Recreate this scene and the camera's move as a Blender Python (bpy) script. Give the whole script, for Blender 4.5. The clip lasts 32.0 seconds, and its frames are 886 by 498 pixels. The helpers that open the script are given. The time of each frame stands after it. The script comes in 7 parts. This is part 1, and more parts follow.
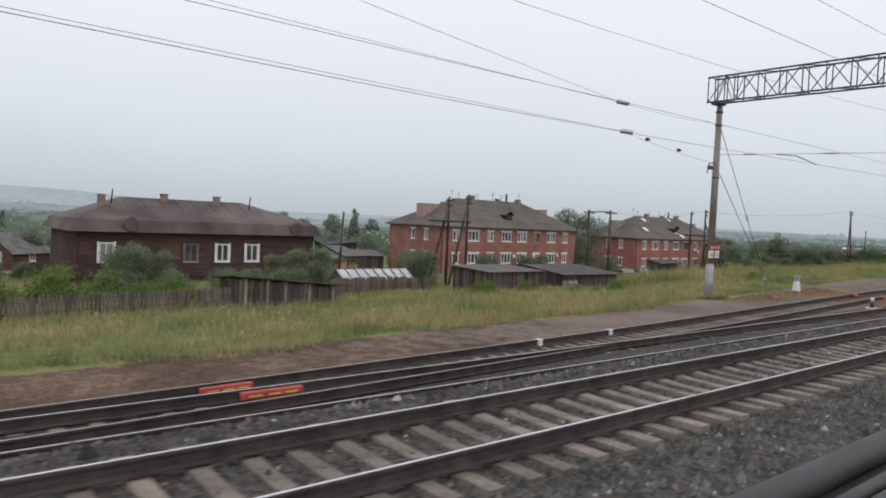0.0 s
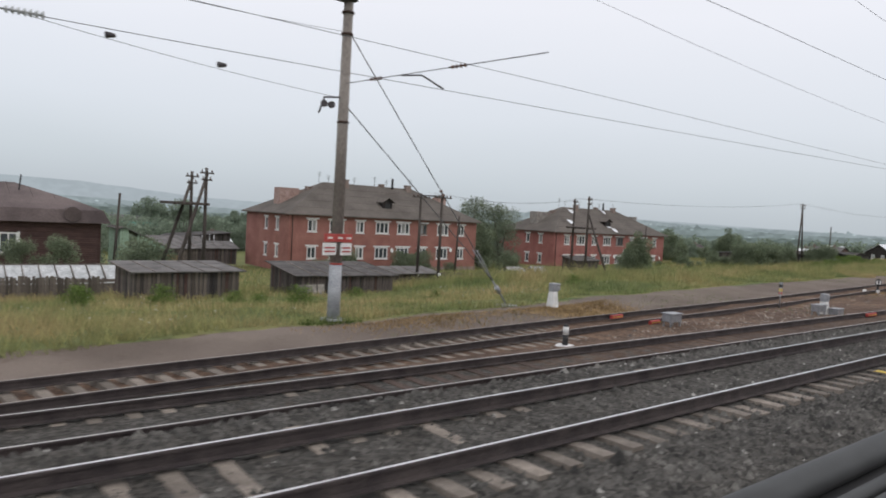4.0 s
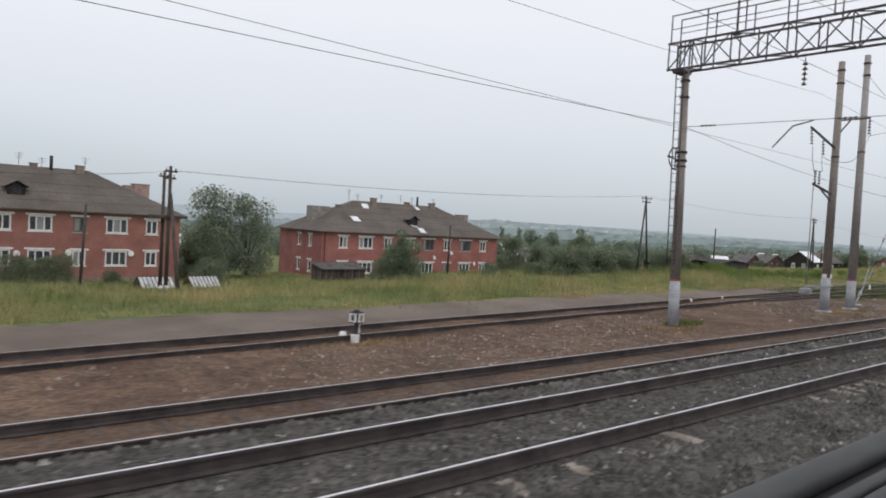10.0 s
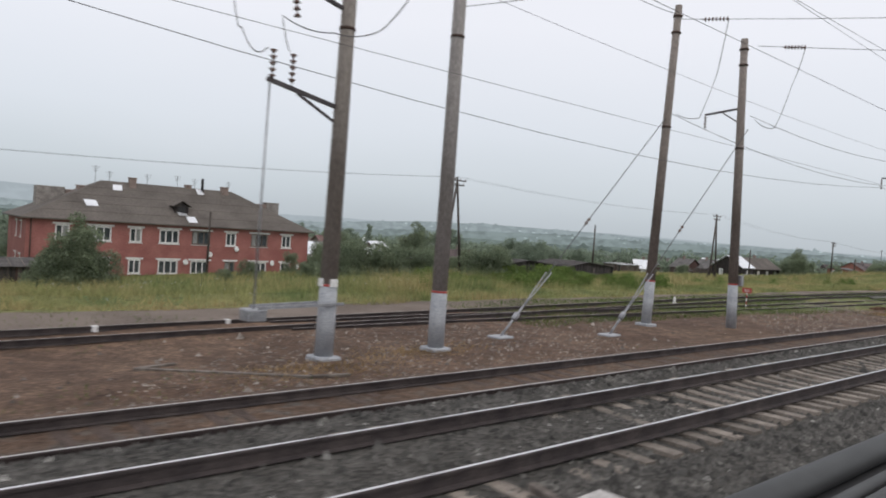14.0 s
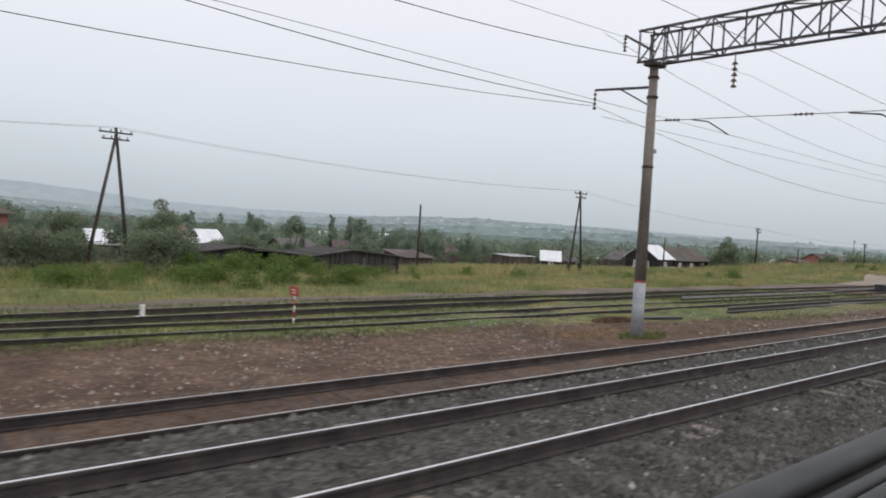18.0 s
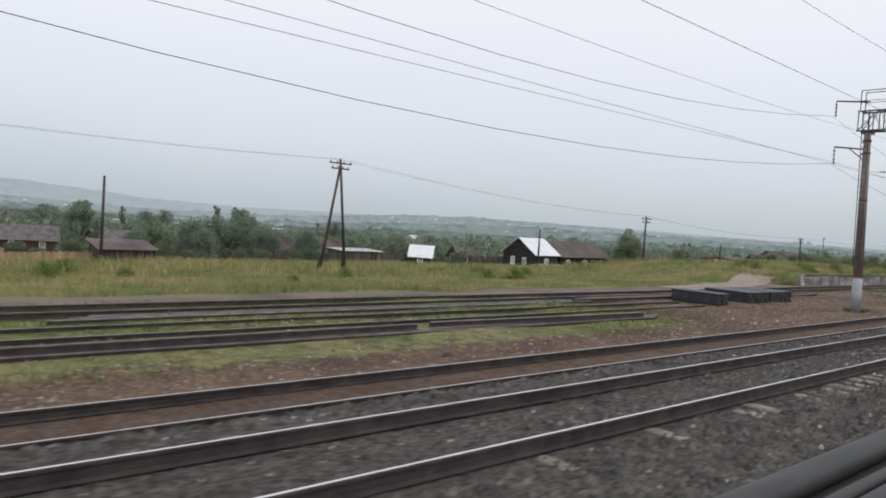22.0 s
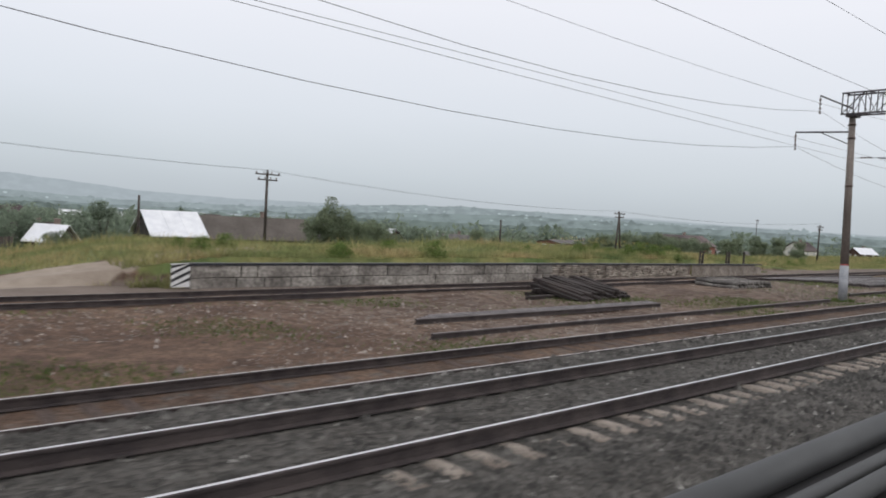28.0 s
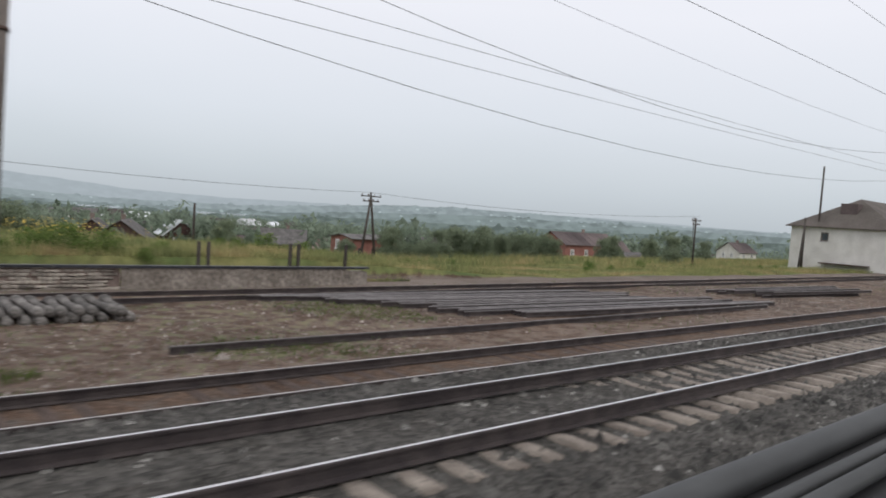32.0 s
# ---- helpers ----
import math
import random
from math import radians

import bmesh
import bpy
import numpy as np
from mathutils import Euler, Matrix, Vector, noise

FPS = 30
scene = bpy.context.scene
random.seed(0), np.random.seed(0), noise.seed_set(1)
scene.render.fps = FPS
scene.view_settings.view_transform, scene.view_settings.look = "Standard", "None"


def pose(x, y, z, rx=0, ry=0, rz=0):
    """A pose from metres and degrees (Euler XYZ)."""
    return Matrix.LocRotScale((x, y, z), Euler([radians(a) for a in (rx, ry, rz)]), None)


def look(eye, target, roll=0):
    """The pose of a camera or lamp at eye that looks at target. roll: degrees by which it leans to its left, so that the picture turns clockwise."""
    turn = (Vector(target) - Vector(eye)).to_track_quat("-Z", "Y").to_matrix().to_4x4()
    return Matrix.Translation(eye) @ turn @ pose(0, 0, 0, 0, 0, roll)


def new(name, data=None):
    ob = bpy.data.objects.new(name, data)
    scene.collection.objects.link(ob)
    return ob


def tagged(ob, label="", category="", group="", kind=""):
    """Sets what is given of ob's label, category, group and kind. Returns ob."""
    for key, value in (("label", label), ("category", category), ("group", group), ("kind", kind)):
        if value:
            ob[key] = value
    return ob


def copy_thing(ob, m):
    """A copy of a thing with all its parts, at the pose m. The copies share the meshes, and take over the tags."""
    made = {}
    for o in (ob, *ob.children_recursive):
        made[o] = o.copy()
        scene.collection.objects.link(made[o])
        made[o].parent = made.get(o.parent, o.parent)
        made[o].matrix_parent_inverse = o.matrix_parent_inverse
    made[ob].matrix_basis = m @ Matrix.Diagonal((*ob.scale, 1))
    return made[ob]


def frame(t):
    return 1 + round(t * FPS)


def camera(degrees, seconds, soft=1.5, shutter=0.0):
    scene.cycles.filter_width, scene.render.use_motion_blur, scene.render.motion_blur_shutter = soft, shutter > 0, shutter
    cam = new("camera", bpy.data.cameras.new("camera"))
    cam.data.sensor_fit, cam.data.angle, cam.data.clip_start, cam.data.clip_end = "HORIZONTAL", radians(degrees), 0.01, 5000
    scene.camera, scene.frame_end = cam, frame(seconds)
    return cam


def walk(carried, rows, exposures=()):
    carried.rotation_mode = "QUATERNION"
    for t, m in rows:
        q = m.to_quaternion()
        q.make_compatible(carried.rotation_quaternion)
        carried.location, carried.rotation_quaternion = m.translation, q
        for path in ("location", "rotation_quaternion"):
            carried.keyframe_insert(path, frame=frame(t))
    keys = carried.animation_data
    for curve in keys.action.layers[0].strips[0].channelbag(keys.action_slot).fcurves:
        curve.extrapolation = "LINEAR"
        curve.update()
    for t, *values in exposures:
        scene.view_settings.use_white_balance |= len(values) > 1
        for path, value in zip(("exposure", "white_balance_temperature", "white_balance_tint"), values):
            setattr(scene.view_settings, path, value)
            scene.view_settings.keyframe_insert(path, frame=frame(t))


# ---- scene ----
cam = camera(65.45, 32.0, soft=1.8, shutter=0.3)
# seconds, place, pitch, roll, yaw
PATH = [
    (0, 0.00, 0.028, 2.387, -2.42, -2.59, -39.43), (0.5, 2.85, 0.004, 2.405, -2.50, -2.59, -39.34), (1, 5.76, -0.019, 2.422, -2.55, -2.64, -39.29),
    (1.5, 8.66, -0.043, 2.440, -2.63, -2.68, -39.15), (2, 11.64, -0.066, 2.458, -2.70, -2.74, -39.13), (2.5, 14.62, -0.090, 2.476, -2.72, -2.78, -39.07),
    (4.5, 26.83, -0.184, 2.547, -2.95, -3.28, -38.70), (5, 29.98, -0.207, 2.565, -2.88, -3.45, -38.78), (5.5, 33.18, -0.172, 2.556, -2.86, -3.43, -38.79),
    (6, 36.50, -0.137, 2.547, -2.86, -3.44, -38.91), (6.5, 39.83, -0.102, 2.539, -2.82, -3.51, -38.90), (7, 43.27, -0.067, 2.530, -2.72, -3.62, -39.06),
    (7.5, 46.69, -0.031, 2.521, -2.64, -3.66, -39.12), (8, 50.18, 0.004, 2.512, -2.58, -3.64, -39.28), (8.5, 53.66, 0.039, 2.503, -2.44, -3.62, -39.33),
    (9, 57.22, 0.074, 2.494, -2.34, -3.60, -39.45), (9.5, 60.79, 0.089, 2.489, -2.27, -3.46, -39.50), (10, 64.41, 0.104, 2.484, -2.16, -3.34, -39.73),
    (10.5, 68.05, 0.118, 2.479, -2.10, -3.39, -39.79), (11, 71.80, 0.133, 2.474, -2.05, -3.67, -39.97), (11.5, 75.56, 0.148, 2.469, -2.03, -3.94, -39.98),
    (12, 79.42, 0.163, 2.463, -1.99, -4.14, -40.14), (12.5, 83.33, 0.177, 2.458, -1.97, -4.18, -40.07), (13, 87.38, 0.192, 2.453, -1.87, -4.15, -40.10),
    (13.5, 91.39, 0.207, 2.448, -1.87, -4.10, -40.05), (14, 95.45, 0.222, 2.443, -1.84, -4.05, -40.24), (14.5, 99.47, 0.236, 2.438, -1.77, -3.95, -40.29),
    (15, 103.54, 0.251, 2.433, -1.76, -3.81, -40.48), (15.5, 107.44, 0.246, 2.429, -1.79, -3.68, -40.49), (17.5, 122.71, 0.223, 2.414, -2.13, -3.71, -40.26),
    (18, 126.54, 0.218, 2.410, -2.22, -3.72, -40.26), (18.5, 130.38, 0.212, 2.406, -2.26, -3.75, -40.16), (19, 134.29, 0.207, 2.403, -2.31, -3.76, -40.26),
    (19.5, 138.18, 0.201, 2.399, -2.34, -3.77, -40.24), (20, 142.24, 0.195, 2.395, -2.37, -3.77, -40.24), (20.5, 146.38, 0.187, 2.389, -2.37, -3.80, -40.12),
    (21, 150.57, 0.179, 2.383, -2.38, -3.84, -40.04), (21.5, 154.79, 0.171, 2.377, -2.35, -3.86, -40.00), (22, 159.03, 0.162, 2.371, -2.29, -3.84, -40.09),
    (22.5, 163.31, 0.154, 2.365, -2.24, -3.83, -40.08), (23, 167.65, 0.146, 2.359, -2.19, -3.84, -40.16), (23.5, 172.08, 0.138, 2.353, -2.16, -3.84, -40.23),
    (24, 176.60, 0.129, 2.347, -2.19, -3.84, -40.33), (24.5, 181.11, 0.121, 2.341, -2.21, -3.84, -40.29), (25, 185.72, 0.113, 2.335, -2.29, -3.79, -40.40),
    (25.5, 190.35, 0.104, 2.329, -2.38, -3.68, -40.33), (26, 195.04, 0.096, 2.322, -2.45, -3.54, -40.31), (26.5, 199.68, 0.082, 2.316, -2.57, -3.47, -40.27),
    (28.5, 218.05, 0.024, 2.290, -3.20, -3.41, -39.82), (29, 222.67, 0.009, 2.284, -3.27, -3.43, -39.84), (29.5, 227.29, 0.034, 2.280, -3.40, -3.36, -39.76),
    (30, 232.02, 0.060, 2.277, -3.49, -3.32, -39.82), (30.5, 236.82, 0.085, 2.273, -3.44, -3.33, -39.77), (31, 241.77, 0.110, 2.269, -3.30, -3.42, -39.79),
    (31.5, 246.61, 0.135, 2.266, -3.16, -3.59, -39.73), (32, 251.46, 0.161, 2.262, -2.98, -3.82, -39.83),
]
walk(cam, [(t, pose(x, y, z, 90 + p, r, w)) for t, x, y, z, p, r, w in PATH])

# ---- world and light: an overcast, slightly bluish sky ----
world = bpy.data.worlds.new("world")
scene.world = world
world.use_nodes = True
wn, wl = world.node_tree.nodes, world.node_tree.links
wn.clear()
w_out = wn.new("ShaderNodeOutputWorld")
w_bg = wn.new("ShaderNodeBackground")
w_sky = wn.new("ShaderNodeTexSky")
w_sky.sky_type = "NISHITA"
w_sky.sun_disc = False
w_sky.sun_elevation = radians(42)
w_sky.sun_rotation = radians(150)
w_sky.dust_density = 4.0
w_tc = wn.new("ShaderNodeTexCoord")
w_sep = wn.new("ShaderNodeSeparateXYZ")
w_ramp = wn.new("ShaderNodeValToRGB")
w_noise = wn.new("ShaderNodeTexNoise")
w_noise.inputs["Scale"].default_value = 2.2
w_noise.inputs["Detail"].default_value = 3.0
w_map = wn.new("ShaderNodeMapping")
w_map.inputs["Scale"].default_value = (1, 1, 3.0)
w_add = wn.new("ShaderNodeMath")
w_add.operation = "MULTIPLY_ADD"
w_add.inputs[1].default_value = 0.05
CLOUD = ((0, (0.496, 0.546, 0.590)), (0.045, (0.570, 0.624, 0.675)), (0.13, (0.700, 0.736, 0.794)), (0.27, (0.836, 0.844, 0.897)), (0.5, (0.895, 0.887, 0.931)), (1, (0.951, 0.936, 0.964)))
el = w_ramp.color_ramp.elements
el[0].position, el[0].color = CLOUD[0][0], (*CLOUD[0][1], 1)
el[1].position, el[1].color = CLOUD[-1][0], (*CLOUD[-1][1], 1)
for p, c in CLOUD[1:-1]:
    e = el.new(p)
    e.color = (*c, 1)
w_mix = wn.new("ShaderNodeMix")
w_mix.data_type = "RGBA"
w_mix.inputs[0].default_value = 0.985
wl.new(w_tc.outputs["Generated"], w_sep.inputs[0])
wl.new(w_tc.outputs["Generated"], w_map.inputs[0])
wl.new(w_map.outputs[0], w_noise.inputs["Vector"])
wl.new(w_noise.outputs[0], w_add.inputs[0])
w_off = wn.new("ShaderNodeMath")
w_off.operation = "SUBTRACT"
w_off.inputs[1].default_value = 0.025
wl.new(w_sep.outputs["Z"], w_off.inputs[0])
wl.new(w_off.outputs[0], w_add.inputs[2])
wl.new(w_add.outputs[0], w_ramp.inputs[0])
wl.new(w_sky.outputs[0], w_mix.inputs[6])
wl.new(w_ramp.outputs[0], w_mix.inputs[7])
wl.new(w_mix.outputs[2], w_bg.inputs["Color"])
w_bg.inputs["Strength"].default_value = 1.0
wl.new(w_bg.outputs[0], w_out.inputs[0])
sun = new("sun", bpy.data.lights.new("sun", "SUN"))
sun.data.energy = 0.5
sun.data.angle = radians(25)
sun.data.color = (1.0, 0.98, 0.95)
sun.matrix_world = look((-30, -50, 70), (0, 0, 0))


# ---- helpers ----
def part(name, bm, material, parent=None, label="", smooth=False):
    me = bpy.data.meshes.new(name)
    bm.to_mesh(me)
    bm.free()
    me.materials.append(material)
    if smooth:
        me.polygons.foreach_set("use_smooth", [True] * len(me.polygons))
    ob = new(name, me)
    if parent is not None:
        ob.parent = parent
    return tagged(ob, label=label)


def share(name, mesh_ob, m, parent):
    ob = new(name, mesh_ob.data)
    ob.parent = parent
    ob.matrix_basis = m
    return ob


def thing(name, m, label, category, group="", kind=""):
    ob = new(name)
    ob.matrix_basis = m
    return tagged(ob, label, category, group, kind)


def box(bm, x0, x1, y0, y1, z0, z1, m=None):
    vs = [bm.verts.new(p) for p in ((x0, y0, z0), (x1, y0, z0), (x1, y1, z0), (x0, y1, z0), (x0, y0, z1), (x1, y0, z1), (x1, y1, z1), (x0, y1, z1))]
    if m is not None:
        for v in vs:
            v.co = m @ v.co
    for f in ((0, 3, 2, 1), (4, 5, 6, 7), (0, 1, 5, 4), (1, 2, 6, 5), (2, 3, 7, 6), (3, 0, 4, 7)):
        bm.faces.new([vs[i] for i in f])
    return vs


def bx(*a, bevel=0.0, m=None):
    bm = bmesh.new()
    box(bm, *a, m=m)
    if bevel:
        bmesh.ops.bevel(bm, geom=bm.edges[:], offset=bevel, segments=1, affect="EDGES")
    return bm


def tube(bm, a, b, r0, r1=None, n=8, caps=True):
    a, b = Vector(a), Vector(b)
    r1 = r0 if r1 is None else r1
    q = (b - a).to_track_quat("Z", "Y")
    ring = []
    for c, r in ((a, r0), (b, r1)):
        ring.append([bm.verts.new(c + q @ Vector((math.cos(k * math.tau / n) * r, math.sin(k * math.tau / n) * r, 0))) for k in range(n)])
    for k in range(n):
        f = bm.faces.new((ring[0][k], ring[0][(k + 1) % n], ring[1][(k + 1) % n], ring[1][k]))
        f.smooth = n > 5
    if caps:
        bm.faces.new(ring[0][::-1])
        bm.faces.new(ring[1])
    return bm


def tb(*a, **k):
    return tube(bmesh.new(), *a, **k)


def beam(bm, a, b, w, h):
    a, b = Vector(a), Vector(b)
    q = (b - a).to_track_quat("Z", "Y").to_matrix().to_4x4()
    box(bm, -w / 2, w / 2, -h / 2, h / 2, 0, (b - a).length, Matrix.Translation(a) @ q)
    return bm


def poly(bm, pts, z0, z1, m=None):
    """A prism over a plan outline."""
    lo = [bm.verts.new((x, y, z0)) for x, y in pts]
    hi = [bm.verts.new((x, y, z1)) for x, y in pts]
    if m is not None:
        for v in lo + hi:
            v.co = m @ v.co
    n = len(pts)
    bm.faces.new(lo[::-1])
    bm.faces.new(hi)
    for i in range(n):
        bm.faces.new((lo[i], lo[(i + 1) % n], hi[(i + 1) % n], hi[i]))
    return bm


def mesh_np(name, verts, faces, material, kind="", parent=None):
    """A mesh object from numpy arrays, all faces with the same number of corners."""
    me = bpy.data.meshes.new(name)
    nf, k = faces.shape
    me.vertices.add(len(verts))
    me.vertices.foreach_set("co", np.ascontiguousarray(verts, dtype=np.float32).ravel())
    me.loops.add(nf * k)
    me.loops.foreach_set("vertex_index", np.ascontiguousarray(faces, dtype=np.int32).ravel())
    me.polygons.add(nf)
    me.polygons.foreach_set("loop_start", np.arange(0, nf * k, k, dtype=np.int32))
    me.update(calc_edges=True)
    me.materials.append(material)
    ob = new(name, me)
    ob.parent = parent
    return tagged(ob, kind=kind)


def lerp(x, knots):
    return float(np.interp(x, [k[0] for k in knots], [k[1] for k in knots]))


# ---- materials ----
def mat(name, c1, c2, scale=4.0, rough=0.85, metal=0.0, bump=0.2, fine=40.0, c3=None, stain=0.35, stretch=(1, 1, 1), island=False, rand=0.0, spec=0.4, coords="Object"):
    m = bpy.data.materials.new(name)
    m.use_nodes = True
    n, l = m.node_tree.nodes, m.node_tree.links
    b = n["Principled BSDF"]
    b.inputs["Roughness"].default_value = rough
    b.inputs["Metallic"].default_value = metal
    b.inputs["Specular IOR Level"].default_value = spec
    tc = n.new("ShaderNodeTexCoord")
    mp = n.new("ShaderNodeMapping")
    mp.inputs["Scale"].default_value = stretch
    l.new(tc.outputs[coords], mp.inputs[0])
    a = n.new("ShaderNodeTexNoise")
    a.inputs["Scale"].default_value = scale
    a.inputs["Detail"].default_value = 6
    f = n.new("ShaderNodeTexNoise")
    f.inputs["Scale"].default_value = fine
    f.inputs["Detail"].default_value = 4
    l.new(mp.outputs[0], a.inputs["Vector"])
    l.new(mp.outputs[0], f.inputs["Vector"])
    r = n.new("ShaderNodeValToRGB")
    r.color_ramp.elements[0].position, r.color_ramp.elements[0].color = 0.34, (*c1, 1)
    r.color_ramp.elements[1].position, r.color_ramp.elements[1].color = 0.66, (*c2, 1)
    if c3:
        e = r.color_ramp.elements.new(0.5)
        e.color = (*c3, 1)
    l.new(a.outputs[0], r.inputs[0])
    mul = n.new("ShaderNodeMix")
    mul.data_type, mul.blend_type = "RGBA", "MULTIPLY"
    mul.inputs[0].default_value = 1.0
    fr = n.new("ShaderNodeMapRange")
    fr.inputs[1].default_value, fr.inputs[2].default_value = 0.3, 0.7
    fr.inputs[3].default_value, fr.inputs[4].default_value = 1 - stain, 1 + stain * 0.6
    l.new(f.outputs[0], fr.inputs[0])
    l.new(r.outputs[0], mul.inputs[6])
    l.new(fr.outputs[0], mul.inputs[7])
    col = mul.outputs[2]
    if rand:
        src = n.new("ShaderNodeNewGeometry").outputs["Random Per Island"] if island else n.new("ShaderNodeObjectInfo").outputs["Random"]
        mr = n.new("ShaderNodeMapRange")
        mr.inputs[3].default_value, mr.inputs[4].default_value = 1 - rand, 1 + rand
        l.new(src, mr.inputs[0])
        m2 = n.new("ShaderNodeMix")
        m2.data_type, m2.blend_type = "RGBA", "MULTIPLY"
        m2.inputs[0].default_value = 1.0
        l.new(col, m2.inputs[6])
        l.new(mr.outputs[0], m2.inputs[7])
        col = m2.outputs[2]
    l.new(col, b.inputs["Base Color"])
    if bump:
        bp = n.new("ShaderNodeBump")
        bp.inputs["Strength"].default_value = bump
        bp.inputs["Distance"].default_value = 0.03
        l.new(f.outputs[0], bp.inputs["Height"])
        l.new(bp.outputs[0], b.inputs["Normal"])
    return m


M = {}
M["rail_side"] = mat("rail_rust", (0.046, 0.038, 0.039), (0.09, 0.074, 0.071), 3, 0.8, 0.3, 0.3, 60)
M["rail_top"] = mat("rail_polished_head", (0.62, 0.60, 0.61), (0.74, 0.72, 0.73), 2, 0.22, 1.0, 0.03, 90, stain=0.1)
M["rail_dull"] = mat("rail_worn_head", (0.28, 0.24, 0.21), (0.42, 0.37, 0.33), 2, 0.36, 0.6, 0.1, 60)
M["rail_used"] = mat("rail_used_head", (0.46, 0.43, 0.41), (0.60, 0.57, 0.55), 2, 0.3, 0.85, 0.05, 60, stain=0.2)
M["rail_loose"] = mat("rail_weathered_grey", (0.13, 0.118, 0.115), (0.24, 0.22, 0.215), 2, 0.45, 0.4, 0.1, 40, rand=0.25)
M["concrete_sleeper"] = mat("sleeper_concrete", (0.15, 0.127, 0.108), (0.275, 0.24, 0.205), 3, 0.9, 0, 0.35, 50, rand=0.3)
M["wood_sleeper"] = mat("sleeper_timber", (0.05, 0.036, 0.03), (0.12, 0.085, 0.07), 3, 0.95, 0, 0.4, 40, rand=0.3, stretch=(6, 1, 6))
M["yellow"] = mat("yellow_paint", (0.55, 0.40, 0.07), (0.68, 0.50, 0.10), 4, 0.7, 0, 0.2, 40)
M["gravel"] = mat("gravel_stones", (0.042, 0.041, 0.038), (0.125, 0.119, 0.109), 2.5, 0.95, 0, 0.3, 30, island=True, rand=0.55)
M["steel_dark"] = mat("painted_steel_dark", (0.05, 0.045, 0.05), (0.10, 0.09, 0.095), 3, 0.6, 0.3, 0.15, 50)
M["steel_rust"] = mat("steel_rusty", (0.055, 0.035, 0.03), (0.13, 0.085, 0.07), 4, 0.75, 0.4, 0.25, 50)
M["steel_grey"] = mat("galvanised_steel", (0.28, 0.29, 0.31), (0.42, 0.43, 0.45), 4, 0.5, 0.5, 0.1, 50)
M["mast_conc"] = mat("mast_concrete", (0.165, 0.138, 0.122), (0.265, 0.23, 0.208), 1.2, 0.9, 0, 0.25, 30, stretch=(1, 1, 0.25))
M["mast_pale"] = mat("mast_concrete_pale", (0.27, 0.25, 0.242), (0.385, 0.36, 0.35), 1.2, 0.9, 0, 0.25, 30, stretch=(1, 1, 0.25))
M["mast_tan"] = mat("mast_concrete_tan", (0.21, 0.183, 0.164), (0.32, 0.287, 0.262), 1.2, 0.9, 0, 0.25, 30, stretch=(1, 1, 0.25))
M["mast_grey"] = mat("mast_grey_paint", (0.31, 0.325, 0.35), (0.42, 0.435, 0.46), 2, 0.8, 0, 0.15, 30)
M["red"] = mat("red_paint", (0.36, 0.05, 0.045), (0.48, 0.085, 0.075), 4, 0.6, 0, 0.1, 40)
M["white"] = mat("white_paint", (0.66, 0.66, 0.65), (0.82, 0.82, 0.81), 3, 0.7, 0, 0.1, 40, stain=0.2)
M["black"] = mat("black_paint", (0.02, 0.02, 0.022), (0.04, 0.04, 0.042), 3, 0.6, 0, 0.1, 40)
M["insul"] = mat("insulator_porcelain", (0.10, 0.06, 0.05), (0.16, 0.10, 0.08), 6, 0.25, 0, 0.0, 40)
M["wire"] = mat("wire_metal", (0.09, 0.09, 0.097), (0.13, 0.13, 0.137), 2, 0.6, 0.3, 0.0, 10)
M["brick"] = mat("brick_red", (0.255, 0.112, 0.092), (0.35, 0.165, 0.138), 0.6, 0.9, 0, 0.3, 9, stain=0.34)
M["brick_pink"] = mat("brick_red_pink", (0.28, 0.108, 0.096), (0.375, 0.16, 0.142), 0.6, 0.9, 0, 0.3, 9, stain=0.32)
M["slate"] = mat("roof_asbestos_brown", (0.092, 0.080, 0.070), (0.14, 0.122, 0.108), 0.35, 0.9, 0, 0.4, 5, stain=0.2, stretch=(1, 1, 1))
M["chim"] = mat("chimney_brick", (0.20, 0.15, 0.13), (0.31, 0.245, 0.215), 2, 0.9, 0, 0.3, 20)
M["glass"] = mat("window_glass_dark", (0.042, 0.05, 0.058), (0.085, 0.096, 0.107), 0.8, 0.12, 0, 0.0, 6, spec=0.6)
M["curtain"] = mat("net_curtain", (0.20, 0.205, 0.205), (0.36, 0.36, 0.355), 2, 0.8, 0, 0.1, 20, stretch=(6, 6, 0.5))
M["sill"] = mat("brick_sill_grey", (0.36, 0.34, 0.33), (0.5, 0.48, 0.46), 2, 0.85, 0, 0.2, 20)
M["wood_old"] = mat("weathered_boards_grey", (0.085, 0.07, 0.06), (0.19, 0.165, 0.145), 1.5, 0.95, 0, 0.4, 20, rand=0.35, stretch=(3, 3, 0.4))
M["wood_dark"] = mat("weathered_boards_dark", (0.066, 0.055, 0.053), (0.142, 0.118, 0.11), 1.5, 0.95, 0, 0.4, 20, rand=0.4, stretch=(3, 3, 0.4))
M["wood_barn"] = mat("blackened_barn_boards", (0.036, 0.033, 0.034), (0.085, 0.074, 0.071), 1.5, 0.95, 0, 0.4, 20, rand=0.4, stretch=(3, 3, 0.4))
M["tar_roof"] = mat("old_tar_felt", (0.034, 0.031, 0.031), (0.082, 0.075, 0.073), 1.2, 0.95, 0, 0.3, 14)
M["wood_brown"] = mat("dark_brown_log_wall", (0.062, 0.037, 0.034), (0.11, 0.064, 0.058), 1.2, 0.9, 0, 0.4, 15, stretch=(0.4, 1, 3))
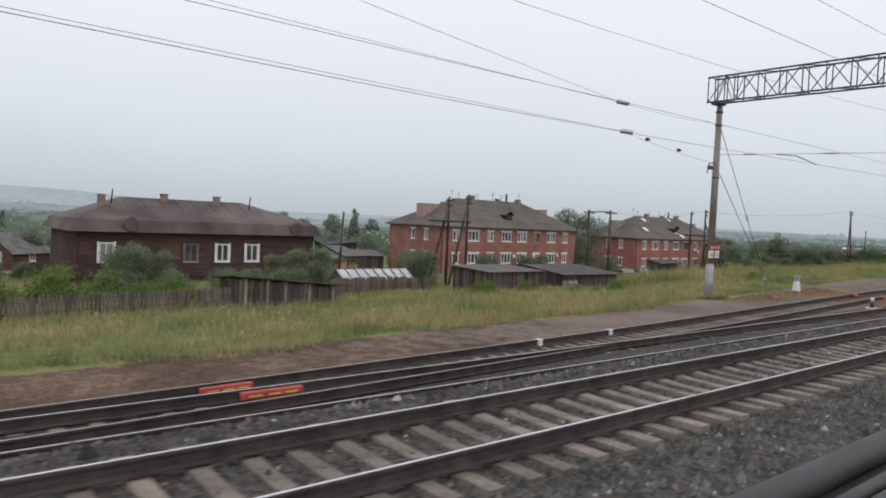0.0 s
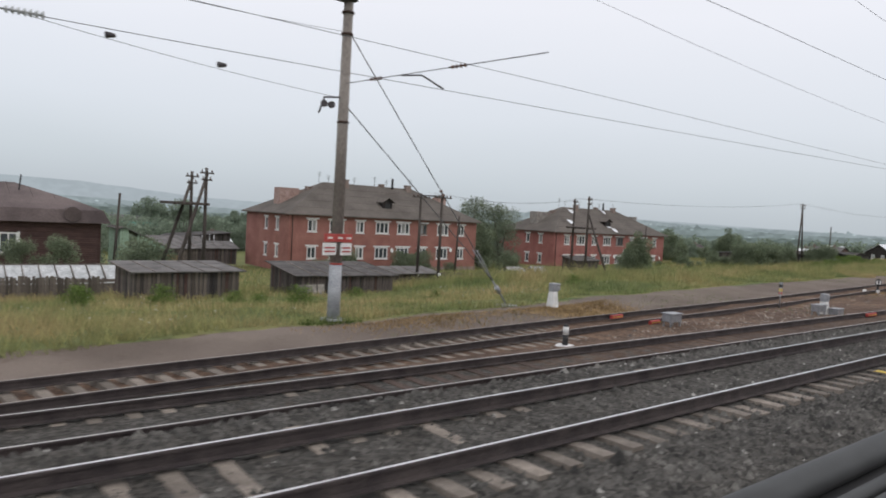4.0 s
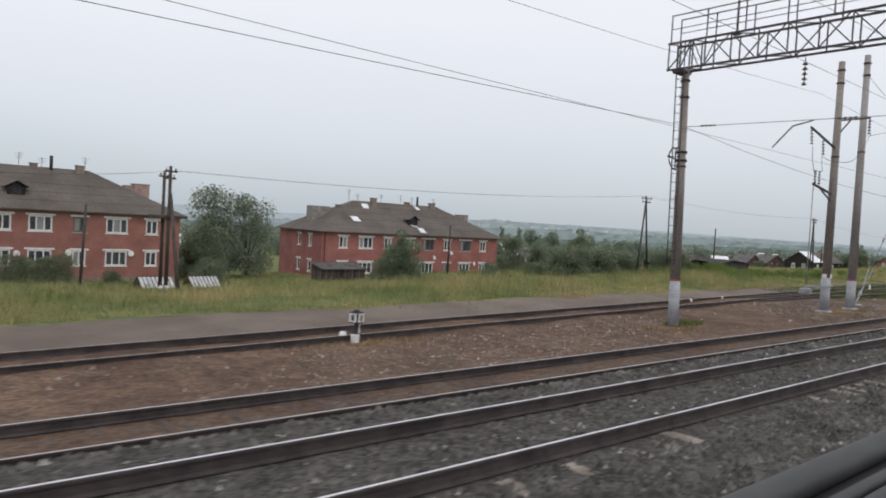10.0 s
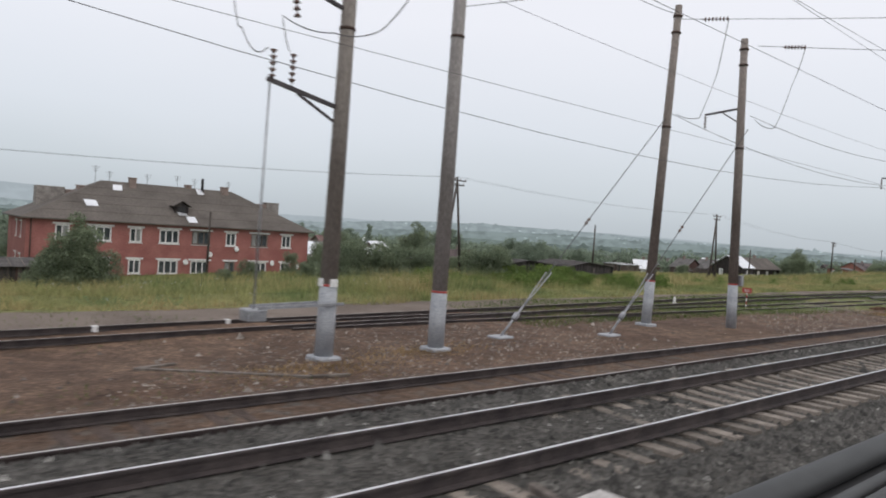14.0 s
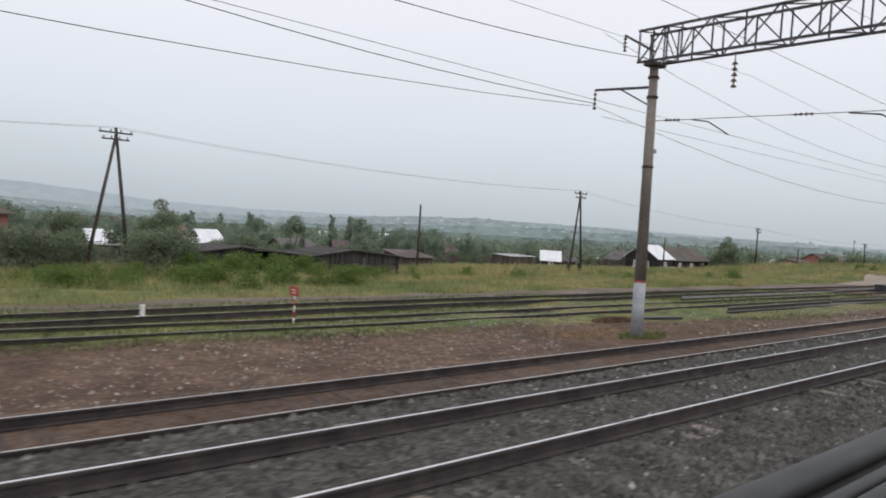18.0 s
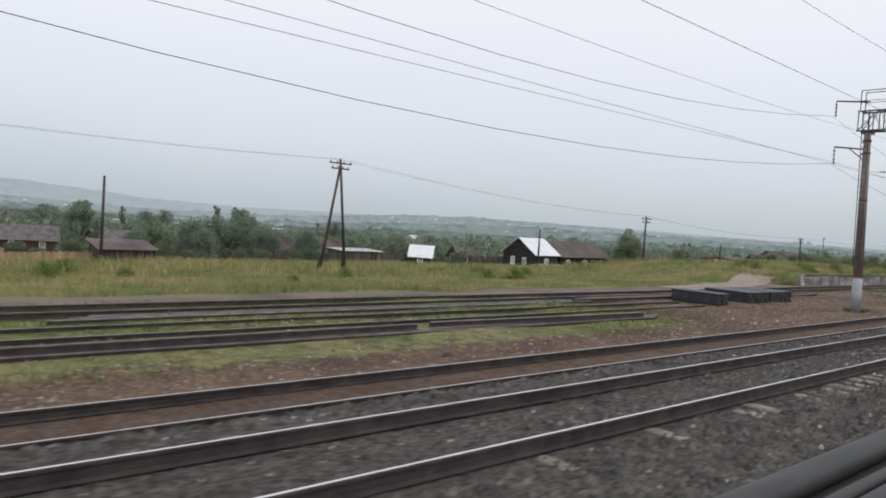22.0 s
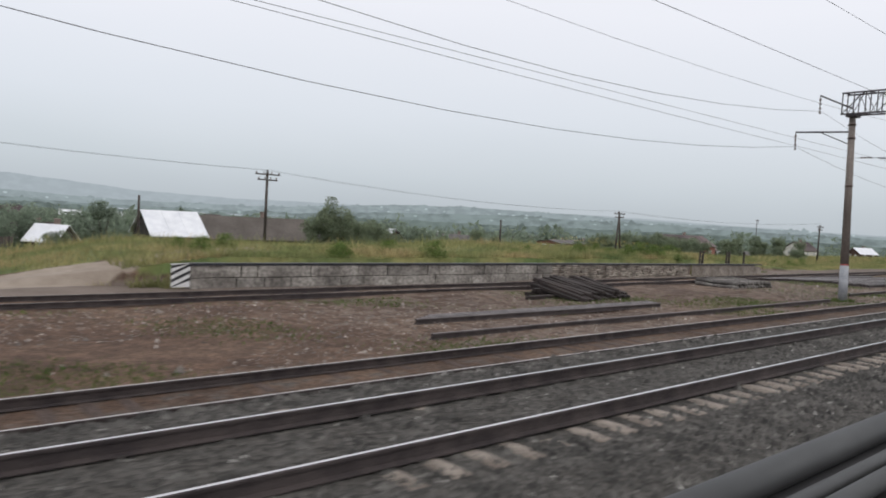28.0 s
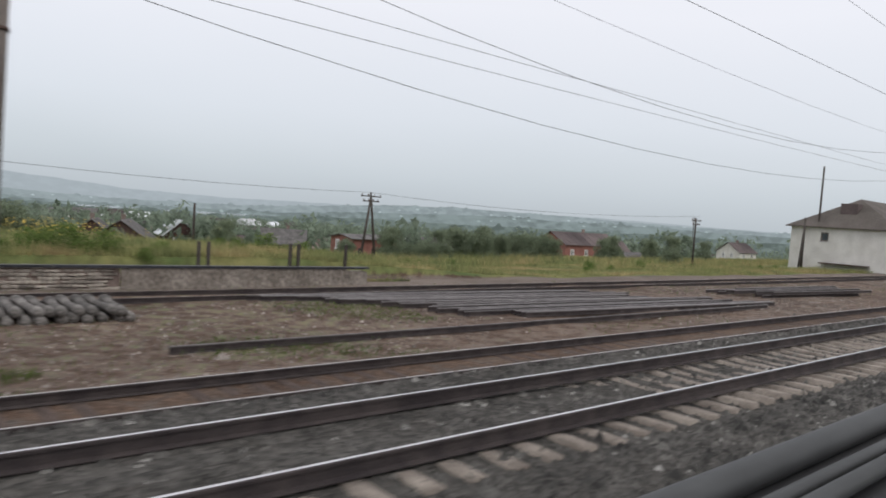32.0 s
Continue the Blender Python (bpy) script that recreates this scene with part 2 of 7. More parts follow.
M["wood_new"] = mat("fresh_boards", (0.36, 0.25, 0.15), (0.5, 0.37, 0.24), 2, 0.9, 0, 0.3, 20, rand=0.25)
M["wood_patch"] = mat("reddish_brown_boards", (0.085, 0.048, 0.04), (0.135, 0.078, 0.062), 1.5, 0.9, 0, 0.3, 15, rand=0.25, stretch=(0.4, 1, 3))
M["wood_pale"] = mat("pale_split_wood", (0.19, 0.16, 0.135), (0.32, 0.275, 0.235), 1.5, 0.95, 0, 0.4, 20, rand=0.25, stretch=(3, 3, 0.4))
M["felt"] = mat("roofing_felt_grey", (0.10, 0.095, 0.092), (0.19, 0.18, 0.175), 1.2, 0.95, 0, 0.3, 14)
M["roof_rust"] = mat("roof_iron_rusty_brown", (0.062, 0.046, 0.046), (0.16, 0.125, 0.12), 0.22, 0.75, 0.1, 0.25, 10)
M["zinc"] = mat("bright_zinc_sheet", (0.74, 0.76, 0.79), (0.86, 0.88, 0.9), 1.0, 0.35, 0.55, 0.1, 12, stain=0.12)
M["red_tile"] = mat("dull_red_roof", (0.16, 0.088, 0.084), (0.225, 0.13, 0.124), 1.2, 0.85, 0, 0.2, 12)
M["plaster"] = mat("white_plaster", (0.62, 0.60, 0.56), (0.74, 0.72, 0.68), 0.8, 0.9, 0, 0.15, 12, stain=0.18)
M["green_wall"] = mat("mint_green_paint", (0.30, 0.43, 0.32), (0.38, 0.52, 0.40), 2, 0.8, 0, 0.1, 20)
M["roof_green"] = mat("green_sheet_roof", (0.085, 0.20, 0.155), (0.12, 0.26, 0.20), 0.8, 0.7, 0, 0.1, 10)
M["film"] = mat("greenhouse_film", (0.42, 0.44, 0.45), (0.60, 0.62, 0.63), 2, 0.3, 0, 0.1, 12)
M["leaf"] = mat("leaves_green", (0.16, 0.20, 0.13), (0.265, 0.312, 0.20), 0.6, 0.75, 0, 0.0, 8, island=True, rand=0.3)
M["leaf_pale"] = mat("leaves_grey_green", (0.165, 0.20, 0.142), (0.26, 0.30, 0.208), 0.6, 0.75, 0, 0.0, 8, island=True, rand=0.3)
# haze over far trees is painted into this paler, greyer leaf colour
M["leaf_hazed"] = mat("leaves_haze_paled", (0.188, 0.236, 0.175), (0.28, 0.34, 0.255), 0.6, 0.8, 0, 0.0, 8, island=True, rand=0.25)
M["bark"] = mat("bark", (0.05, 0.04, 0.033), (0.11, 0.09, 0.075), 4, 0.95, 0, 0.5, 20, stretch=(1, 1, 0.3))
M["grass"] = mat("grass_blades", (0.165, 0.215, 0.085), (0.47, 0.37, 0.195), 0.22, 0.85, 0, 0.0, 1.4, island=True, rand=0.3, c3=(0.325, 0.325, 0.142), stain=0.35)
M["weed"] = mat("weeds_green", (0.07, 0.12, 0.03), (0.15, 0.19, 0.06), 0.3, 0.85, 0, 0.0, 2, island=True, rand=0.4)
M["plat_conc"] = mat("platform_concrete", (0.17, 0.155, 0.14), (0.40, 0.375, 0.34), 0.9, 0.9, 0, 0.6, 7, rand=0.25, stain=0.5)
M["rubble_stone"] = mat("rubble_stone_brown", (0.19, 0.165, 0.14), (0.44, 0.395, 0.34), 1.5, 0.9, 0, 0.5, 12, rand=0.35)
M["wall_render"] = mat("cracked_brown_render", (0.17, 0.145, 0.122), (0.30, 0.265, 0.23), 1.0, 0.9, 0, 0.6, 7, stain=0.45)
M["tar_sleeper"] = mat("creosoted_timber", (0.016, 0.017, 0.022), (0.046, 0.048, 0.058), 1.5, 0.45, 0, 0.25, 20, rand=0.25, stretch=(2, 2, 2))
M["asphalt_pole"] = mat("pole_timber", (0.05, 0.042, 0.038), (0.10, 0.085, 0.075), 2, 0.95, 0, 0.4, 20, stretch=(2, 2, 0.2))
M["leaf_bright"] = mat("weed_leaves_bright", (0.10, 0.17, 0.04), (0.20, 0.26, 0.075), 0.6, 0.75, 0, 0.0, 8, island=True, rand=0.4)
M["wood_black"] = mat("blackened_log_wall", (0.018, 0.015, 0.015), (0.045, 0.037, 0.035), 1.2, 0.9, 0, 0.4, 15, stretch=(0.4, 1, 3))
M["old_sleeper"] = mat("old_brown_sleeper", (0.022, 0.018, 0.017), (0.055, 0.043, 0.039), 1.5, 0.9, 0, 0.35, 20, rand=0.35, stretch=(1, 6, 6))
M["ledge"] = mat("window_ledge_dark", (0.040, 0.042, 0.043), (0.058, 0.060, 0.061), 3, 0.55, 0, 0.05, 30, spec=0.3)
M["rubber"] = mat("rubber_seal", (0.012, 0.012, 0.013), (0.02, 0.02, 0.021), 3, 0.6, 0, 0.05, 30)


def translucent(m, share_=0.5):
    """Lets part of the light through thin leaves."""
    n, l = m.node_tree.nodes, m.node_tree.links
    b, o = n["Principled BSDF"], n["Material Output"]
    t, x = n.new("ShaderNodeBsdfTranslucent"), n.new("ShaderNodeMixShader")
    l.new(b.inputs["Base Color"].links[0].from_socket, t.inputs[0])
    x.inputs[0].default_value = share_
    l.new(b.outputs[0], x.inputs[1])
    l.new(t.outputs[0], x.inputs[2])
    l.new(x.outputs[0], o.inputs[0])


for k in ("leaf", "leaf_pale", "leaf_hazed", "leaf_bright", "grass", "weed"):
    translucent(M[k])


# ---- ground: one sheet out to the horizon ----
EDGE = ((-60, 15.5), (0, 16.2), (15, 17.2), (32, 18.6), (57, 22.4), (87, 24.6), (130, 26.6), (160, 27.0), (220, 28.0), (400, 28.0))
SIDING = ((-14, 11.53), (0, 11.95), (10, 12.55), (20, 13.4), (32, 14.8), (45, 16.2), (60, 17.6), (80, 19.5), (90, 20.3), (100, 21.1), (126, 22.9), (140, 23.8), (165, 24.2), (400, 24.2))
WEST = ((17, -1.2), (20, -1.4), (24, -1.8), (28, -2.15), (34, -2.5), (40, -3.1), (48, -3.8), (72, -5.2), (110, -6.5), (170, -8.0))
EAST = ((30, -1.25), (36, -1.7), (51, -2.45), (76, -3.9), (110, -6.0), (170, -8.0))
FAR = ((150, -8), (300, -13), (600, -23), (950, -31), (1500, -38), (2200, -55), (4200, -110))
SID_XS = np.arange(-14, 401, 2.0)


def smooth_knots(xs, knots):
    y = np.interp(xs, [k[0] for k in knots], [k[1] for k in knots])
    for _ in range(12):
        y[1:-1] = (y[:-2] + 2 * y[1:-1] + y[2:]) / 4
    return y


SID_YS = smooth_knots(SID_XS, SIDING)
EDGE_YS = smooth_knots(SID_XS, EDGE)


def siding_y(x):
    return np.interp(x, SID_XS, SID_YS)


def edge_y(x):
    return np.interp(x, SID_XS, EDGE_YS)


def sstep(a, b, x):
    t = np.clip((x - a) / (b - a), 0, 1)
    return t * t * (3 - 2 * t)


def wave(x, y, f, seed):
    """A cheap smooth bumpy field for arrays, about -1 to 1."""
    r = np.random.RandomState(seed)
    s = 0
    for _ in range(5):
        a, p = r.uniform(0, math.tau, 2)
        k = f * r.uniform(0.6, 1.7)
        s = s + np.sin((x * math.cos(a) + y * math.sin(a)) * k + p)
    return s / 2.6


def ground_z(x, y):
    x, y = np.asarray(x, float), np.asarray(y, float)
    e = edge_y(x)
    near = np.interp(y, (-60, -9, -4, -3.2, 1.2, 2.2, 3.4, 4.3, 8.0, 8.9, 9.6, 12.2, 13.0, 16), (-2.4, -1.4, -0.8, -0.3, -0.3, -0.75, -0.24, -0.2, -0.2, -0.62, -0.95, -0.97, -1.12, -1.2))
    bare = np.maximum(np.maximum(1 - sstep(24, 40, x), sstep(100, 107, x) * (1 - sstep(118, 126, x))), sstep(252, 264, x))
    inside = sstep(5.15, 5.45, y) * (1 - sstep(6.75, 7.0, y))
    low = np.where(bare > 0, 0.075 * bare, 0) * sstep(4.3, 4.6, y) * (1 - sstep(7.6, 7.9, y)) - 0.03 * (1 - bare) * inside
    tips = np.maximum(np.maximum(1 - sstep(52, 62, x), np.maximum(0.5 * sstep(166, 174, x) * (1 - sstep(186, 194, x)), 0.9 * sstep(216, 226, x))), bare)
    low = np.maximum(low, 0.04 * tips * sstep(3.9, 4.5, y) * (1 - sstep(5.1, 5.3, y)))
    near = near - low - 0.035 * (1 - sstep(28, 40, x)) * sstep(9.3, 9.6, y) * (1 - sstep(12.0, 12.4, y))
    t = sstep(0, 1, (x - 95) / 55)
    ys = y - np.clip(e - 17, 0, 9) * np.clip((45 - y) / np.maximum(45 - e, 1), 0, 1)
    w = np.interp(ys, [k[0] for k in WEST], [k[1] for k in WEST])
    q = np.interp(y, [16, 24] + [k[0] for k in EAST], [-1.2, -1.2] + [k[1] for k in EAST])
    mid = w * (1 - t) + q * t
    mid = mid + 0.45 * sstep(48, 60, x) * (1 - sstep(122, 136, x)) * sstep(0.5, 4.0, y - e) * (1 - sstep(37, 45, y))
    # the earth bank behind the loading platform
    bank = sstep(214, 226, x) * (1 - sstep(262, 285, x)) * sstep(26.3, 27.2, y) * (1 - sstep(36, 60, y))
    mid = mid + bank * (-0.18 - mid)
    r = np.hypot(x - 150, y)
    far = np.interp(r, [k[0] for k in FAR], [k[1] for k in FAR])
    f = sstep(90, 170, r - 0 * y) * sstep(75, 150, y)
    z = np.where(y < e, near, np.where(y < 200, mid * (1 - f) + far * f, far))
    z = np.where(y > 14, np.where(y < e, near, z), near)
    z = z + np.where(y > 13.5, 0.05, 0.012) * wave(x, y, 0.9, 2) * np.where((y > 9.2) & (y < 12.4), 0.4, 1) + np.where(y > e + 2, 0.12, 0.0) * wave(x, y, 0.23, 3)
    return z


def gz(x, y):
    return float(ground_z(np.array([x]), np.array([y]))[0])


def ground_material():
    m = bpy.data.materials.new("ground_soil_gravel_grass")
    m.use_nodes = True
    n, l = m.node_tree.nodes, m.node_tree.links
    b = n["Principled BSDF"]
    b.inputs["Roughness"].default_value = 0.95
    b.inputs["Specular IOR Level"].default_value = 0.25
    tc = n.new("ShaderNodeTexCoord")

    def tex(scale, detail=6, kind="ShaderNodeTexNoise"):
        t = n.new(kind)
        t.inputs["Scale"].default_value = scale
        if kind == "ShaderNodeTexNoise":
            t.inputs["Detail"].default_value = detail
        l.new(tc.outputs["Object"], t.inputs["Vector"])
        return t

    def ramp(src, c1, c2, p1=0.35, p2=0.65):
        r = n.new("ShaderNodeValToRGB")
        r.color_ramp.elements[0].position, r.color_ramp.elements[0].color = p1, (*c1, 1)
        r.color_ramp.elements[1].position, r.color_ramp.elements[1].color = p2, (*c2, 1)
        l.new(src, r.inputs[0])
        return r.outputs[0]

    def mix(f, a, c, blend="MIX"):
        x = n.new("ShaderNodeMix")
        x.data_type, x.blend_type = "RGBA", blend
        if isinstance(f, float):
            x.inputs[0].default_value = f
        else:
            l.new(f, x.inputs[0])
        l.new(a, x.inputs[6])
        l.new(c, x.inputs[7])
        return x.outputs[2]

    stones = tex(16, kind="ShaderNodeTexVoronoi")
    fine, big, mid, clod = tex(28), tex(0.35), tex(2.2), tex(9, 8)
    gravel = mix(0.75, ramp(stones.outputs["Color"], (0.034, 0.033, 0.030), (0.125, 0.118, 0.108), 0.1, 0.9), ramp(mid.outputs[0], (0.6, 0.58, 0.56), (1, 1, 1)), "MULTIPLY")
    dirt = mix(0.8, ramp(big.outputs[0], (0.112, 0.073, 0.053), (0.178, 0.122, 0.088)), ramp(fine.outputs[0], (0.5, 0.48, 0.47), (1.15, 1.15, 1.15)), "MULTIPLY")
    dirt = mix(0.75, dirt, ramp(mid.outputs[0], (0.62, 0.62, 0.62), (1.22, 1.18, 1.14), 0.38, 0.62), "MULTIPLY")
    dirt = mix(0.8, dirt, ramp(clod.outputs[0], (0.55, 0.54, 0.53), (1.35, 1.32, 1.3), 0.36, 0.64), "MULTIPLY")
    road = mix(0.7, ramp(big.outputs[0], (0.135, 0.108, 0.09), (0.205, 0.168, 0.142)), ramp(fine.outputs[0], (0.75, 0.74, 0.73), (1.1, 1.1, 1.1)), "MULTIPLY")
    grass = mix(0.8, ramp(big.outputs[0], (0.105, 0.145, 0.052), (0.215, 0.205, 0.085)), ramp(mid.outputs[0], (0.6, 0.62, 0.55), (1.1, 1.1, 1.05)), "MULTIPLY")

    track = mix(0.6, ramp(big.outputs[0], (0.25, 0.205, 0.165), (0.34, 0.29, 0.24)), ramp(mid.outputs[0], (0.8, 0.78, 0.76), (1.08, 1.08, 1.08)), "MULTIPLY")

    def mask(name):
        a = n.new("ShaderNodeAttribute")
        a.attribute_name = name
        s = n.new("ShaderNodeMath")
        s.operation = "MULTIPLY_ADD"
        s.inputs[1].default_value = 0.9
        l.new(mid.outputs[0], s.inputs[0])
        l.new(a.outputs["Fac"], s.inputs[2])
        r = n.new("ShaderNodeMapRange")
        r.inputs[1].default_value, r.inputs[2].default_value = 0.82, 1.08
        l.new(s.outputs[0], r.inputs[0])
        return r.outputs[0]

    col = mix(mask("path"), mix(mask("grassy"), mix(mask("road"), mix(mask("ballast"), dirt, gravel), road), grass), track)
    l.new(col, b.inputs["Base Color"])
    bp = n.new("ShaderNodeBump")
    bp.inputs["Strength"].default_value = 0.6
    bp.inputs["Distance"].default_value = 0.04
    l.new(stones.outputs["Distance"], bp.inputs["Height"])
    l.new(bp.outputs[0], b.inputs["Normal"])
    return m


gx = np.concatenate([[-3500, -1800, -900, -450, -220, -120, -70, -45], np.arange(-30, 346, 0.75), [352, 362, 380, 410, 460, 540, 660, 850, 1200, 1700, 2400, 3300, 4400]])
gyv = np.concatenate([[-1500, -600, -250, -100, -50, -25, -12], np.arange(-9, 2, 1.0), np.arange(2, 30, 0.28), np.arange(30, 60, 1.0), np.arange(60, 130, 4.0), [140, 155, 175, 200, 240, 300, 380, 480, 600, 750, 950, 1200, 1500, 1800, 2200, 2800, 3500, 4300]])
GX, GY = np.meshgrid(gx, gyv)
GZ = ground_z(GX, GY)
nx, ny = len(gx), len(gyv)
idx = np.arange(nx * ny).reshape(ny, nx)
gf = np.stack([idx[:-1, :-1], idx[:-1, 1:], idx[1:, 1:], idx[1:, :-1]], -1).reshape(-1, 4)
ground = mesh_np("ground", np.stack([GX, GY, GZ], -1).reshape(-1, 3), gf, ground_material(), kind="structure")
ground.data.polygons.foreach_set("use_smooth", [True] * len(ground.data.polygons))
tagged(ground, "brown earth, grey ballast and summer grass beside the railway", "ground")
SY, EY = siding_y(GX), edge_y(GX)
ballast = np.maximum(sstep(9.5, 8.7, GY) * 0.9, 0.75 * sstep(42, 26, GX) * (GY < 12.9)) + 0.42 * (GY > 9.9) * (GY < 12.1) * sstep(26, 42, GX) + 0.25 * sstep(50, 70, GX) * (1 - sstep(120, 140, GX)) * (GY > 13) * (GY < SY - 2.2)
roadm = 0.75 * (GY > SY + 0.6) * (GY < EY) * (1 - 0.6 * sstep(30, 0, GX))
roadm = np.maximum(roadm, 0.46 * sstep(214, 228, GX) * (GY > 12.6) * (GY < 26))
grassy = np.where(GY > EY, 1.0, 0.0)
ballast = ballast * sstep(-9, -6, GY)
grassy = np.maximum(grassy, sstep(-7, -10, GY))
low_y = np.interp(GX, (130, 148, 165, 214), (17.2, 15.6, 13.2, 13.6))
patch = sstep(116, 134, GX) * (1 - sstep(182, 194, GX)) * sstep(0, 2.4, GY - low_y) * (GY < 25)
grassy = np.maximum(grassy, 0.62 * patch)
grassy = np.maximum(grassy, 0.30 * sstep(20, 40, GX) * (1 - sstep(60, 80, GX)) * (GY > SY + 0.6) * (GY < EY))
grassy = np.maximum(grassy, 0.27 * sstep(196, 214, GX) * (GY > 12.8) * (GY < 26) * (0.5 + 0.5 * wave(GX, GY, 0.12, 9)))
path_way = np.where((GX > 203) & (GX < 229), sstep(1.9, 1.1, np.abs(GY - np.interp(GX, (203, 210, 217, 223, 229), (26.6, 27.3, 28.3, 30.0, 33.0)))), 0)
grassy = np.where(path_way > 0.3, 0, grassy)
for nm, v in (("ballast", ballast), ("road", roadm), ("grassy", grassy), ("path", path_way)):
    ground.data.attributes.new(nm, "FLOAT", "POINT").data.foreach_set("value", v.astype(np.float32).ravel())


# ---- railway tracks ----
RAIL = ((-0.075, -0.18), (0.075, -0.18), (0.075, -0.168), (0.012, -0.15), (0.012, -0.045), (0.036, -0.036), (0.036, -0.009), (0.021, 0), (-0.021, 0), (-0.036, -0.009), (-0.036, -0.036), (-0.012, -0.045), (-0.012, -0.15), (-0.075, -0.168))


def rail_mesh(name, pts, top, parent, label, section=RAIL, band=(7,)):
    """A rail swept along a line of (x, y, z) points on its running surface."""
    bm = bmesh.new()
    rings = []
    for i, p in enumerate(pts):
        a, b = Vector(pts[max(i - 1, 0)]), Vector(pts[min(i + 1, len(pts) - 1)])
        side = Vector((0, 0, 1)).cross((b - a).normalized()).normalized()
        rings.append([bm.verts.new(Vector(p) + side * u + Vector((0, 0, v))) for u, v in section])
    k = len(section)
    for r, s in zip(rings, rings[1:]):
        for j in range(k):
            f = bm.faces.new((r[j], s[j], s[(j + 1) % k], r[(j + 1) % k]))
            f.material_index = 1 if j in band else 0
    bm.faces.new(rings[0])
    bm.faces.new(rings[-1][::-1])
    bmesh.ops.recalc_face_normals(bm, faces=bm.faces[:])
    ob = part(name, bm, M["rail_side"], parent, label)
    ob.data.materials.append(M[top])
    return ob


def line(xs, yf, zf):
    return [(float(x), float(yf(x)), float(zf(x))) for x in xs]


def sleeper_bm(length, w, h, dip):
    bm = bmesh.new()
    prof = ((-length / 2, 0), (-length * 0.36, 0), (-length * 0.16, -dip), (length * 0.16, -dip), (length * 0.36, 0), (length / 2, 0))
    lo, hi = [], []
    for y, z in prof:
        lo.append([bm.verts.new((s * w / 2, y, -h)) for s in (-1, 1)])
        hi.append([bm.verts.new((s * w * 0.36, y, z)) for s in (-1, 1)])
    for i in range(len(prof) - 1):
        bm.faces.new((hi[i][0], hi[i][1], hi[i + 1][1], hi[i + 1][0]))
        bm.faces.new((lo[i][0], hi[i][0], hi[i + 1][0], lo[i + 1][0]))
        bm.faces.new((hi[i][1], lo[i][1], lo[i + 1][1], hi[i + 1][1]))
    for i, o in ((0, 1), (-1, -1)):
        bm.faces.new((lo[i][0], lo[i][1], hi[i][1], hi[i][0])[::o])
    bmesh.ops.recalc_face_normals(bm, faces=bm.faces[:])
    return bm


def joined(name, src, mats, material, parent):
    """Copies of one small mesh, joined into a single part."""
    v = np.array([p.co[:] for p in src.data.vertices])
    me = src.data
    vs, tri = [], []
    me.calc_loop_triangles()
    f = np.array([t.vertices[:] for t in me.loop_triangles])
    for i, m in enumerate(mats):
        a = np.array(m)
        vs.append(v @ a[:3, :3].T + a[:3, 3])
        tri.append(f + i * len(v))
    return mesh_np(name, np.concatenate(vs), np.concatenate(tri), material, "stuff", parent)


Y_B, Y_A, Y_D, Y_C, Z_SIDE = 5.318, 6.838, 10.015, 11.535, -0.77


def side_z(x):
    return np.interp(x, (-20, 10, 60, 400), (-0.77, -0.78, -1.02, -1.02))


XT = [-16 + 8 * i for i in range(47)]
main_track = thing("railway_track", pose(0, 0, 0), "main line track with polished rails on concrete sleepers in grey ballast", "railway track")
for y in (Y_B, Y_A):
    rail_mesh("rail", line(XT, lambda x: y, lambda x: 0), "rail_top", main_track, "bright polished steel rail")
side_track = thing("railway_track", pose(0, 0, 0), "second track with rusty rails on timber sleepers in brown dirt", "railway track")
for y in (Y_D, Y_C):
    rail_mesh("rail", line(XT, lambda x: y, lambda x: Z_SIDE), "rail_used", side_track, "rusty rail with a worn bright head")
siding = thing("railway_track", pose(0, 0, 0), "siding curving away from the second track beside a dirt road", "railway track")
for off in (0.0, 1.52):
    rail_mesh("rail", line([x for x in range(-12, 346, 3)], lambda x: siding_y(x) - off, side_z), "rail_dull", siding, "dull rusty rail")

sl0 = part("sleeper", sleeper_bm(2.7, 0.29, 0.2, 0.05), M["concrete_sleeper"], main_track)
pos = [pose(-10 + 0.545 * i + random.uniform(-0.02, 0.02), 6.078 + random.uniform(-0.02, 0.02), -0.186 - random.uniform(0, 0.03), random.uniform(-0.5, 0.5), 0, random.uniform(-0.9, 0.9)) for i in range(640)]
near_i = set(range(10, 110)) | set(range(205, 300)) | set(range(455, 475)) | set(range(525, 605))
sl0.matrix_basis = pos[0]
YELLOW = (39.7, 147.65, 243.7)
yel = part("sleeper", sleeper_bm(2.7, 0.29, 0.2, 0.05), M["concrete_sleeper"], main_track, "concrete sleeper with a yellow painted end")
yel.matrix_basis = pos[1]
bm = bmesh.new()
box(bm, -0.105, 0.105, -1.352, -0.98, -0.1, 0.006)
pt = part("paint_mark", bm, M["yellow"], yel, "yellow painted end")
first_yel = True
for i in sorted(near_i):
    if any(abs(pos[i].translation.x - x) < 0.2725 for x in YELLOW):
        if first_yel:
            yel.matrix_basis, first_yel = pos[i], False
        else:
            o = new("sleeper", sl0.data)
            o.parent, o.matrix_basis = main_track, pos[i]
            share("paint_mark", pt, Matrix(), o)
    else:
        share("sleeper", sl0, pos[i], main_track)
joined("sleepers", sl0, [pos[i] for i in range(1, 640) if i not in near_i], M["concrete_sleeper"], main_track)

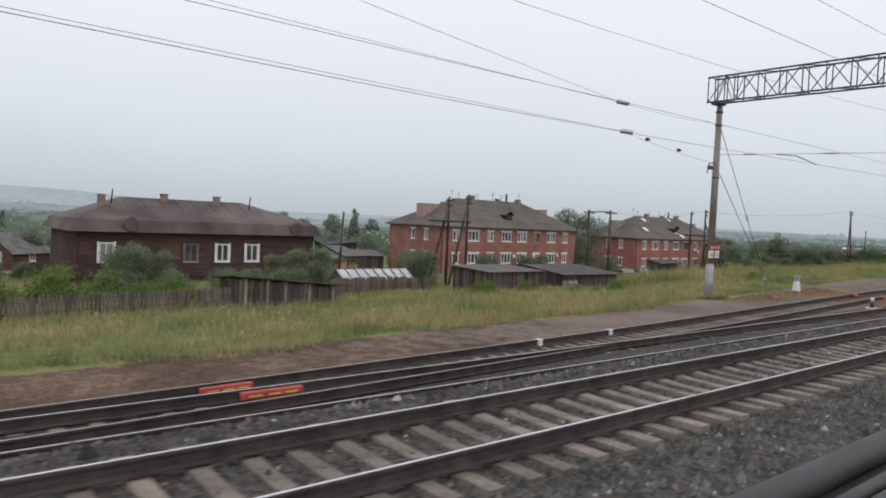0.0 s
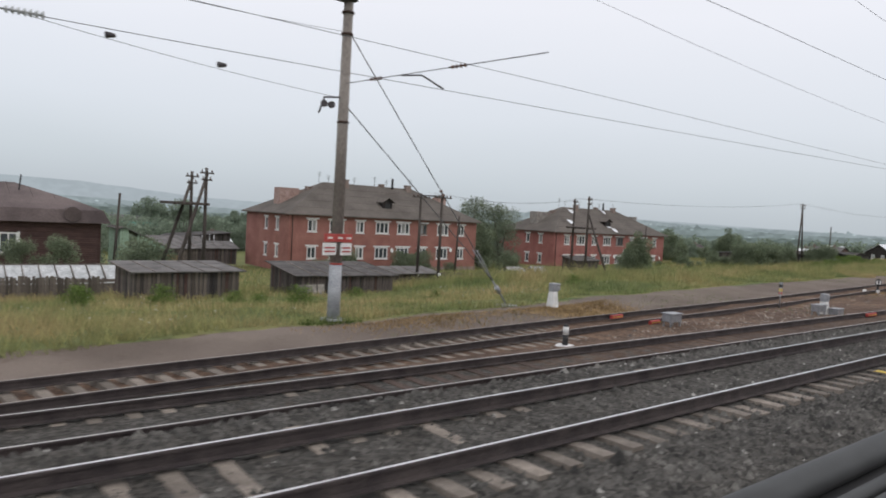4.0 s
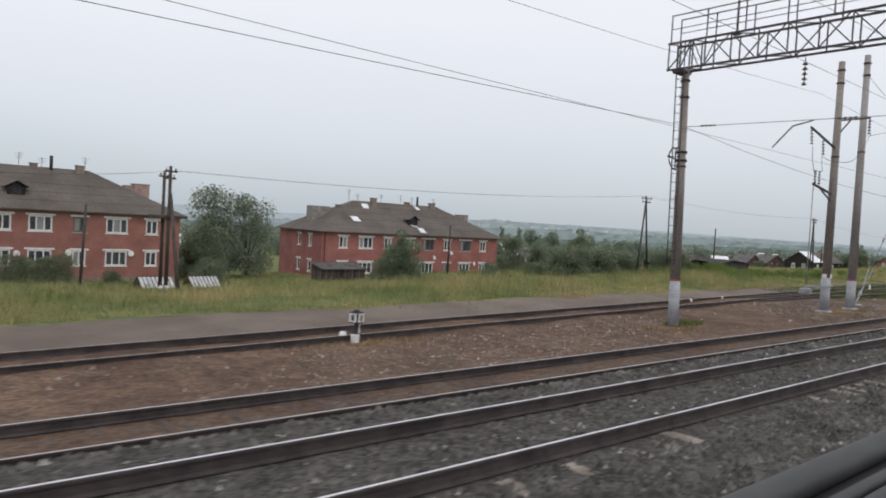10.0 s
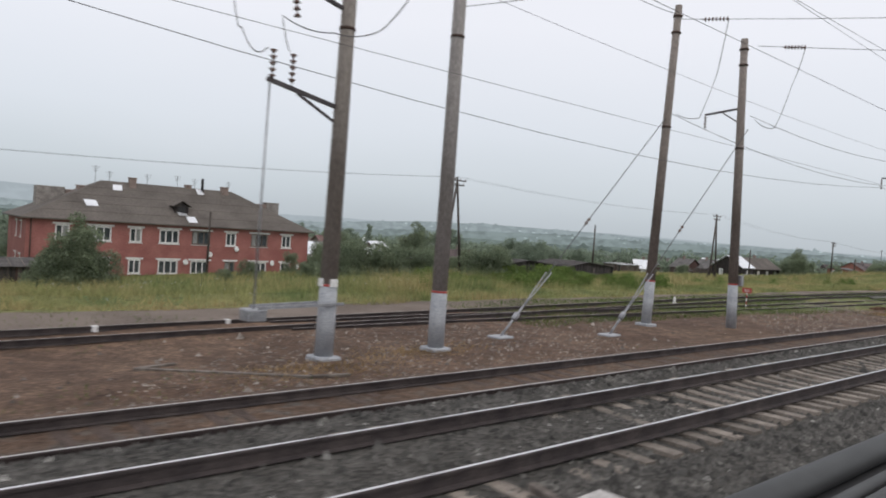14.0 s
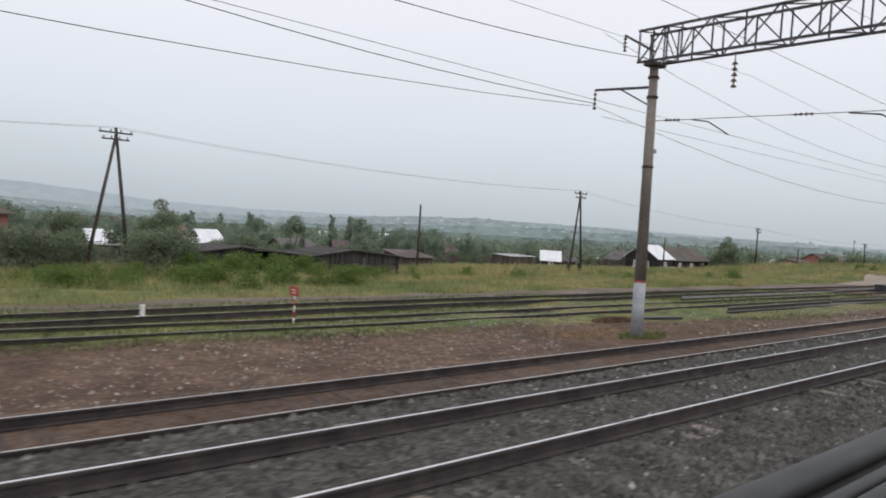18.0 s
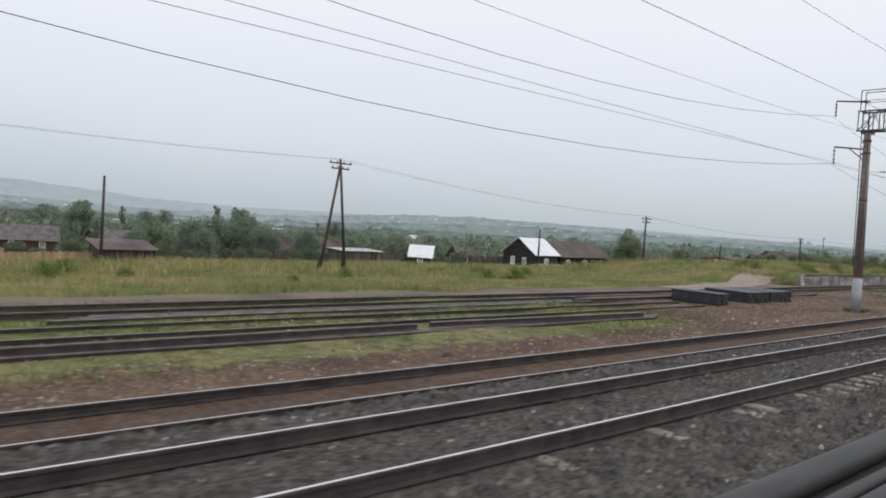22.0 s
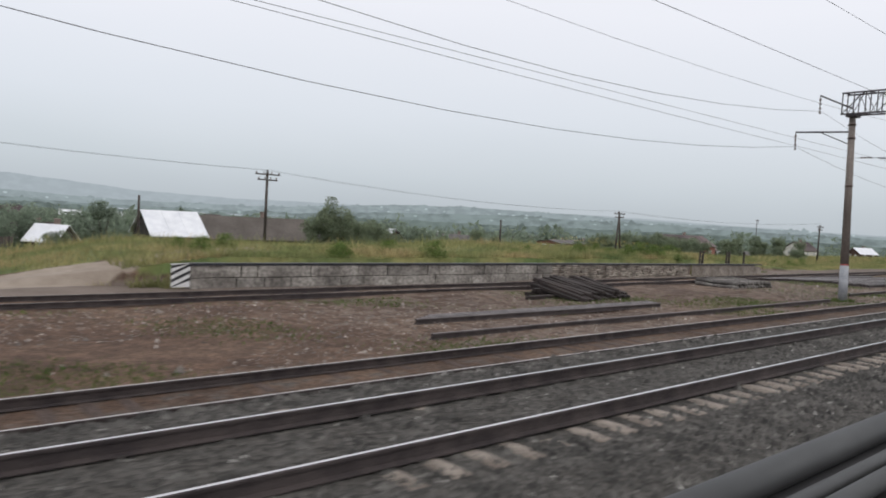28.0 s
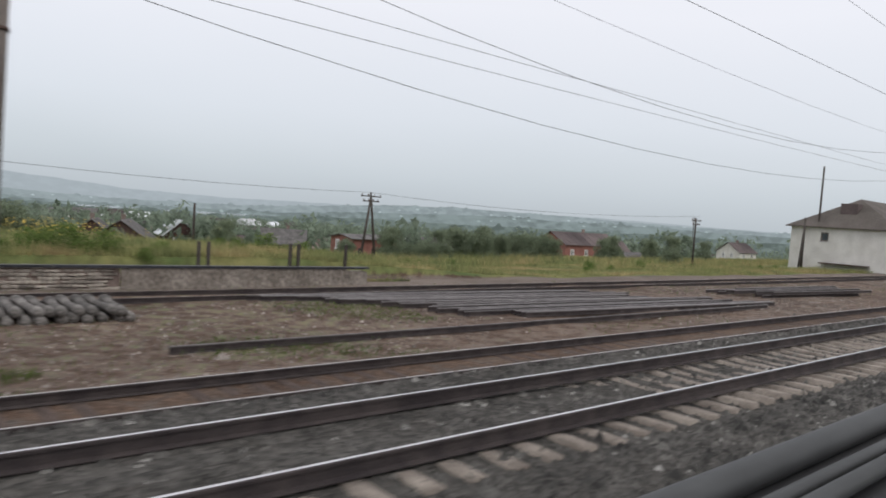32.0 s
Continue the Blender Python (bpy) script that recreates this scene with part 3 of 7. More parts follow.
st0 = part("sleeper", bx(-0.115, 0.115, -1.35, 1.35, -0.18, 0, bevel=0.015), M["wood_sleeper"], side_track)
post = [pose(-10 + 0.55 * i + random.uniform(-0.04, 0.04), 10.775 + random.uniform(-0.05, 0.05), Z_SIDE - 0.178 - random.uniform(0, 0.03), 0, 0, random.uniform(-1.5, 1.5)) for i in range(630)]
st0.matrix_basis = post[0]
for i in range(1, 100):
    share("sleeper", st0 if post[i].translation.x > 31 else sl0, post[i], side_track)
joined("sleepers", st0, post[100:], M["wood_sleeper"], side_track)
ss0 = part("sleeper", sleeper_bm(2.7, 0.29, 0.2, 0.03), M["concrete_sleeper"], siding)
for i in range(70):
    x = 4 + 0.55 * i
    a = math.degrees(math.atan2(float(siding_y(x + 1) - siding_y(x - 1)), 2))
    m = pose(x, float(siding_y(x)) - 0.76, float(side_z(x)) - 0.215, 0, 0, a)
    if i:
        share("sleeper", ss0, m, siding)
    else:
        ss0.matrix_basis = m


# ---- overhead line masts ----
def insulator(bm, a, b, n=4, r=0.075):
    a, b = Vector(a), Vector(b)
    tube(bm, a, b, 0.02, n=6)
    for i in range(n):
        p = a.lerp(b, (i + 0.6) / (n + 0.2))
        q = a.lerp(b, (i + 1.05) / (n + 0.2))
        tube(bm, p, q, r * 0.45, r, n=10)
    return bm


def mast(x, y, top, lean=0.0, foot=True, label="", band=1.95, r0=0.215, r1=0.15, bolts=True, back=0.0, shaft="mast_conc"):
    z = gz(x, y) - 0.05
    h = top - z
    t = thing("catenary_mast", pose(x, y, z, -back, lean, 0), label or "brown concrete catenary mast, grey painted foot with a red stripe", "mast", "catenary masts")
    rb = r0 + (r1 - r0) * band / h
    part("shaft", tb((0, 0, band + 0.06), (0, 0, h), rb, r1, n=16), M[shaft], t, "weathered concrete shaft", True)
    part("painted_foot", tb((0, 0, 0), (0, 0, band), r0 + 0.004, rb + 0.004, n=16), M["mast_grey"], t, "light grey painted foot", True)
    part("stripe", tb((0, 0, band), (0, 0, band + 0.06), rb + 0.006, rb + 0.006, n=16), M["red"], t, "thin red stripe")
    if foot:
        part("footing", bx(-0.34, 0.34, -0.34, 0.34, -0.25, 0.16, bevel=0.04), M["mast_grey"], t, "concrete footing block")
    if bolts:
        for zz in (h - 0.5, h - 1.2, h * 0.62):
            part("clamp", tb((0, 0, zz), (0, 0, zz + 0.07), r1 + 0.05, r1 + 0.05, n=14), M["steel_rust"], t, "rusty steel clamp ring")
    return t, z, h


def ladder(t, h, x=-0.42, y=0.0):
    l = part("ladder", beam(bmesh.new(), (x, y - 0.17, 2.6), (x, y - 0.17, h + 1.1), 0.035, 0.035), M["steel_dark"], t, "steel access ladder")
    part("ladder_rail", beam(bmesh.new(), (x, y + 0.17, 2.6), (x, y + 0.17, h + 1.1), 0.035, 0.035), M["steel_dark"], l)
    for i in range(int((h - 1.5) / 0.36)):
        part("rung", tb((x, y - 0.17, 2.8 + i * 0.36), (x, y + 0.17, 2.8 + i * 0.36), 0.013, n=5), M["steel_dark"], l)
    for zz in (3.2, h * 0.5, h - 0.8):
        part("bracket", beam(bmesh.new(), (x, y, zz), (-0.1, 0, zz), 0.04, 0.04), M["steel_dark"], l)


def portal(x, y, z, railing=False, depth=1.15, width=0.7, far=-9.5):
    """A lattice beam carried across the tracks."""
    t = thing("portal_beam", pose(x, y, z), "lattice steel portal beam spanning the tracks" + (", with a walkway railing" if railing else ""), "steel truss", "portal beams")
    span = y - far
    w = width / 2
    for sx in (-w, w):
        for zz in (0.05, depth):
            part("chord", beam(bmesh.new(), (sx, 0.5, zz), (sx, -span, zz), 0.075, 0.075), M["steel_dark"], t)
    n = int(span / 1.05)
    post0 = brace0 = flat0 = None
    for i in range(n + 1):
        yy = 0.45 - i * (span + 0.3) / n * (0.5 if i < 4 else 1.0) - (0 if i < 4 else -1.5 * (span + 0.3) / n * 1)
        for sx in (-w, w):
            if post0 is None:
                post0 = part("post", beam(bmesh.new(), (0, 0, 0.05), (0, 0, depth), 0.045, 0.045), M["steel_dark"], t)
                brace0 = part("diagonal", beam(bmesh.new(), (0, 0, 0.06), (0, -1.0, depth - 0.01), 0.045, 0.04), M["steel_dark"], t)
                flat0 = part("cross_tie", beam(bmesh.new(), (-w, 0, 0), (w, -1.0, 0), 0.04, 0.035), M["steel_dark"], t)
                post0.matrix_basis = brace0.matrix_basis = pose(sx, yy, 0)
                flat0.matrix_basis = pose(0, yy, 0.07)
            else:
                share("post", post0, pose(sx, yy, 0), t)
                step = Matrix.Diagonal((1, 0.5 if i < 3 else 1.0, 1, 1)) if yy - 1.0 > -span else None
                if step is not None:
                    share("diagonal", brace0, pose(sx, yy, 0) @ step if (i + (sx > 0)) % 2 else pose(sx, yy - (0.5 if i < 3 else 1.0), 0, 0, 0, 180) @ step, t)
                    if sx > 0:
                        share("cross_tie", flat0, pose(0, yy, 0.09 if i % 2 else depth - 0.02) @ step, t)
    part("bearing", bx(-0.36, 0.36, -0.24, 0.24, -0.1, 0.02, bevel=0.02), M["steel_dark"], t, "bearing plate on the mast head")
    if railing:
        for sx in (-w, w):
            r = part("railing", beam(bmesh.new(), (sx, 0.4, depth + 1.15), (sx, -span, depth + 1.15), 0.04, 0.04), M["steel_dark"], t, "walkway railing")
            part("mid_rail", beam(bmesh.new(), (sx, 0.4, depth + 0.58), (sx, -span, depth + 0.58), 0.025, 0.025), M["steel_dark"], r)
            for i in range(int(span / 1.6)):
                part("baluster", beam(bmesh.new(), (sx, 0.38 - i * 1.6, depth), (sx, 0.38 - i * 1.6, depth + 1.15), 0.04, 0.04), M["steel_dark"], r)
    # suspended insulator strings
    for yy in (6.2, 11.4):
        hang = part("insulator_string", insulator(bmesh.new(), (0, yy - y, -0.2), (0, yy - y, -1.15), 5, 0.1), M["insul"], t, "brown porcelain insulator string")
        part("hanger", tb((0, yy - y, 0.03), (0, yy - y, -0.2), 0.015, n=5), M["wire"], hang)
    return t


def bracket_arm(t, z, out, drop=0.75, strut=True, dirx=0.0, up=0.25):
    """An arm pointing away from the tracks with a hanging insulator."""
    a = part("bracket_arm", beam(bmesh.new(), (0, 0, z), (dirx, out, z + up), 0.08, 0.08), M["steel_dark"], t, "steel bracket arm")
    if strut:
        part("strut", beam(bmesh.new(), (0, 0, z - 0.7), (dirx * 0.55, out * 0.55, z + up * 0.5), 0.05, 0.05), M["steel_dark"], a)
    part("insulator", insulator(bmesh.new(), (dirx, out, z + up), (dirx, out, z + up - drop)), M["insul"], a, "brown porcelain insulator")


def steady_arm(t, z, yrel, drop=0.55, arms=((0.36, 0.47, 0.58, 1),), caps=(0.16, 0.6)):
    """The cross span with inline insulators and the bent arms that hold the contact wires."""
    def at(f, dz=0.0):
        return (0, yrel * f, z - drop * f + dz)

    a = part("cross_span", beam(bmesh.new(), at(0), at(1), 0.02, 0.02), M["wire"], t, "fixing cross span with inline insulators")
    for f in caps:
        part("insulator", insulator(bmesh.new(), at(f), at(f + 0.08), 4, 0.055), M["insul"], a)
    for f0, f1, f2, side in arms:
        ends = (at(f0, -0.02), at(f1, -0.1), at(f2, -0.55)) if side > 0 else (at(f0, 0.6 * side), at(f1, 0.12 * side), at(f2, -0.02))
        part("steady_arm", beam(beam(bmesh.new(), ends[0], ends[1], 0.04, 0.04), ends[1], ends[2], 0.04, 0.04), M["steel_dark"], a, "bent steady arm")


m0, z, h = mast(35.3, 19.8, 9.35, 0.2, shaft="mast_tan")
part("warning_plate", bx(-0.62, 0.42, -0.28, -0.24, 2.72, 2.98, bevel=0.01), M["red"], m0, "red plate with pale bars")
for u in (-0.5, -0.12, 0.2):
    part("mark", bx(u, u + 0.18, -0.286, -0.282, 2.82, 2.88), M["plaster"], m0)
for u, w in ((-0.66, 0.5), (0.0, 0.42)):
    p = part("notice_plate", bx(u, u + w, -0.27, -0.235, 2.28, 2.68, bevel=0.01), M["white"], m0, "white plate with red bars")
    for k in (2.38, 2.5):
        part("mark", bx(u + 0.06, u + w - 0.06, -0.277, -0.273, k, k + 0.05), M["red"], p)
za = 6.15 - z
a = part("tension_arm", beam(bmesh.new(), (0, 0, za), (-0.75, 0, za - 0.1), 0.05, 0.05), M["steel_dark"], m0, "short arm with a tensioning pulley")
for u in (-0.45, -0.72):
    part("pulley", tb((u, -0.05, za - 0.3), (u, 0.05, za - 0.3), 0.11, 0.11, n=14), M["steel_dark"], a)
part("hook", tb((-0.72, 0, za - 0.08), (-0.9, 0, za - 0.62), 0.03, n=6), M["steel_dark"], a)
portal(35.2, 19.8, 9.35, depth=1.38)
steady_arm(m0, h - 2.75, -9, 0.3)

m2, z, h = mast(90.27, 15.85, 9.5, 1.9, foot=False, r0=0.225, back=2.4, shaft="mast_tan")
ladder(m2, h)
ring = bmesh.new()
for i in range(20):
    a, b = i * math.tau / 20, (i + 1) * math.tau / 20
    tube(ring, (math.cos(a) * 0.48, 0.28, 7.1 + math.sin(a) * 0.46), (math.cos(b) * 0.48, 0.28, 7.1 + math.sin(b) * 0.46), 0.03, n=6)
wheel = part("tension_wheel", ring, M["steel_dark"], m2, "spoked tensioning wheel")
part("spoke", beam(bmesh.new(), (-0.58, 0.28, 7.14), (0.58, 0.28, 7.02), 0.06, 0.05), M["steel_dark"], wheel)
part("spoke", beam(bmesh.new(), (0, 0.28, 6.64), (0, 0.28, 7.56), 0.04, 0.04), M["steel_dark"], wheel)
for zz in (6.95, 7.3):
    part("bracket", tb((0, 0, zz), (0, 0, zz + 0.08), 0.23, 0.23, n=14), M["steel_rust"], wheel)
portal(90.5, 16.4, 9.4, railing=True)
steady_arm(m2, h - 2.4, -9, 0.55, ((0.42, 0.5, 0.58, -1.6),), (0.08, 0.66))

m3, z, h = mast(104.7, 15.55, 12.5, 0.9, back=0.6, r0=0.24, r1=0.16, label="tall brown concrete mast with switch brackets and insulators", shaft="mast_tan")
zb = 6.5
a = part("switch_bracket", beam(bmesh.new(), (0, 0, zb), (-1.98, 0.25, zb + 0.42), 0.1, 0.1), M["steel_dark"], m3, "switch bracket with two porcelain posts")
part("strut", beam(bmesh.new(), (0, 0, zb - 0.45), (-1.2, 0.16, zb + 0.2), 0.06, 0.06), M["steel_dark"], a)
for u in (1.35, 1.88):
    part("post_insulator", insulator(bmesh.new(), (-u, 0.2, zb + 0.36), (-u, 0.2, zb + 1.15), 5, 0.09), M["insul"], a)
part("operating_rod", tb((-1.9, 0.25, 1.35), (-1.9, 0.25, zb + 0.4), 0.028, n=6), M["steel_grey"], a, "grey operating rod")
part("drive_box", bx(-2.15, -1.65, 0.0, 0.5, 1.05, 1.35, bevel=0.03), M["steel_grey"], a, "grey switch drive box")
for v in (-0.24, 0.26):
    part("drive_shelf", beam(bmesh.new(), (0.35, v, 1.52), (-2.0, v, 1.42), 0.06, 0.07), M["steel_grey"], a)
part("number_plate", bx(-0.24, -0.22, -0.1, 0.12, 1.95, 2.15), M["white"], m3)
part("number_plate", bx(-0.1, 0.12, -0.24, -0.22, 1.95, 2.15), M["white"], m3)
a = part("bracket_arm", beam(bmesh.new(), (0, 0, 9.0), (-3.05, 0.1, 9.75), 0.09, 0.09), M["steel_dark"], m3, "long steel bracket arm")
for u, zz in ((3.0, 9.72), (1.5, 9.35)):
    part("insulator", insulator(bmesh.new(), (-u, 0.08, zz), (-u + 0.12, 0.08, zz - 0.85), 5, 0.1), M["insul"], a, "brown porcelain insulator")
a = part("bracket_arm", beam(bmesh.new(), (0, 0, 10.55), (1.6, -1.05, 10.85), 0.09, 0.09), M["steel_dark"], m3, "steel arm towards the tracks")
part("strut", beam(bmesh.new(), (0, 0, 9.7), (0.6, -0.4, 10.6), 0.06, 0.06), M["steel_dark"], a)
part("insulator", insulator(bmesh.new(), (1.58, -1.03, 10.82), (1.58, -1.03, 9.95), 5, 0.1), M["insul"], a)
mast(108.5, 15.6, 13.6, 0.55, r0=0.24, r1=0.16, back=0.6, band=1.75, shaft="mast_pale", label="tall pale grey concrete mast with a red stripe")
mast(121.3, 16.9, 12.6, 2.4)
m7, z, h7 = mast(125.12, 15.05, 11.7, 0.1, foot=False, back=2.2)
bracket_arm(m7, 9.8, 1.7, 0.6, True, up=-0.1)
part("sensor_box", bx(0.2, 0.4, -0.3, -0.05, 1.9, 2.4, bevel=0.04), M["steel_grey"], m7)

m19, z, h = mast(147.4, 14.0, 8.45, 2.4, foot=False, back=2.2)
portal(147.8, 14.35, 8.45)
bracket_arm(m19, h - 0.8, 2.5)
bracket_arm(m19, h + 0.45, 1.3, 0.6, False, up=0.85)
steady_arm(m19, h - 2.0, -8, 0.55, ((0.2, 0.27, 0.36, 1), (0.8, 0.9, 1.0, 1)), (0.06, 0.6))
part("lamp_box", bx(0.18, 0.34, -0.1, 0.1, h - 3.1, h - 2.95, bevel=0.02), M["steel_grey"], m19)

m8, z, h = mast(201.82, 14.55, 8.95, 1.4, foot=False, r0=0.25, r1=0.165, back=1.6)
ladder(m8, h)
mast(202.42, 14.78, 8.95, 1.4, foot=False, r0=0.25, r1=0.165, back=1.6)
portal(202.3, 14.9, 9.0, railing=True)
bracket_arm(m8, h - 0.95, 1.7, 1.0)
bracket_arm(m8, h + 1.72, 1.75, 0.9, False)
steady_arm(m8, h - 2.2, -8, 0.55, ((0.44, 0.52, 0.66, -1),), (0.08, 0.66))
m4, z, h = mast(252.95, 14.12, 8.6, 1.5, foot=False, back=2.4)
portal(253.2, 14.5, 8.62)
bracket_arm(m4, h - 0.83, 2.86, 1.0)
bracket_arm(m4, h + 0.4, 1.65, 1.0, False, up=0.9)
steady_arm(m4, h - 2.2, -8, 0.35, ((0.16, 0.24, 0.33, 1), (0.8, 0.9, 1.0, 1)), (0.05, 0.55))


# ---- lamps on the portals ----
def floodlight(x, y, z, top, label, head=True):
    t = thing("floodlight", pose(x, y, z), label, "lamp", "portal lamps")
    part("post", tb((0, 0, 0), (0, 0, top - z), 0.045, n=8), M["steel_dark"], t)
    if head:
        bm = tb((0.02, 0.1, top - z + 0.12), (-0.16, -0.18, top - z + 0.02), 0.14, 0.24, n=16)
        part("housing", bm, M["steel_grey"], t, "round grey lamp housing")
        part("glass", tb((-0.16, -0.18, top - z + 0.02), (-0.165, -0.188, top - z + 0.017), 0.21, n=16), M["glass"], t)
    part("foot", bx(-0.12, 0.12, -0.12, 0.12, -0.03, 0.02), M["steel_dark"], t)


floodlight(202.3, 13.4, 10.18, 11.55, "grey floodlight on a post above the portal beam")
floodlight(90.5, 14.1, 10.58, 11.9, "dark lamp post standing on the portal beam", False)


# ---- wires ----
def wire(name, pts, label, r=0.011, sag=0.0, seg=10):
    """A wire hung through a row of supports."""
    bm = bmesh.new()
    path = []
    for k, (a, b) in enumerate(zip(pts, pts[1:])):
        a, b = Vector(a), Vector(b)
        low = sag[min(k, len(sag) - 1)] if isinstance(sag, tuple) else sag
        for i in range(seg):
            f = i / seg
            p = a.lerp(b, f)
            p.z -= low * 4 * f * (1 - f)
            path.append(p)
    path.append(Vector(pts[-1]))
    rings = []
    for i, p in enumerate(path):
        q = (path[min(i + 1, len(path) - 1)] - path[max(i - 1, 0)]).to_track_quat("Z", "Y")
        rings.append([bm.verts.new(p + q @ Vector((math.cos(k * math.tau / 4) * r, math.sin(k * math.tau / 4) * r, 0))) for k in range(4)])
    for a, b in zip(rings, rings[1:]):
        for k in range(4):
            bm.faces.new((a[k], a[(k + 1) % 4], b[(k + 1) % 4], b[k]))
    return tagged(part(name, bm, M["wire"]), label, "overhead wire", "overhead wires")


SUP = (-20, 35.3, 90.6, 147.7, 202.1, 253.0, 310, 370)
STAG = (0.25, -0.25)
wire("contact_wire", [(x, 6.1 + STAG[i % 2], (6.05, 6.05, 6.1, 5.7, 5.62, 5.62, 5.62, 5.62)[i]) for i, x in enumerate(SUP)], "copper contact wire over the main track", 0.0055)
wire("messenger_wire", [(x, 6.1, 7.7) for x in SUP], "sagging messenger cable over the main track", 0.0055, 0.7)
wire("contact_wire", [(x, 10.8 + STAG[i % 2], 5.55) for i, x in enumerate(SUP)], "copper contact wire over the second track", 0.0055)
wire("messenger_wire", [(x, 10.8, z) for x, z in zip(SUP, (7.9, 7.9, 7.9, 7.6, 7.6, 7.6, 7.6, 7.6))], "sagging messenger cable over the second track", 0.0055, 0.75)
wire("feeder_wire", list(zip(SUP, (18, 19.7, 16.4, 16.71, 16.75, 17.26, 17.2, 17.2), (6.9, 6.95, 7.2, 7.15, 7.25, 7.07, 7.0, 7.0))), "feeder cable along the masts", 0.0105, (0.3, 0.05, 1.3, 1.65))
wire("feeder_wire", list(zip(SUP[3:], (16.4, 16.4, 15.6, 15.5, 15.5), (6.75, 7.3, 6.65, 6.7, 6.7))), "thin cable along the masts", 0.008, 0.1)
wire("feeder_wire", list(zip(SUP[3:], (16.6, 16.81, 16.04, 16.0, 16.0), (9.9, 10.02, 8.93, 9.0, 9.0))), "upper feeder cable on bracket arms", 0.0105, 2.0)


# ---- the brick apartment houses ----
M["stack_red"] = mat("chimney_stack_pale_red", (0.33, 0.22, 0.19), (0.44, 0.32, 0.285), 2, 0.9, 0, 0.3, 14)
M["stack_grey"] = mat("chimney_stack_grey_render", (0.22, 0.20, 0.185), (0.33, 0.305, 0.28), 2, 0.9, 0, 0.3, 14)
COLS = ((3.08, 1.25), (6.46, 2.1), (9.84, 1.2), (13.22, 2.05), (16.6, 2.0), (19.98, 1.2), (23.36, 2.05), (26.74, 1.2))


def window(parent, x, y, z, w, h, panes, out, white, m, head=True):
    """A framed window on a wall that faces -y of m; out: how far it stands proud."""
    f = bmesh.new()
    fw = 0.14
    rings = []
    for yy in (y - out, y + 0.05):
        for d in (0, fw):
            rings.append([f.verts.new(m @ Vector(p)) for p in ((x + d, yy, z + d), (x + w - d, yy, z + d), (x + w - d, yy, z + h - d), (x + d, yy, z + h - d))])
    for i in range(4):
        j = (i + 1) % 4
        for a, b in ((0, 1), (1, 3), (3, 2), (2, 0)):
            f.faces.new((rings[a][i], rings[a][j], rings[b][j], rings[b][i]))
    bmesh.ops.recalc_face_normals(f, faces=f.faces[:])
    win = part("window", f, M["white"] if white else M["wood_old"], parent, "white framed window" if white else "old grey framed window")
    for i in range(1, panes):
        c = x + w * i / panes
        part("mullion", bx(c - 0.06, c + 0.06, y - out * 0.8, y + 0.05, z + fw, z + h - fw, m=m), M["white"] if white else M["wood_old"], win)
    for i in range(panes):
        a, b = x + w * i / panes + 0.045, x + w * (i + 1) / panes - 0.045
        dark = random.random() < 0.75
        part("pane", bx(a, b, y - 0.012, y + 0.01, z + fw, z + h - fw, m=m), M["glass"] if dark else M["curtain"], win)
    part("sill", bx(x - 0.1, x + w + 0.1, y - 0.19, y + 0.05, z - 0.1, z - 0.012, m=m), M["sill"] if not white else M["white"], win)
    if head:
        part("lintel", bx(x - 0.24, x + w + 0.24, y - 0.17, y - 0.124, z + h + 0.01, z + h + 0.2, m=m), M["white"], win, "white lintel")
    return win


def hip_roof(L, W, z0, z1, inset, over, thick=0.12):
    bm = bmesh.new()
    o = over
    lo = [bm.verts.new(p) for p in ((-o, -o, z0), (L + o, -o, z0), (L + o, W + o, z0), (-o, W + o, z0))]
    ri = [bm.verts.new(p) for p in ((inset, W / 2, z1), (L - inset, W / 2, z1))]
    un = [bm.verts.new((v.co.x, v.co.y, z0 - thick)) for v in lo]
    bm.faces.new((lo[0], lo[1], ri[1], ri[0]))
    bm.faces.new((lo[1], lo[2], ri[1]))
    bm.faces.new((lo[2], lo[3], ri[0], ri[1]))
    bm.faces.new((lo[3], lo[0], ri[0]))
    for i in range(4):
        bm.faces.new((un[i], un[(i + 1) % 4], lo[(i + 1) % 4], lo[i]))
    bm.faces.new(un[::-1])
    return bm


def antenna(parent, x, y, z, h=1.6):
    a = part("antenna", tb((x, y, z), (x, y, z + h), 0.025, n=5), M["steel_dark"], parent, "thin television aerial")
    for i, w in enumerate((0.8, 0.65, 0.5)):
        part("rod", tb((x - w / 2, y, z + h - 0.12 - i * 0.22), (x + w / 2, y, z + h - 0.12 - i * 0.22), 0.014, n=4), M["steel_dark"], a)


def chimney(parent, x, y, z, w, d, h, m, cap=True):
    c = part("chimney", bx(x - w / 2, x + w / 2, y - d / 2, y + d / 2, z, z + h, bevel=0.02), m, parent, "weathered brick chimney")
    if cap:
        part("cap", bx(x - w / 2 - 0.05, x + w / 2 + 0.05, y - d / 2 - 0.05, y + d / 2 + 0.05, z + h + 0.003, z + h + 0.1), m, c)


def dish(parent, x, z, r=0.32):
    bm = bmesh.new()
    bmesh.ops.create_cone(bm, cap_ends=True, segments=18, radius1=r, radius2=r * 0.8, depth=0.06, matrix=pose(x, -0.3, z, 80, 0, 15))
    d = part("satellite_dish", bm, M["white"], parent, "white satellite dish")
    part("arm", tb((x, 0, z - 0.1), (x, -0.28, z), 0.02, n=5), M["steel_grey"], d)


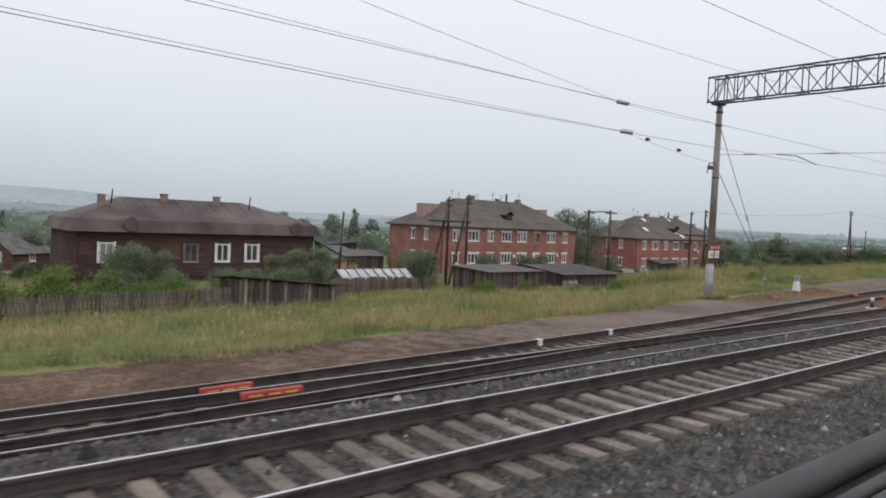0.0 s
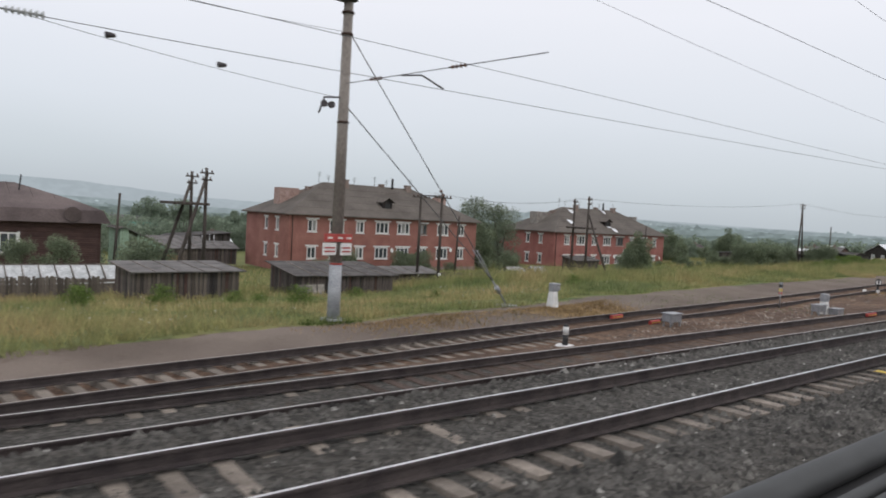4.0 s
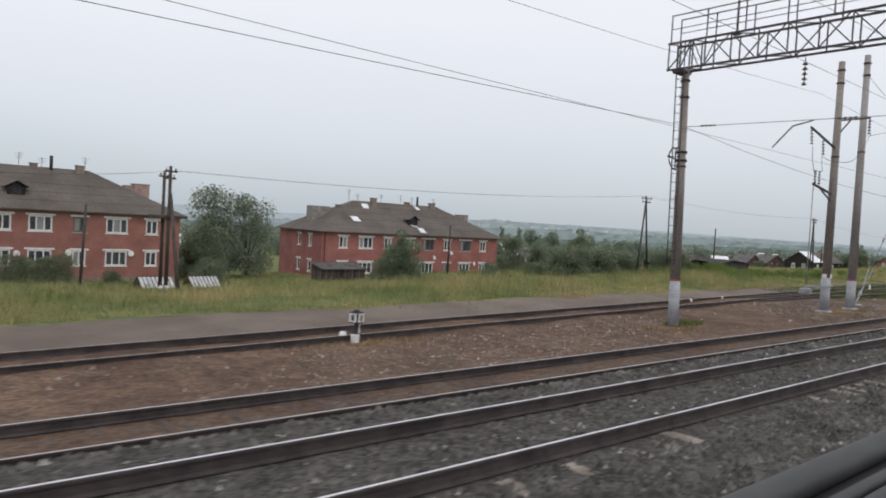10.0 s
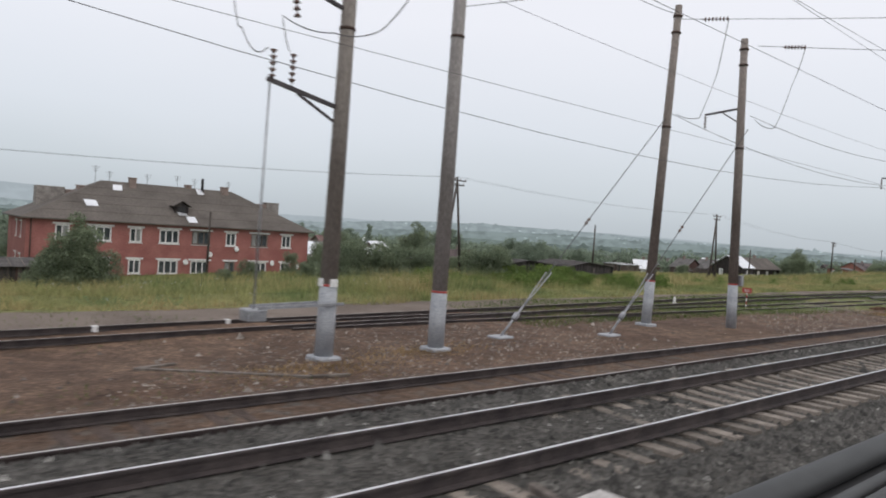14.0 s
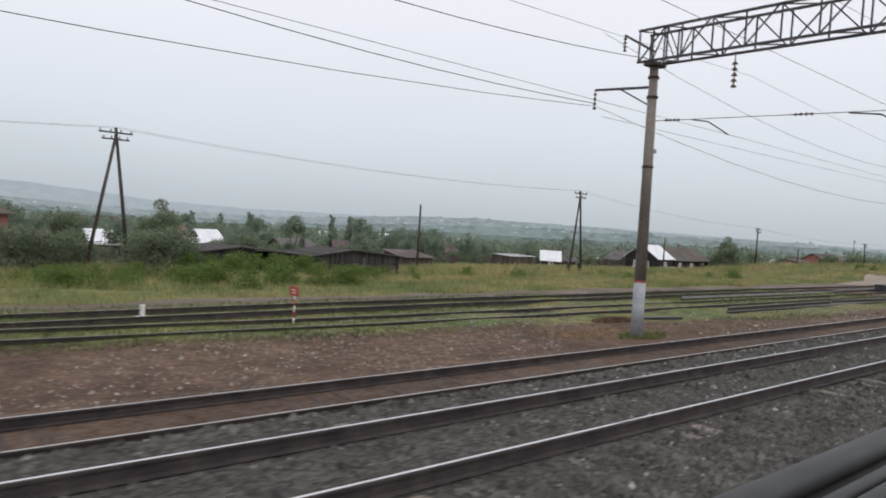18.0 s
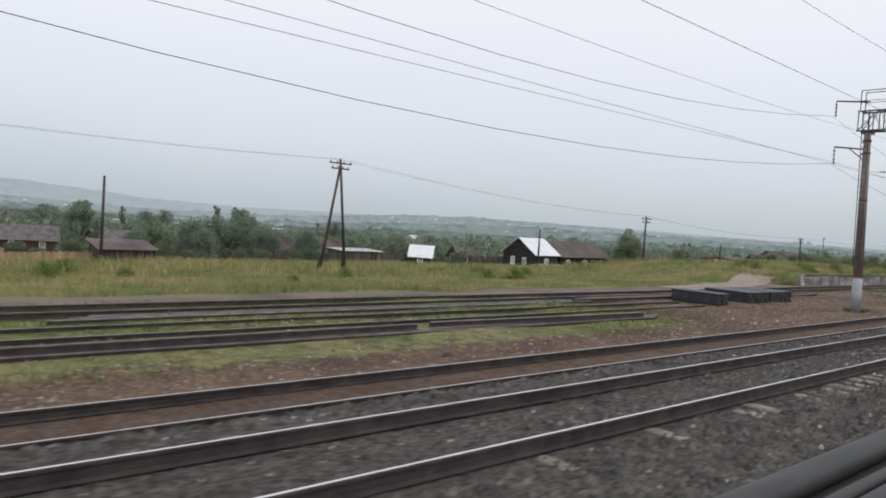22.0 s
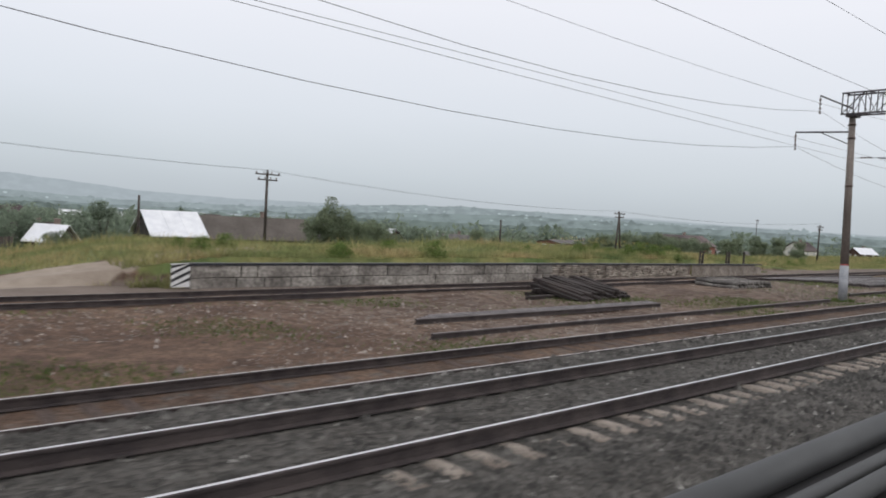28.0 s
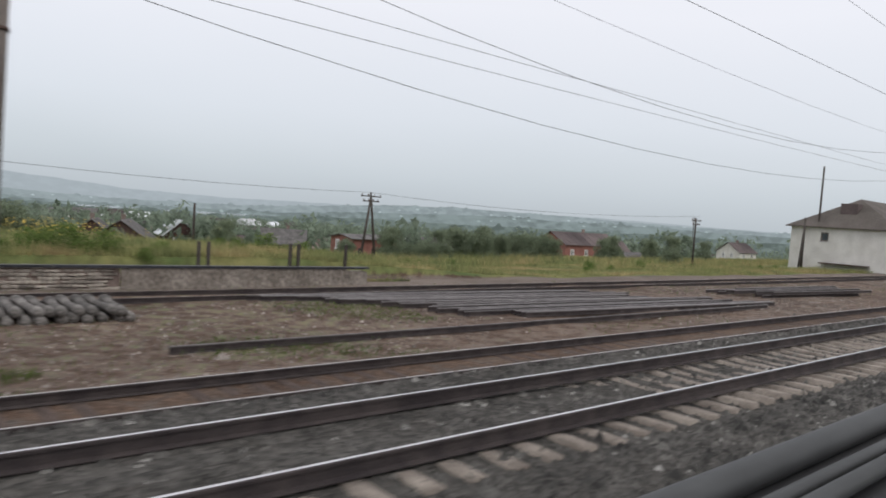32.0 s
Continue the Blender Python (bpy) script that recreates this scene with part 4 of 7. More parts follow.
def poly_gable(x0, x1, z0, z1, y):
    """A triangular board with a little thickness."""
    bm = bmesh.new()
    a, b = ([bm.verts.new(p) for p in ((x0, v, z0), (x1, v, z0), ((x0 + x1) / 2, v, z1))] for v in (y, y + 0.05))
    bm.faces.new(a)
    bm.faces.new(b[::-1])
    for i in range(3):
        bm.faces.new((a[i], b[i], b[(i + 1) % 3], a[(i + 1) % 3]))
    return bm


def brick_house(x, y, ang, z_eave, z_ground, brick, label, dishes, broken, stack):
    L, W, H = 29.6, 11.8, z_eave - z_ground
    t = thing("apartment_house", pose(x, y, z_ground, 0, 0, ang), label, "house", "brick apartment houses")
    th = 0.4
    I = Matrix()
    # walls with thickness, front wall pierced by the windows
    zw = (H - 2.05, H - 5.3)
    front = bmesh.new()
    hw = 1.48
    rows = [(zz, zz + hw) for zz in sorted(zw)]
    xs = [0.0]
    for c, w in COLS:
        xs += [c - w / 2, c + w / 2]
    xs.append(L)
    zs = [0.0, rows[0][0], rows[0][1], rows[1][0], rows[1][1], H - 0.05]
    for i in range(len(xs) - 1):
        for j in range(5):
            if i % 2 == 1 and j in (1, 3):
                continue
            box(front, xs[i], xs[i + 1], 0, th, zs[j], zs[j + 1])
    bmesh.ops.remove_doubles(front, verts=front.verts[:], dist=0.001)
    part("front_wall", front, brick, t, "red brick wall")
    end = bmesh.new()
    ends = ((2.6, 0.85), (7.0, 0.95))
    ys = [th, 2.6, 3.45, 5.6, 6.45, W]
    for i in range(5):
        for j in range(5):
            if i in (1, 3) and j in (1, 3):
                continue
            box(end, 0, th, ys[i], ys[i + 1], zs[j], zs[j + 1])
    bmesh.ops.remove_doubles(end, verts=end.verts[:], dist=0.001)
    part("end_wall", end, brick, t)
    part("end_wall", bx(L - th, L, th, W, 0, H - 0.05), brick, t)
    part("back_wall", bx(th, L - th, W - th, W, 0, H - 0.05), brick, t)
    part("ceiling_slab", bx(th, L - th, th, W - th, H - 0.25, H - 0.06), M["plaster"], t)
    part("floor_slab", bx(th, L - th, th, W - th, 0.0, 0.3), M["plaster"], t)
    part("plinth", bx(-0.05, L + 0.05, -0.06, -0.004, 0, 0.55), M["chim"], t, "darker plinth")
    for c, w in COLS:
        for zz in zw:
            window(t, c - w / 2, 0.12, zz, w, hw, 3 if w > 1.5 else 2, 0.09, random.random() < 0.8, I)
    turn = pose(0.0, 0, 0, 0, 0, -90)
    for a in (2.6, 5.6):
        for zz in zw:
            window(t, -a - 0.85, 0.12, zz, 0.85, hw, 1, 0.09, True, turn)
    rz = 4.2
    roof = part("roof", hip_roof(L, W, H, H + rz, 7.6, 0.55), M["slate"], t, "brown weathered corrugated hip roof")
    # sheet courses as thin battens along the slopes
    for k in range(1, 5):
        f = k / 5
        bm = bmesh.new()
        yy, zz, ins = -0.55 + f * (W / 2 + 0.55), H + rz * f, -0.55 + f * 8.15
        beam(bm, (ins + 0.05, yy, zz + 0.015), (L - ins - 0.05, yy, zz + 0.008), 0.03, 0.02)
        part("sheet_course", bm, M["slate"], roof)
    chimney(t, 2.85, 6.6, H + 0.5, 2.6, 1.7, 2.65, stack, False)
    chimney(t, 4.75, 6.6, H + 1.2, 0.95, 1.0, 1.75, M["chim"], False)
    chimney(t, 5.6, 6.0, H + 2.4, 0.7, 0.7, 1.0, M["chim"])
    chimney(t, 10.6, 5.3, H + 3.4, 0.7, 0.7, 1.25, M["chim"])
    chimney(t, 16.9, 6.1, H + 3.6, 0.65, 0.65, 0.85, M["chim"])
    chimney(t, 21.0, 5.5, H + 3.3, 0.75, 0.75, 1.25, M["chim"])
    chimney(t, 25.9, 5.9, H + 1.2, 0.9, 1.2, 1.8, M["chim"], False)
    chimney(t, 27.2, 5.9, H + 0.5, 1.6, 1.3, 2.65, stack)
    part("stove_pipe", tb((18.4, 5.6, H + 3.6), (18.4, 5.6, H + 5.4), 0.16, n=10), M["black"], t, "black stove pipe")
    for ax in (7.0, 8.4, 12.3, 15.6, 17.6, 21.6):
        antenna(t, ax, 5.9, H + rz - 0.2, random.uniform(1.0, 1.8))
    d = part("dormer", bx(14.05, 15.5, 1.35, 3.4, H + 1.1, H + 1.95), M["wood_black"], t, "small gabled roof dormer with a dark opening")
    for sx in (-1, 1):
        part("dormer_roof", bx(0 if sx > 0 else -1.15, 1.15 if sx > 0 else 0, -0.35, 2.9, 0, 0.06, m=pose(14.78, 1.35, H + 2.55, 0, 31 * sx, 0)), M["slate"], d)
    part("gable_board", poly_gable(14.1, 15.46, H + 1.95, H + 2.45, 1.36), M["wood_barn"], d)
    # flat black panel on the solid dormer paints the shade of its opening
    part("opening", bx(14.4, 15.2, 1.33, 1.346, H + 1.25, H + 1.9), M["black"], d)
    part("drainpipe", tb((0.4, -0.1, 0.1), (0.4, -0.1, H - 0.1), 0.06, n=8), M["steel_rust"], t, "rusty drainpipe")
    for dx, dz in dishes:
        dish(t, dx, dz)
    # pale patches where roof sheets were replaced
    for px, f, w in broken:
        yy, zz = -0.55 + f * (W / 2 + 0.55), H + rz * f
        sl = math.degrees(math.atan2(rz, W / 2 + 0.55))
        part("patch_sheet", bx(-w / 2, w / 2, -0.55, 0.55, 0.02, 0.06, m=pose(px, yy, zz, sl, 0, random.uniform(-15, 15))), M["zinc"], roof, "pale replacement sheet")
    return t


brick_house(60.2, 73.8, 0.9, 1.58, -5.35, M["brick"], "two-storey red brick apartment house with a brown hip roof", ((14.7, 2.75), (19.0, 2.9), (24.7, 2.9)), (), M["stack_red"])
brick_house(107.5, 75.2, -1.3, 0.66, -5.9, M["brick_pink"], "two-storey pinkish-red brick apartment house with a patched roof", ((15.0, 2.6), (17.6, 3.5), (20.6, 4.2), (25.0, 2.7), (28.2, 2.4)), ((9.0, 0.83, 0.9), (5.9, 0.4, 1.2), (14.8, 0.3, 1.0), (15.6, 0.14, 1.0), (18.0, 0.9, 0.7)), M["stack_grey"])


# ---- the old timber house ----
def log_house(x, y, ang, L, W, zg, ze, zr):
    H = ze - zg
    t = thing("timber_house", pose(x, y, zg, 0, 0, ang), "long dark brown log house with a rusty hipped iron roof", "house")
    I = Matrix()
    n = int(H / 0.2)
    wins = [(2.0, 1.35), (10.1, 1.4), (13.5, 1.4), (16.8, 1.45)]
    for i in range(n):
        z0 = i * H / n
        cut = 1.55 < z0 + 0.1 < 3.45
        spans, a = [], 0.0
        if cut:
            for wx, ww in wins:
                spans.append((a, wx))
                a = wx + ww
        spans.append((a, L))
        for u, v in spans:
            part("log", tb((u, 0.14, z0 + 0.1), (v, 0.14, z0 + 0.1), 0.15, n=8), M["wood_brown"], t)
        part("log", tb((0.14, 0, z0 + 0.12), (0.14, W, z0 + 0.12), 0.15, n=8), M["wood_brown"], t)
        part("log", tb((L - 0.14, 0, z0 + 0.12), (L - 0.14, W, z0 + 0.12), 0.15, n=8), M["wood_brown"], t)
    part("back_wall", bx(0.3, L - 0.3, W - 0.3, W, 0, H), M["wood_brown"], t)
    part("ceiling", bx(0.3, L - 0.3, 0.3, W - 0.3, H - 0.3, H - 0.05), M["wood_old"], t)
    for i, (wx, ww) in enumerate(wins):
        window(t, wx, 0.08, 1.55, ww, 1.9, 2, 0.1, i != 1, I, head=False)
        part("casing", bx(wx - 0.16, wx, -0.05, 0.02, 1.45, 3.55), M["white"] if i in (0, 2, 3) else M["wood_old"], t)
        part("casing", bx(wx + ww, wx + ww + 0.16, -0.05, 0.02, 1.45, 3.55), M["white"] if i in (0, 2, 3) else M["wood_old"], t)
    # a steep lower skirt below the flatter hip
    o = 0.7
    bm = bmesh.new()
    def ring(off, z):
        return [bm.verts.new(p) for p in ((-off, -off, z), (L + off, -off, z), (L + off, W + off, z), (-off, W + off, z))]
    r0, r1, r2 = ring(o, H - 0.25), ring(o - 0.55, H + 0.95), ring(-2.2, H + 1.9)
    rd = [bm.verts.new((5.2, W / 2, zr - zg)), bm.verts.new((L - 6.5, W / 2, zr - zg))]
    for a, b in ((r0, r1), (r1, r2)):
        for i in range(4):
            bm.faces.new((a[i], a[(i + 1) % 4], b[(i + 1) % 4], b[i]))
    bm.faces.new((r2[0], r2[1], rd[1], rd[0]))
    bm.faces.new((r2[1], r2[2], rd[1]))
    bm.faces.new((r2[2], r2[3], rd[0], rd[1]))
    bm.faces.new((r2[3], r2[0], rd[0]))
    bm.faces.new(r0[::-1])
    roof = part("roof", bm, M["roof_rust"], t, "rusty brown folded iron roof with a steep skirt")
    for i in range(1, 14):
        u = L * i / 14
        f = min(1, max(0, (min(u, L - u) - 2.2) / 4.3))
        part("seam", beam(bmesh.new(), (u, 2.25, H + 1.93), (u, 2.2 + (W / 2 - 2.2) * f, H + 1.93 + (zr - ze - 1.9) * f), 0.04, 0.05), M["roof_rust"], roof)
    for u in (4.7, L - 2.6):
        bm = bmesh.new()
        bmesh.ops.create_cone(bm, cap_ends=True, segments=16, radius1=0.75, radius2=0.7, depth=0.9, matrix=pose(u, -0.35, H + 0.55, 90))
        part("gablet", bm, M["roof_rust"], roof, "small round-headed gablet")
    for u, v, hh in ((2.9, 3.4, 0.55), (9.7, 5.6, 0.95), (15.3, 5.0, 0.95)):
        chimney(t, u, v, H + 1.9, 0.65, 0.65, hh + 0.85, M["chim"])
    for k in range(6):
        part("patch_board", bx(7.6, 9.8, -0.06, -0.022, 1.75 + 0.28 * k, 2.0 + 0.28 * k), M["wood_patch"], t, "reddish newer board")
    part("plinth", bx(0.05, L - 0.05, 0.04, 0.24, -1.1, 0.02), M["wood_black"], t, "dark plinth boards")
    for u in (3.9, 18.7):
        part("flue", tb((u, 4, H + 2), (u + 0.2, 4, H + 4.0), 0.07, n=6), M["black"], t)
    return t


log_house(14.6, 72.0, 0.0, 25.1, 12.0, -4.7, 0.05, 3.3)


# ---- sheds, fences, greenhouse ----
M["tar"] = mat("tarred_roofing", (0.05, 0.046, 0.045), (0.12, 0.11, 0.105), 1.2, 0.9, 0, 0.4, 12, stain=0.4)

def board_wall(parent, x0, y0, x1, y1, z0, h0, h1, mat_, bw=0.19, gap=0.015):
    """Upright boards from (x0, y0) to (x1, y1); the height runs from h0 to h1."""
    L = math.hypot(x1 - x0, y1 - y0)
    a = math.degrees(math.atan2(y1 - y0, x1 - x0))
    n = max(2, int(L / bw))
    w = L / n
    src = {}
    for i in range(n):
        f = (i + 0.5) / n
        tone = mat_ if random.random() < 0.78 else M[random.choice(("wood_old", "wood_old", "wood_barn", "wood_brown"))]
        h = h0 + (h1 - h0) * f + random.uniform(-0.14, 0.03)
        m = pose(x0 + (x1 - x0) * i / n, y0 + (y1 - y0) * i / n, z0, 0, random.uniform(-1.6, 1.6), a) @ Matrix.Diagonal((1, 1, h, 1))
        if tone.name not in src:
            src[tone.name] = part("board", bx(gap, w - gap, -0.012, 0.014, 0, 1), tone, parent)
            src[tone.name].matrix_basis = m
        else:
            share("board", src[tone.name], m, parent)
    # black sheet behind the gaps paints the shade inside the shed
    part("backing", bx(0, L, 0.03, 0.05, 0, min(h0, h1) * 0.98, m=pose(x0, y0, z0, 0, 0, a)), M["black"], parent, "black sheet standing for the dark inside")


def shed(x, y, ang, L, W, hf, hb, label, mat_, roof="felt", over=0.3, sink=0.25, z=None, fall=0.0):
    """A lean-to shed of upright boards; hf and hb: height at the front and at the back."""
    zg = (gz(x + L / 2, y + W / 2) if z is None else z) - sink
    t = thing("shed", pose(x, y, zg, 0, 0, ang), label, "shed", "wooden sheds")
    board_wall(t, 0, 0, L, 0, 0, hf, hf - fall, mat_)
    board_wall(t, 0, W, 0, 0.03, 0, hb, hf, mat_)
    board_wall(t, L, 0.03, L, W, 0, hf - fall, hb - fall, mat_)
    part("back_wall", bx(0, L, W, W + 0.04, 0, hb - fall), mat_, t)
    sl = math.atan2(hb - hf, W)
    n = max(2, int(L / 1.0))
    r = part("roof", bx(-over, L + over, -over, (W + 2 * over) / math.cos(sl) - over, 0.0, 0.06, m=pose(0, 0, hf, math.degrees(sl))), M[roof], t, "patched grey roof")
    for i in range(n + 1):
        u = -over + (L + 2 * over) * i / n + random.uniform(-0.1, 0.1)
        part("batten", bx(u - 0.03, u + 0.03, -over, W / math.cos(sl) + over * 0.6, 0.063, 0.09, m=pose(0, 0, hf - fall * u / L, math.degrees(sl))), M["wood_old"], r)
    for v in r.data.vertices:
        v.co.z -= fall * v.co.x / L
    if fall:
        for u in (0.06, 0.27, 0.45, 0.7, 0.96):
            part("post", bx(L * u - 0.08, L * u + 0.08, -0.06, -0.02, 0, hf - fall * u - 0.04, bevel=0.01), M["wood_pale"], t, "pale split post")
    return t


def fence(pts, h, label, mat_="wood_old", bw=0.11, pitch=0.17, point=True):
    x0, y0 = pts[0]
    t = thing("fence", pose(0, 0, 0), label, "fence", "wooden fences")
    bm = bmesh.new()
    out = [(0, 0), (bw, 0), (bw, 0.92), (bw / 2, 1.0), (0, 0.92)] if point else [(0, 0), (bw, 0), (bw, 1), (0, 1)]
    lo = [bm.verts.new((u, 0, v)) for u, v in out]
    hi = [bm.verts.new((u, 0.022, v)) for u, v in out]
    bm.faces.new(lo)
    bm.faces.new(hi[::-1])
    for i in range(len(out)):
        bm.faces.new((lo[i], hi[i], hi[(i + 1) % len(out)], lo[(i + 1) % len(out)]))
    src = None
    for (xa, ya), (xb, yb) in zip(pts, pts[1:]):
        L = math.hypot(xb - xa, yb - ya)
        a = math.degrees(math.atan2(yb - ya, xb - xa))
        n = int(L / pitch)
        for i in range(n):
            f = i / n
            px, py = xa + (xb - xa) * f, ya + (yb - ya) * f
            if random.random() < 0.03:
                continue
            m = pose(px, py, gz(px, py) + 0.05, 0, random.uniform(-2.5, 2.5), a) @ Matrix.Diagonal((1, 1, h * random.uniform(0.93, 1.05), 1))
            if src is None:
                src = part("slat", bm, M[mat_], t)
                src.matrix_basis = m
            else:
                share("slat", src, m, t)
        k = max(1, int(L / 2.6))
        for i in range(k):
            xa2, ya2 = xa + (xb - xa) * i / k, ya + (yb - ya) * i / k
            xb2, yb2 = xa + (xb - xa) * (i + 1) / k, ya + (yb - ya) * (i + 1) / k
            za, zb = gz(xa2, ya2), gz(xb2, yb2)
            for f in (0.3, 0.78):
                part("rail", beam(bmesh.new(), (xa2, ya2 + 0.05, za + h * f), (xb2, yb2 + 0.05, zb + h * f), 0.05, 0.07), M[mat_], t)
            part("post", bx(xa2 - 0.06, xa2 + 0.06, ya2 + 0.08, ya2 + 0.2, za - 0.3, za + h * 1.02), M[mat_], t)
    return t


fence([(-9, 29.6), (3.7, 31.0), (13.9, 33.4)], 0.95, "weathered grey picket fence in tall grass")
shed(14.3, 33.5, 3, 5.9, 2.2, 1.9, 1.65, "low sagging shed of split old boards beside the fence", M["wood_dark"], "tar", fall=0.6)
fence([(20.3, 34.6), (25.3, 41.4), (33.2, 41.6)], 1.15, "tall grey board fence below the greenhouse", bw=0.15, pitch=0.165, point=False)
shed(33.1, 35.0, 0, 5.2, 3.8, 1.85, 2.0, "grey board shed with a rough slate roof", M["wood_old"])
shed(42.4, 36.2, -4, 6.4, 4.4, 1.55, 1.95, "dark board shed with a sagging felt roof", M["wood_dark"], "tar")
for i, dx in enumerate((0.1, 0.55, 1.0, 1.5)):
    s = part("slab", bx(-0.22, 0.22, 0, 0.06, 0, 0.62, m=pose(42.3 + dx, 35.9, gz(42.3, 35.9), -14, random.uniform(-12, 12), 0)), M["plat_conc"])
    tagged(s, "pale concrete slab leaning against the shed", "slab", "leaning slabs")
shed(56.0, 47.8, -4, 5.6, 2.6, 1.3, 1.6, "low dark shed with a pale roof edge in the grass", M["wood_dark"])
fence([(49.4, 38.0), (56.0, 47.9)], 1.1, "old grey fence running down from the shed")
fence([(61.8, 47.4), (70, 47.8)], 0.9, "old grey fence in the grass")
shed(103.0, 66.6, 0, 5.4, 2.6, 1.7, 2.15, "small grey shed in front of the brick house", M["wood_dark"], "tar")


def barn(x, y, L, W, zs, label, door, cross=None, wall="wood_barn", cover="tar_roof", ground=None):
    """A low barn, its broad flat gable towards the line; zs: wall top at the left, peak share, peak, right."""
    zg = (gz(x + L / 2, y) if ground is None else ground) - 0.3
    zl, pf, zp, zr = zs
    t = thing("barn", pose(x, y, zg), label, "barn", "wooden sheds")
    src = None
    n = int(L / 0.22)
    for i in range(n):
        u = L * i / n
        if door[0] < u + 0.1 < door[1]:
            continue
        f = u / L
        top = (zl + (zp - zl) * f / pf if f < pf else zp + (zr - zp) * (f - pf) / (1 - pf)) - zg - 0.02
        m = pose(u, random.uniform(-0.02, 0.02), 0, 0, random.uniform(-0.8, 0.8), 0) @ Matrix.Diagonal((1, 1, top, 1))
        if src is None:
            src = part("board", bx(0.008, 0.212, -0.014, 0.014, 0, 1), M[wall], t)
            src.matrix_basis = m
        else:
            share("board", src, m, t)
    hl, hp, hr = zl - zg, zp - zg, zr - zg
    part("side_wall", bx(0.03, 0.08, 0.05, W, 0, hl - 0.03), M[wall], t)
    part("side_wall", bx(L - 0.08, L - 0.03, 0.05, W, 0, hr - 0.03), M[wall], t)
    part("back_wall", bx(0, L, W, W + 0.05, 0, min(hl, hr) - 0.02), M[wall], t)
    for (xa, za), (xb, zb_) in (((-0.3, hl - 0.04), (L * pf, hp)), ((L * pf, hp), (L + 0.35, hr - 0.05))):
        bm = bmesh.new()
        q = [bm.verts.new(p) for p in ((xa, -0.35, za), (xb, -0.3, zb_), (xb, W + 0.3, zb_), (xa, W + 0.3, za), (xa, -0.35, za + 0.07), (xb, -0.3, zb_ + 0.07), (xb, W + 0.3, zb_ + 0.07), (xa, W + 0.3, za + 0.07))]
        for f in ((0, 3, 2, 1), (4, 5, 6, 7), (0, 1, 5, 4), (1, 2, 6, 5), (2, 3, 7, 6), (3, 0, 4, 7)):
            bm.faces.new([q[i] for i in f])
        r = part("roof", bm, M[cover], t, "sagging dark felt roof")
        for k in range(4):
            g = (k + 0.5) / 4 + random.uniform(-0.08, 0.08)
            part("batten", beam(bmesh.new(), (xa + (xb - xa) * g, -0.34, za + (zb_ - za) * g + 0.085), (xa + (xb - xa) * g, W + 0.2, za + (zb_ - za) * g + 0.085), 0.05, 0.03), M["wood_old"], r)
    for u in door:
        part("door_post", bx(u - 0.09, u + 0.09, -0.05, -0.016, 0, min(hl, hp, hr) * 0.97), M["wood_old"], t, "pale door post")
    if cross:
        part("cross_board", bx(cross - 0.1, cross + 0.1, -0.06, -0.03, 0.3, 1.75), M["wood_old"], t, "plank nailed as a cross")
        part("cross_board", bx(cross - 0.75, cross + 0.75, -0.09, -0.062, 1.0, 1.16), M["wood_old"], t, "plank nailed as a cross")


barn(144.2, 48.6, 9.6, 5.0, (-0.92, 0.4, -0.42, -0.95), "long low barn of blackened boards with an open doorway", (5.2, 6.3))
barn(154.1, 48.5, 8.6, 5.0, (-0.95, 0.42, -0.42, -0.85), "low barn of blackened boards with a plank cross", (1.0, 1.05), 4.9)

shed(174.8, 64.0, 3, 4.6, 3.4, 1.7, 2.3, "brown board shed alone in the field", M["wood_dark"], "roof_rust", z=-3.4)
fence([(163, 66.2), (168, 66.0)], 1.3, "fence of fresh yellow boards", "wood_new", 0.16, 0.19, False)
fence([(168, 66.0), (174.6, 66)], 0.9, "fence of fresh yellow boards", "wood_new", 0.16, 0.19, False)
fence([(196, 92), (226, 89)], 1.5, "dark board fence along the gardens", "wood_dark", 0.2, 0.215, False)
fence([(233, 84), (236.5, 73), (246, 71.0)], 1.3, "dark board fence round the timber house", "wood_dark", 0.2, 0.215, False)


def greenhouse(x, y, L, W, h, label):
    zg = gz(x, y)
    t = thing("greenhouse", pose(x, y, zg), label, "greenhouse")
    part("side_wall", bx(0, L, 0, 0.05, 0, h), M["wood_old"], t)
    part("side_wall", bx(0, L, W, W + 0.05, 0, h), M["wood_old"], t)
    n = 8
    for i in range(n):
        a, b = L * i / n + 0.03, L * (i + 1) / n - 0.03
        for s in (0, 1):
            m = pose(0, W / 2, h + 0.75, -32 if s else 32, 0, 0)
            part("roof_pane", bx(a, b, 0 if s else -W * 0.62, W * 0.62 if s else 0, -0.02, 0.0, m=m), M["film"], t, "milky plastic roof pane")
    for i in range(n + 1):
        part("rafter", beam(beam(bmesh.new(), (L * i / n, -0.05, h), (L * i / n, W / 2, h + 0.78), 0.05, 0.05), (L * i / n, W / 2, h + 0.78), (L * i / n, W + 0.05, h), 0.05, 0.05), M["wood_old"], t)
    part("ridge", beam(bmesh.new(), (0, W / 2, h + 0.8), (L, W / 2, h + 0.8), 0.07, 0.05), M["wood_old"], t)


greenhouse(28.2, 46.0, 7.0, 3.0, 1.0, "long greenhouse of old boards with milky plastic panes")
greenhouse(81.4, 58.0, 2.7, 2.4, 0.35, "low garden frame under whitish film in the grass")
greenhouse(85.5, 58.0, 2.5, 2.4, 0.35, "low garden frame under whitish film in the grass")


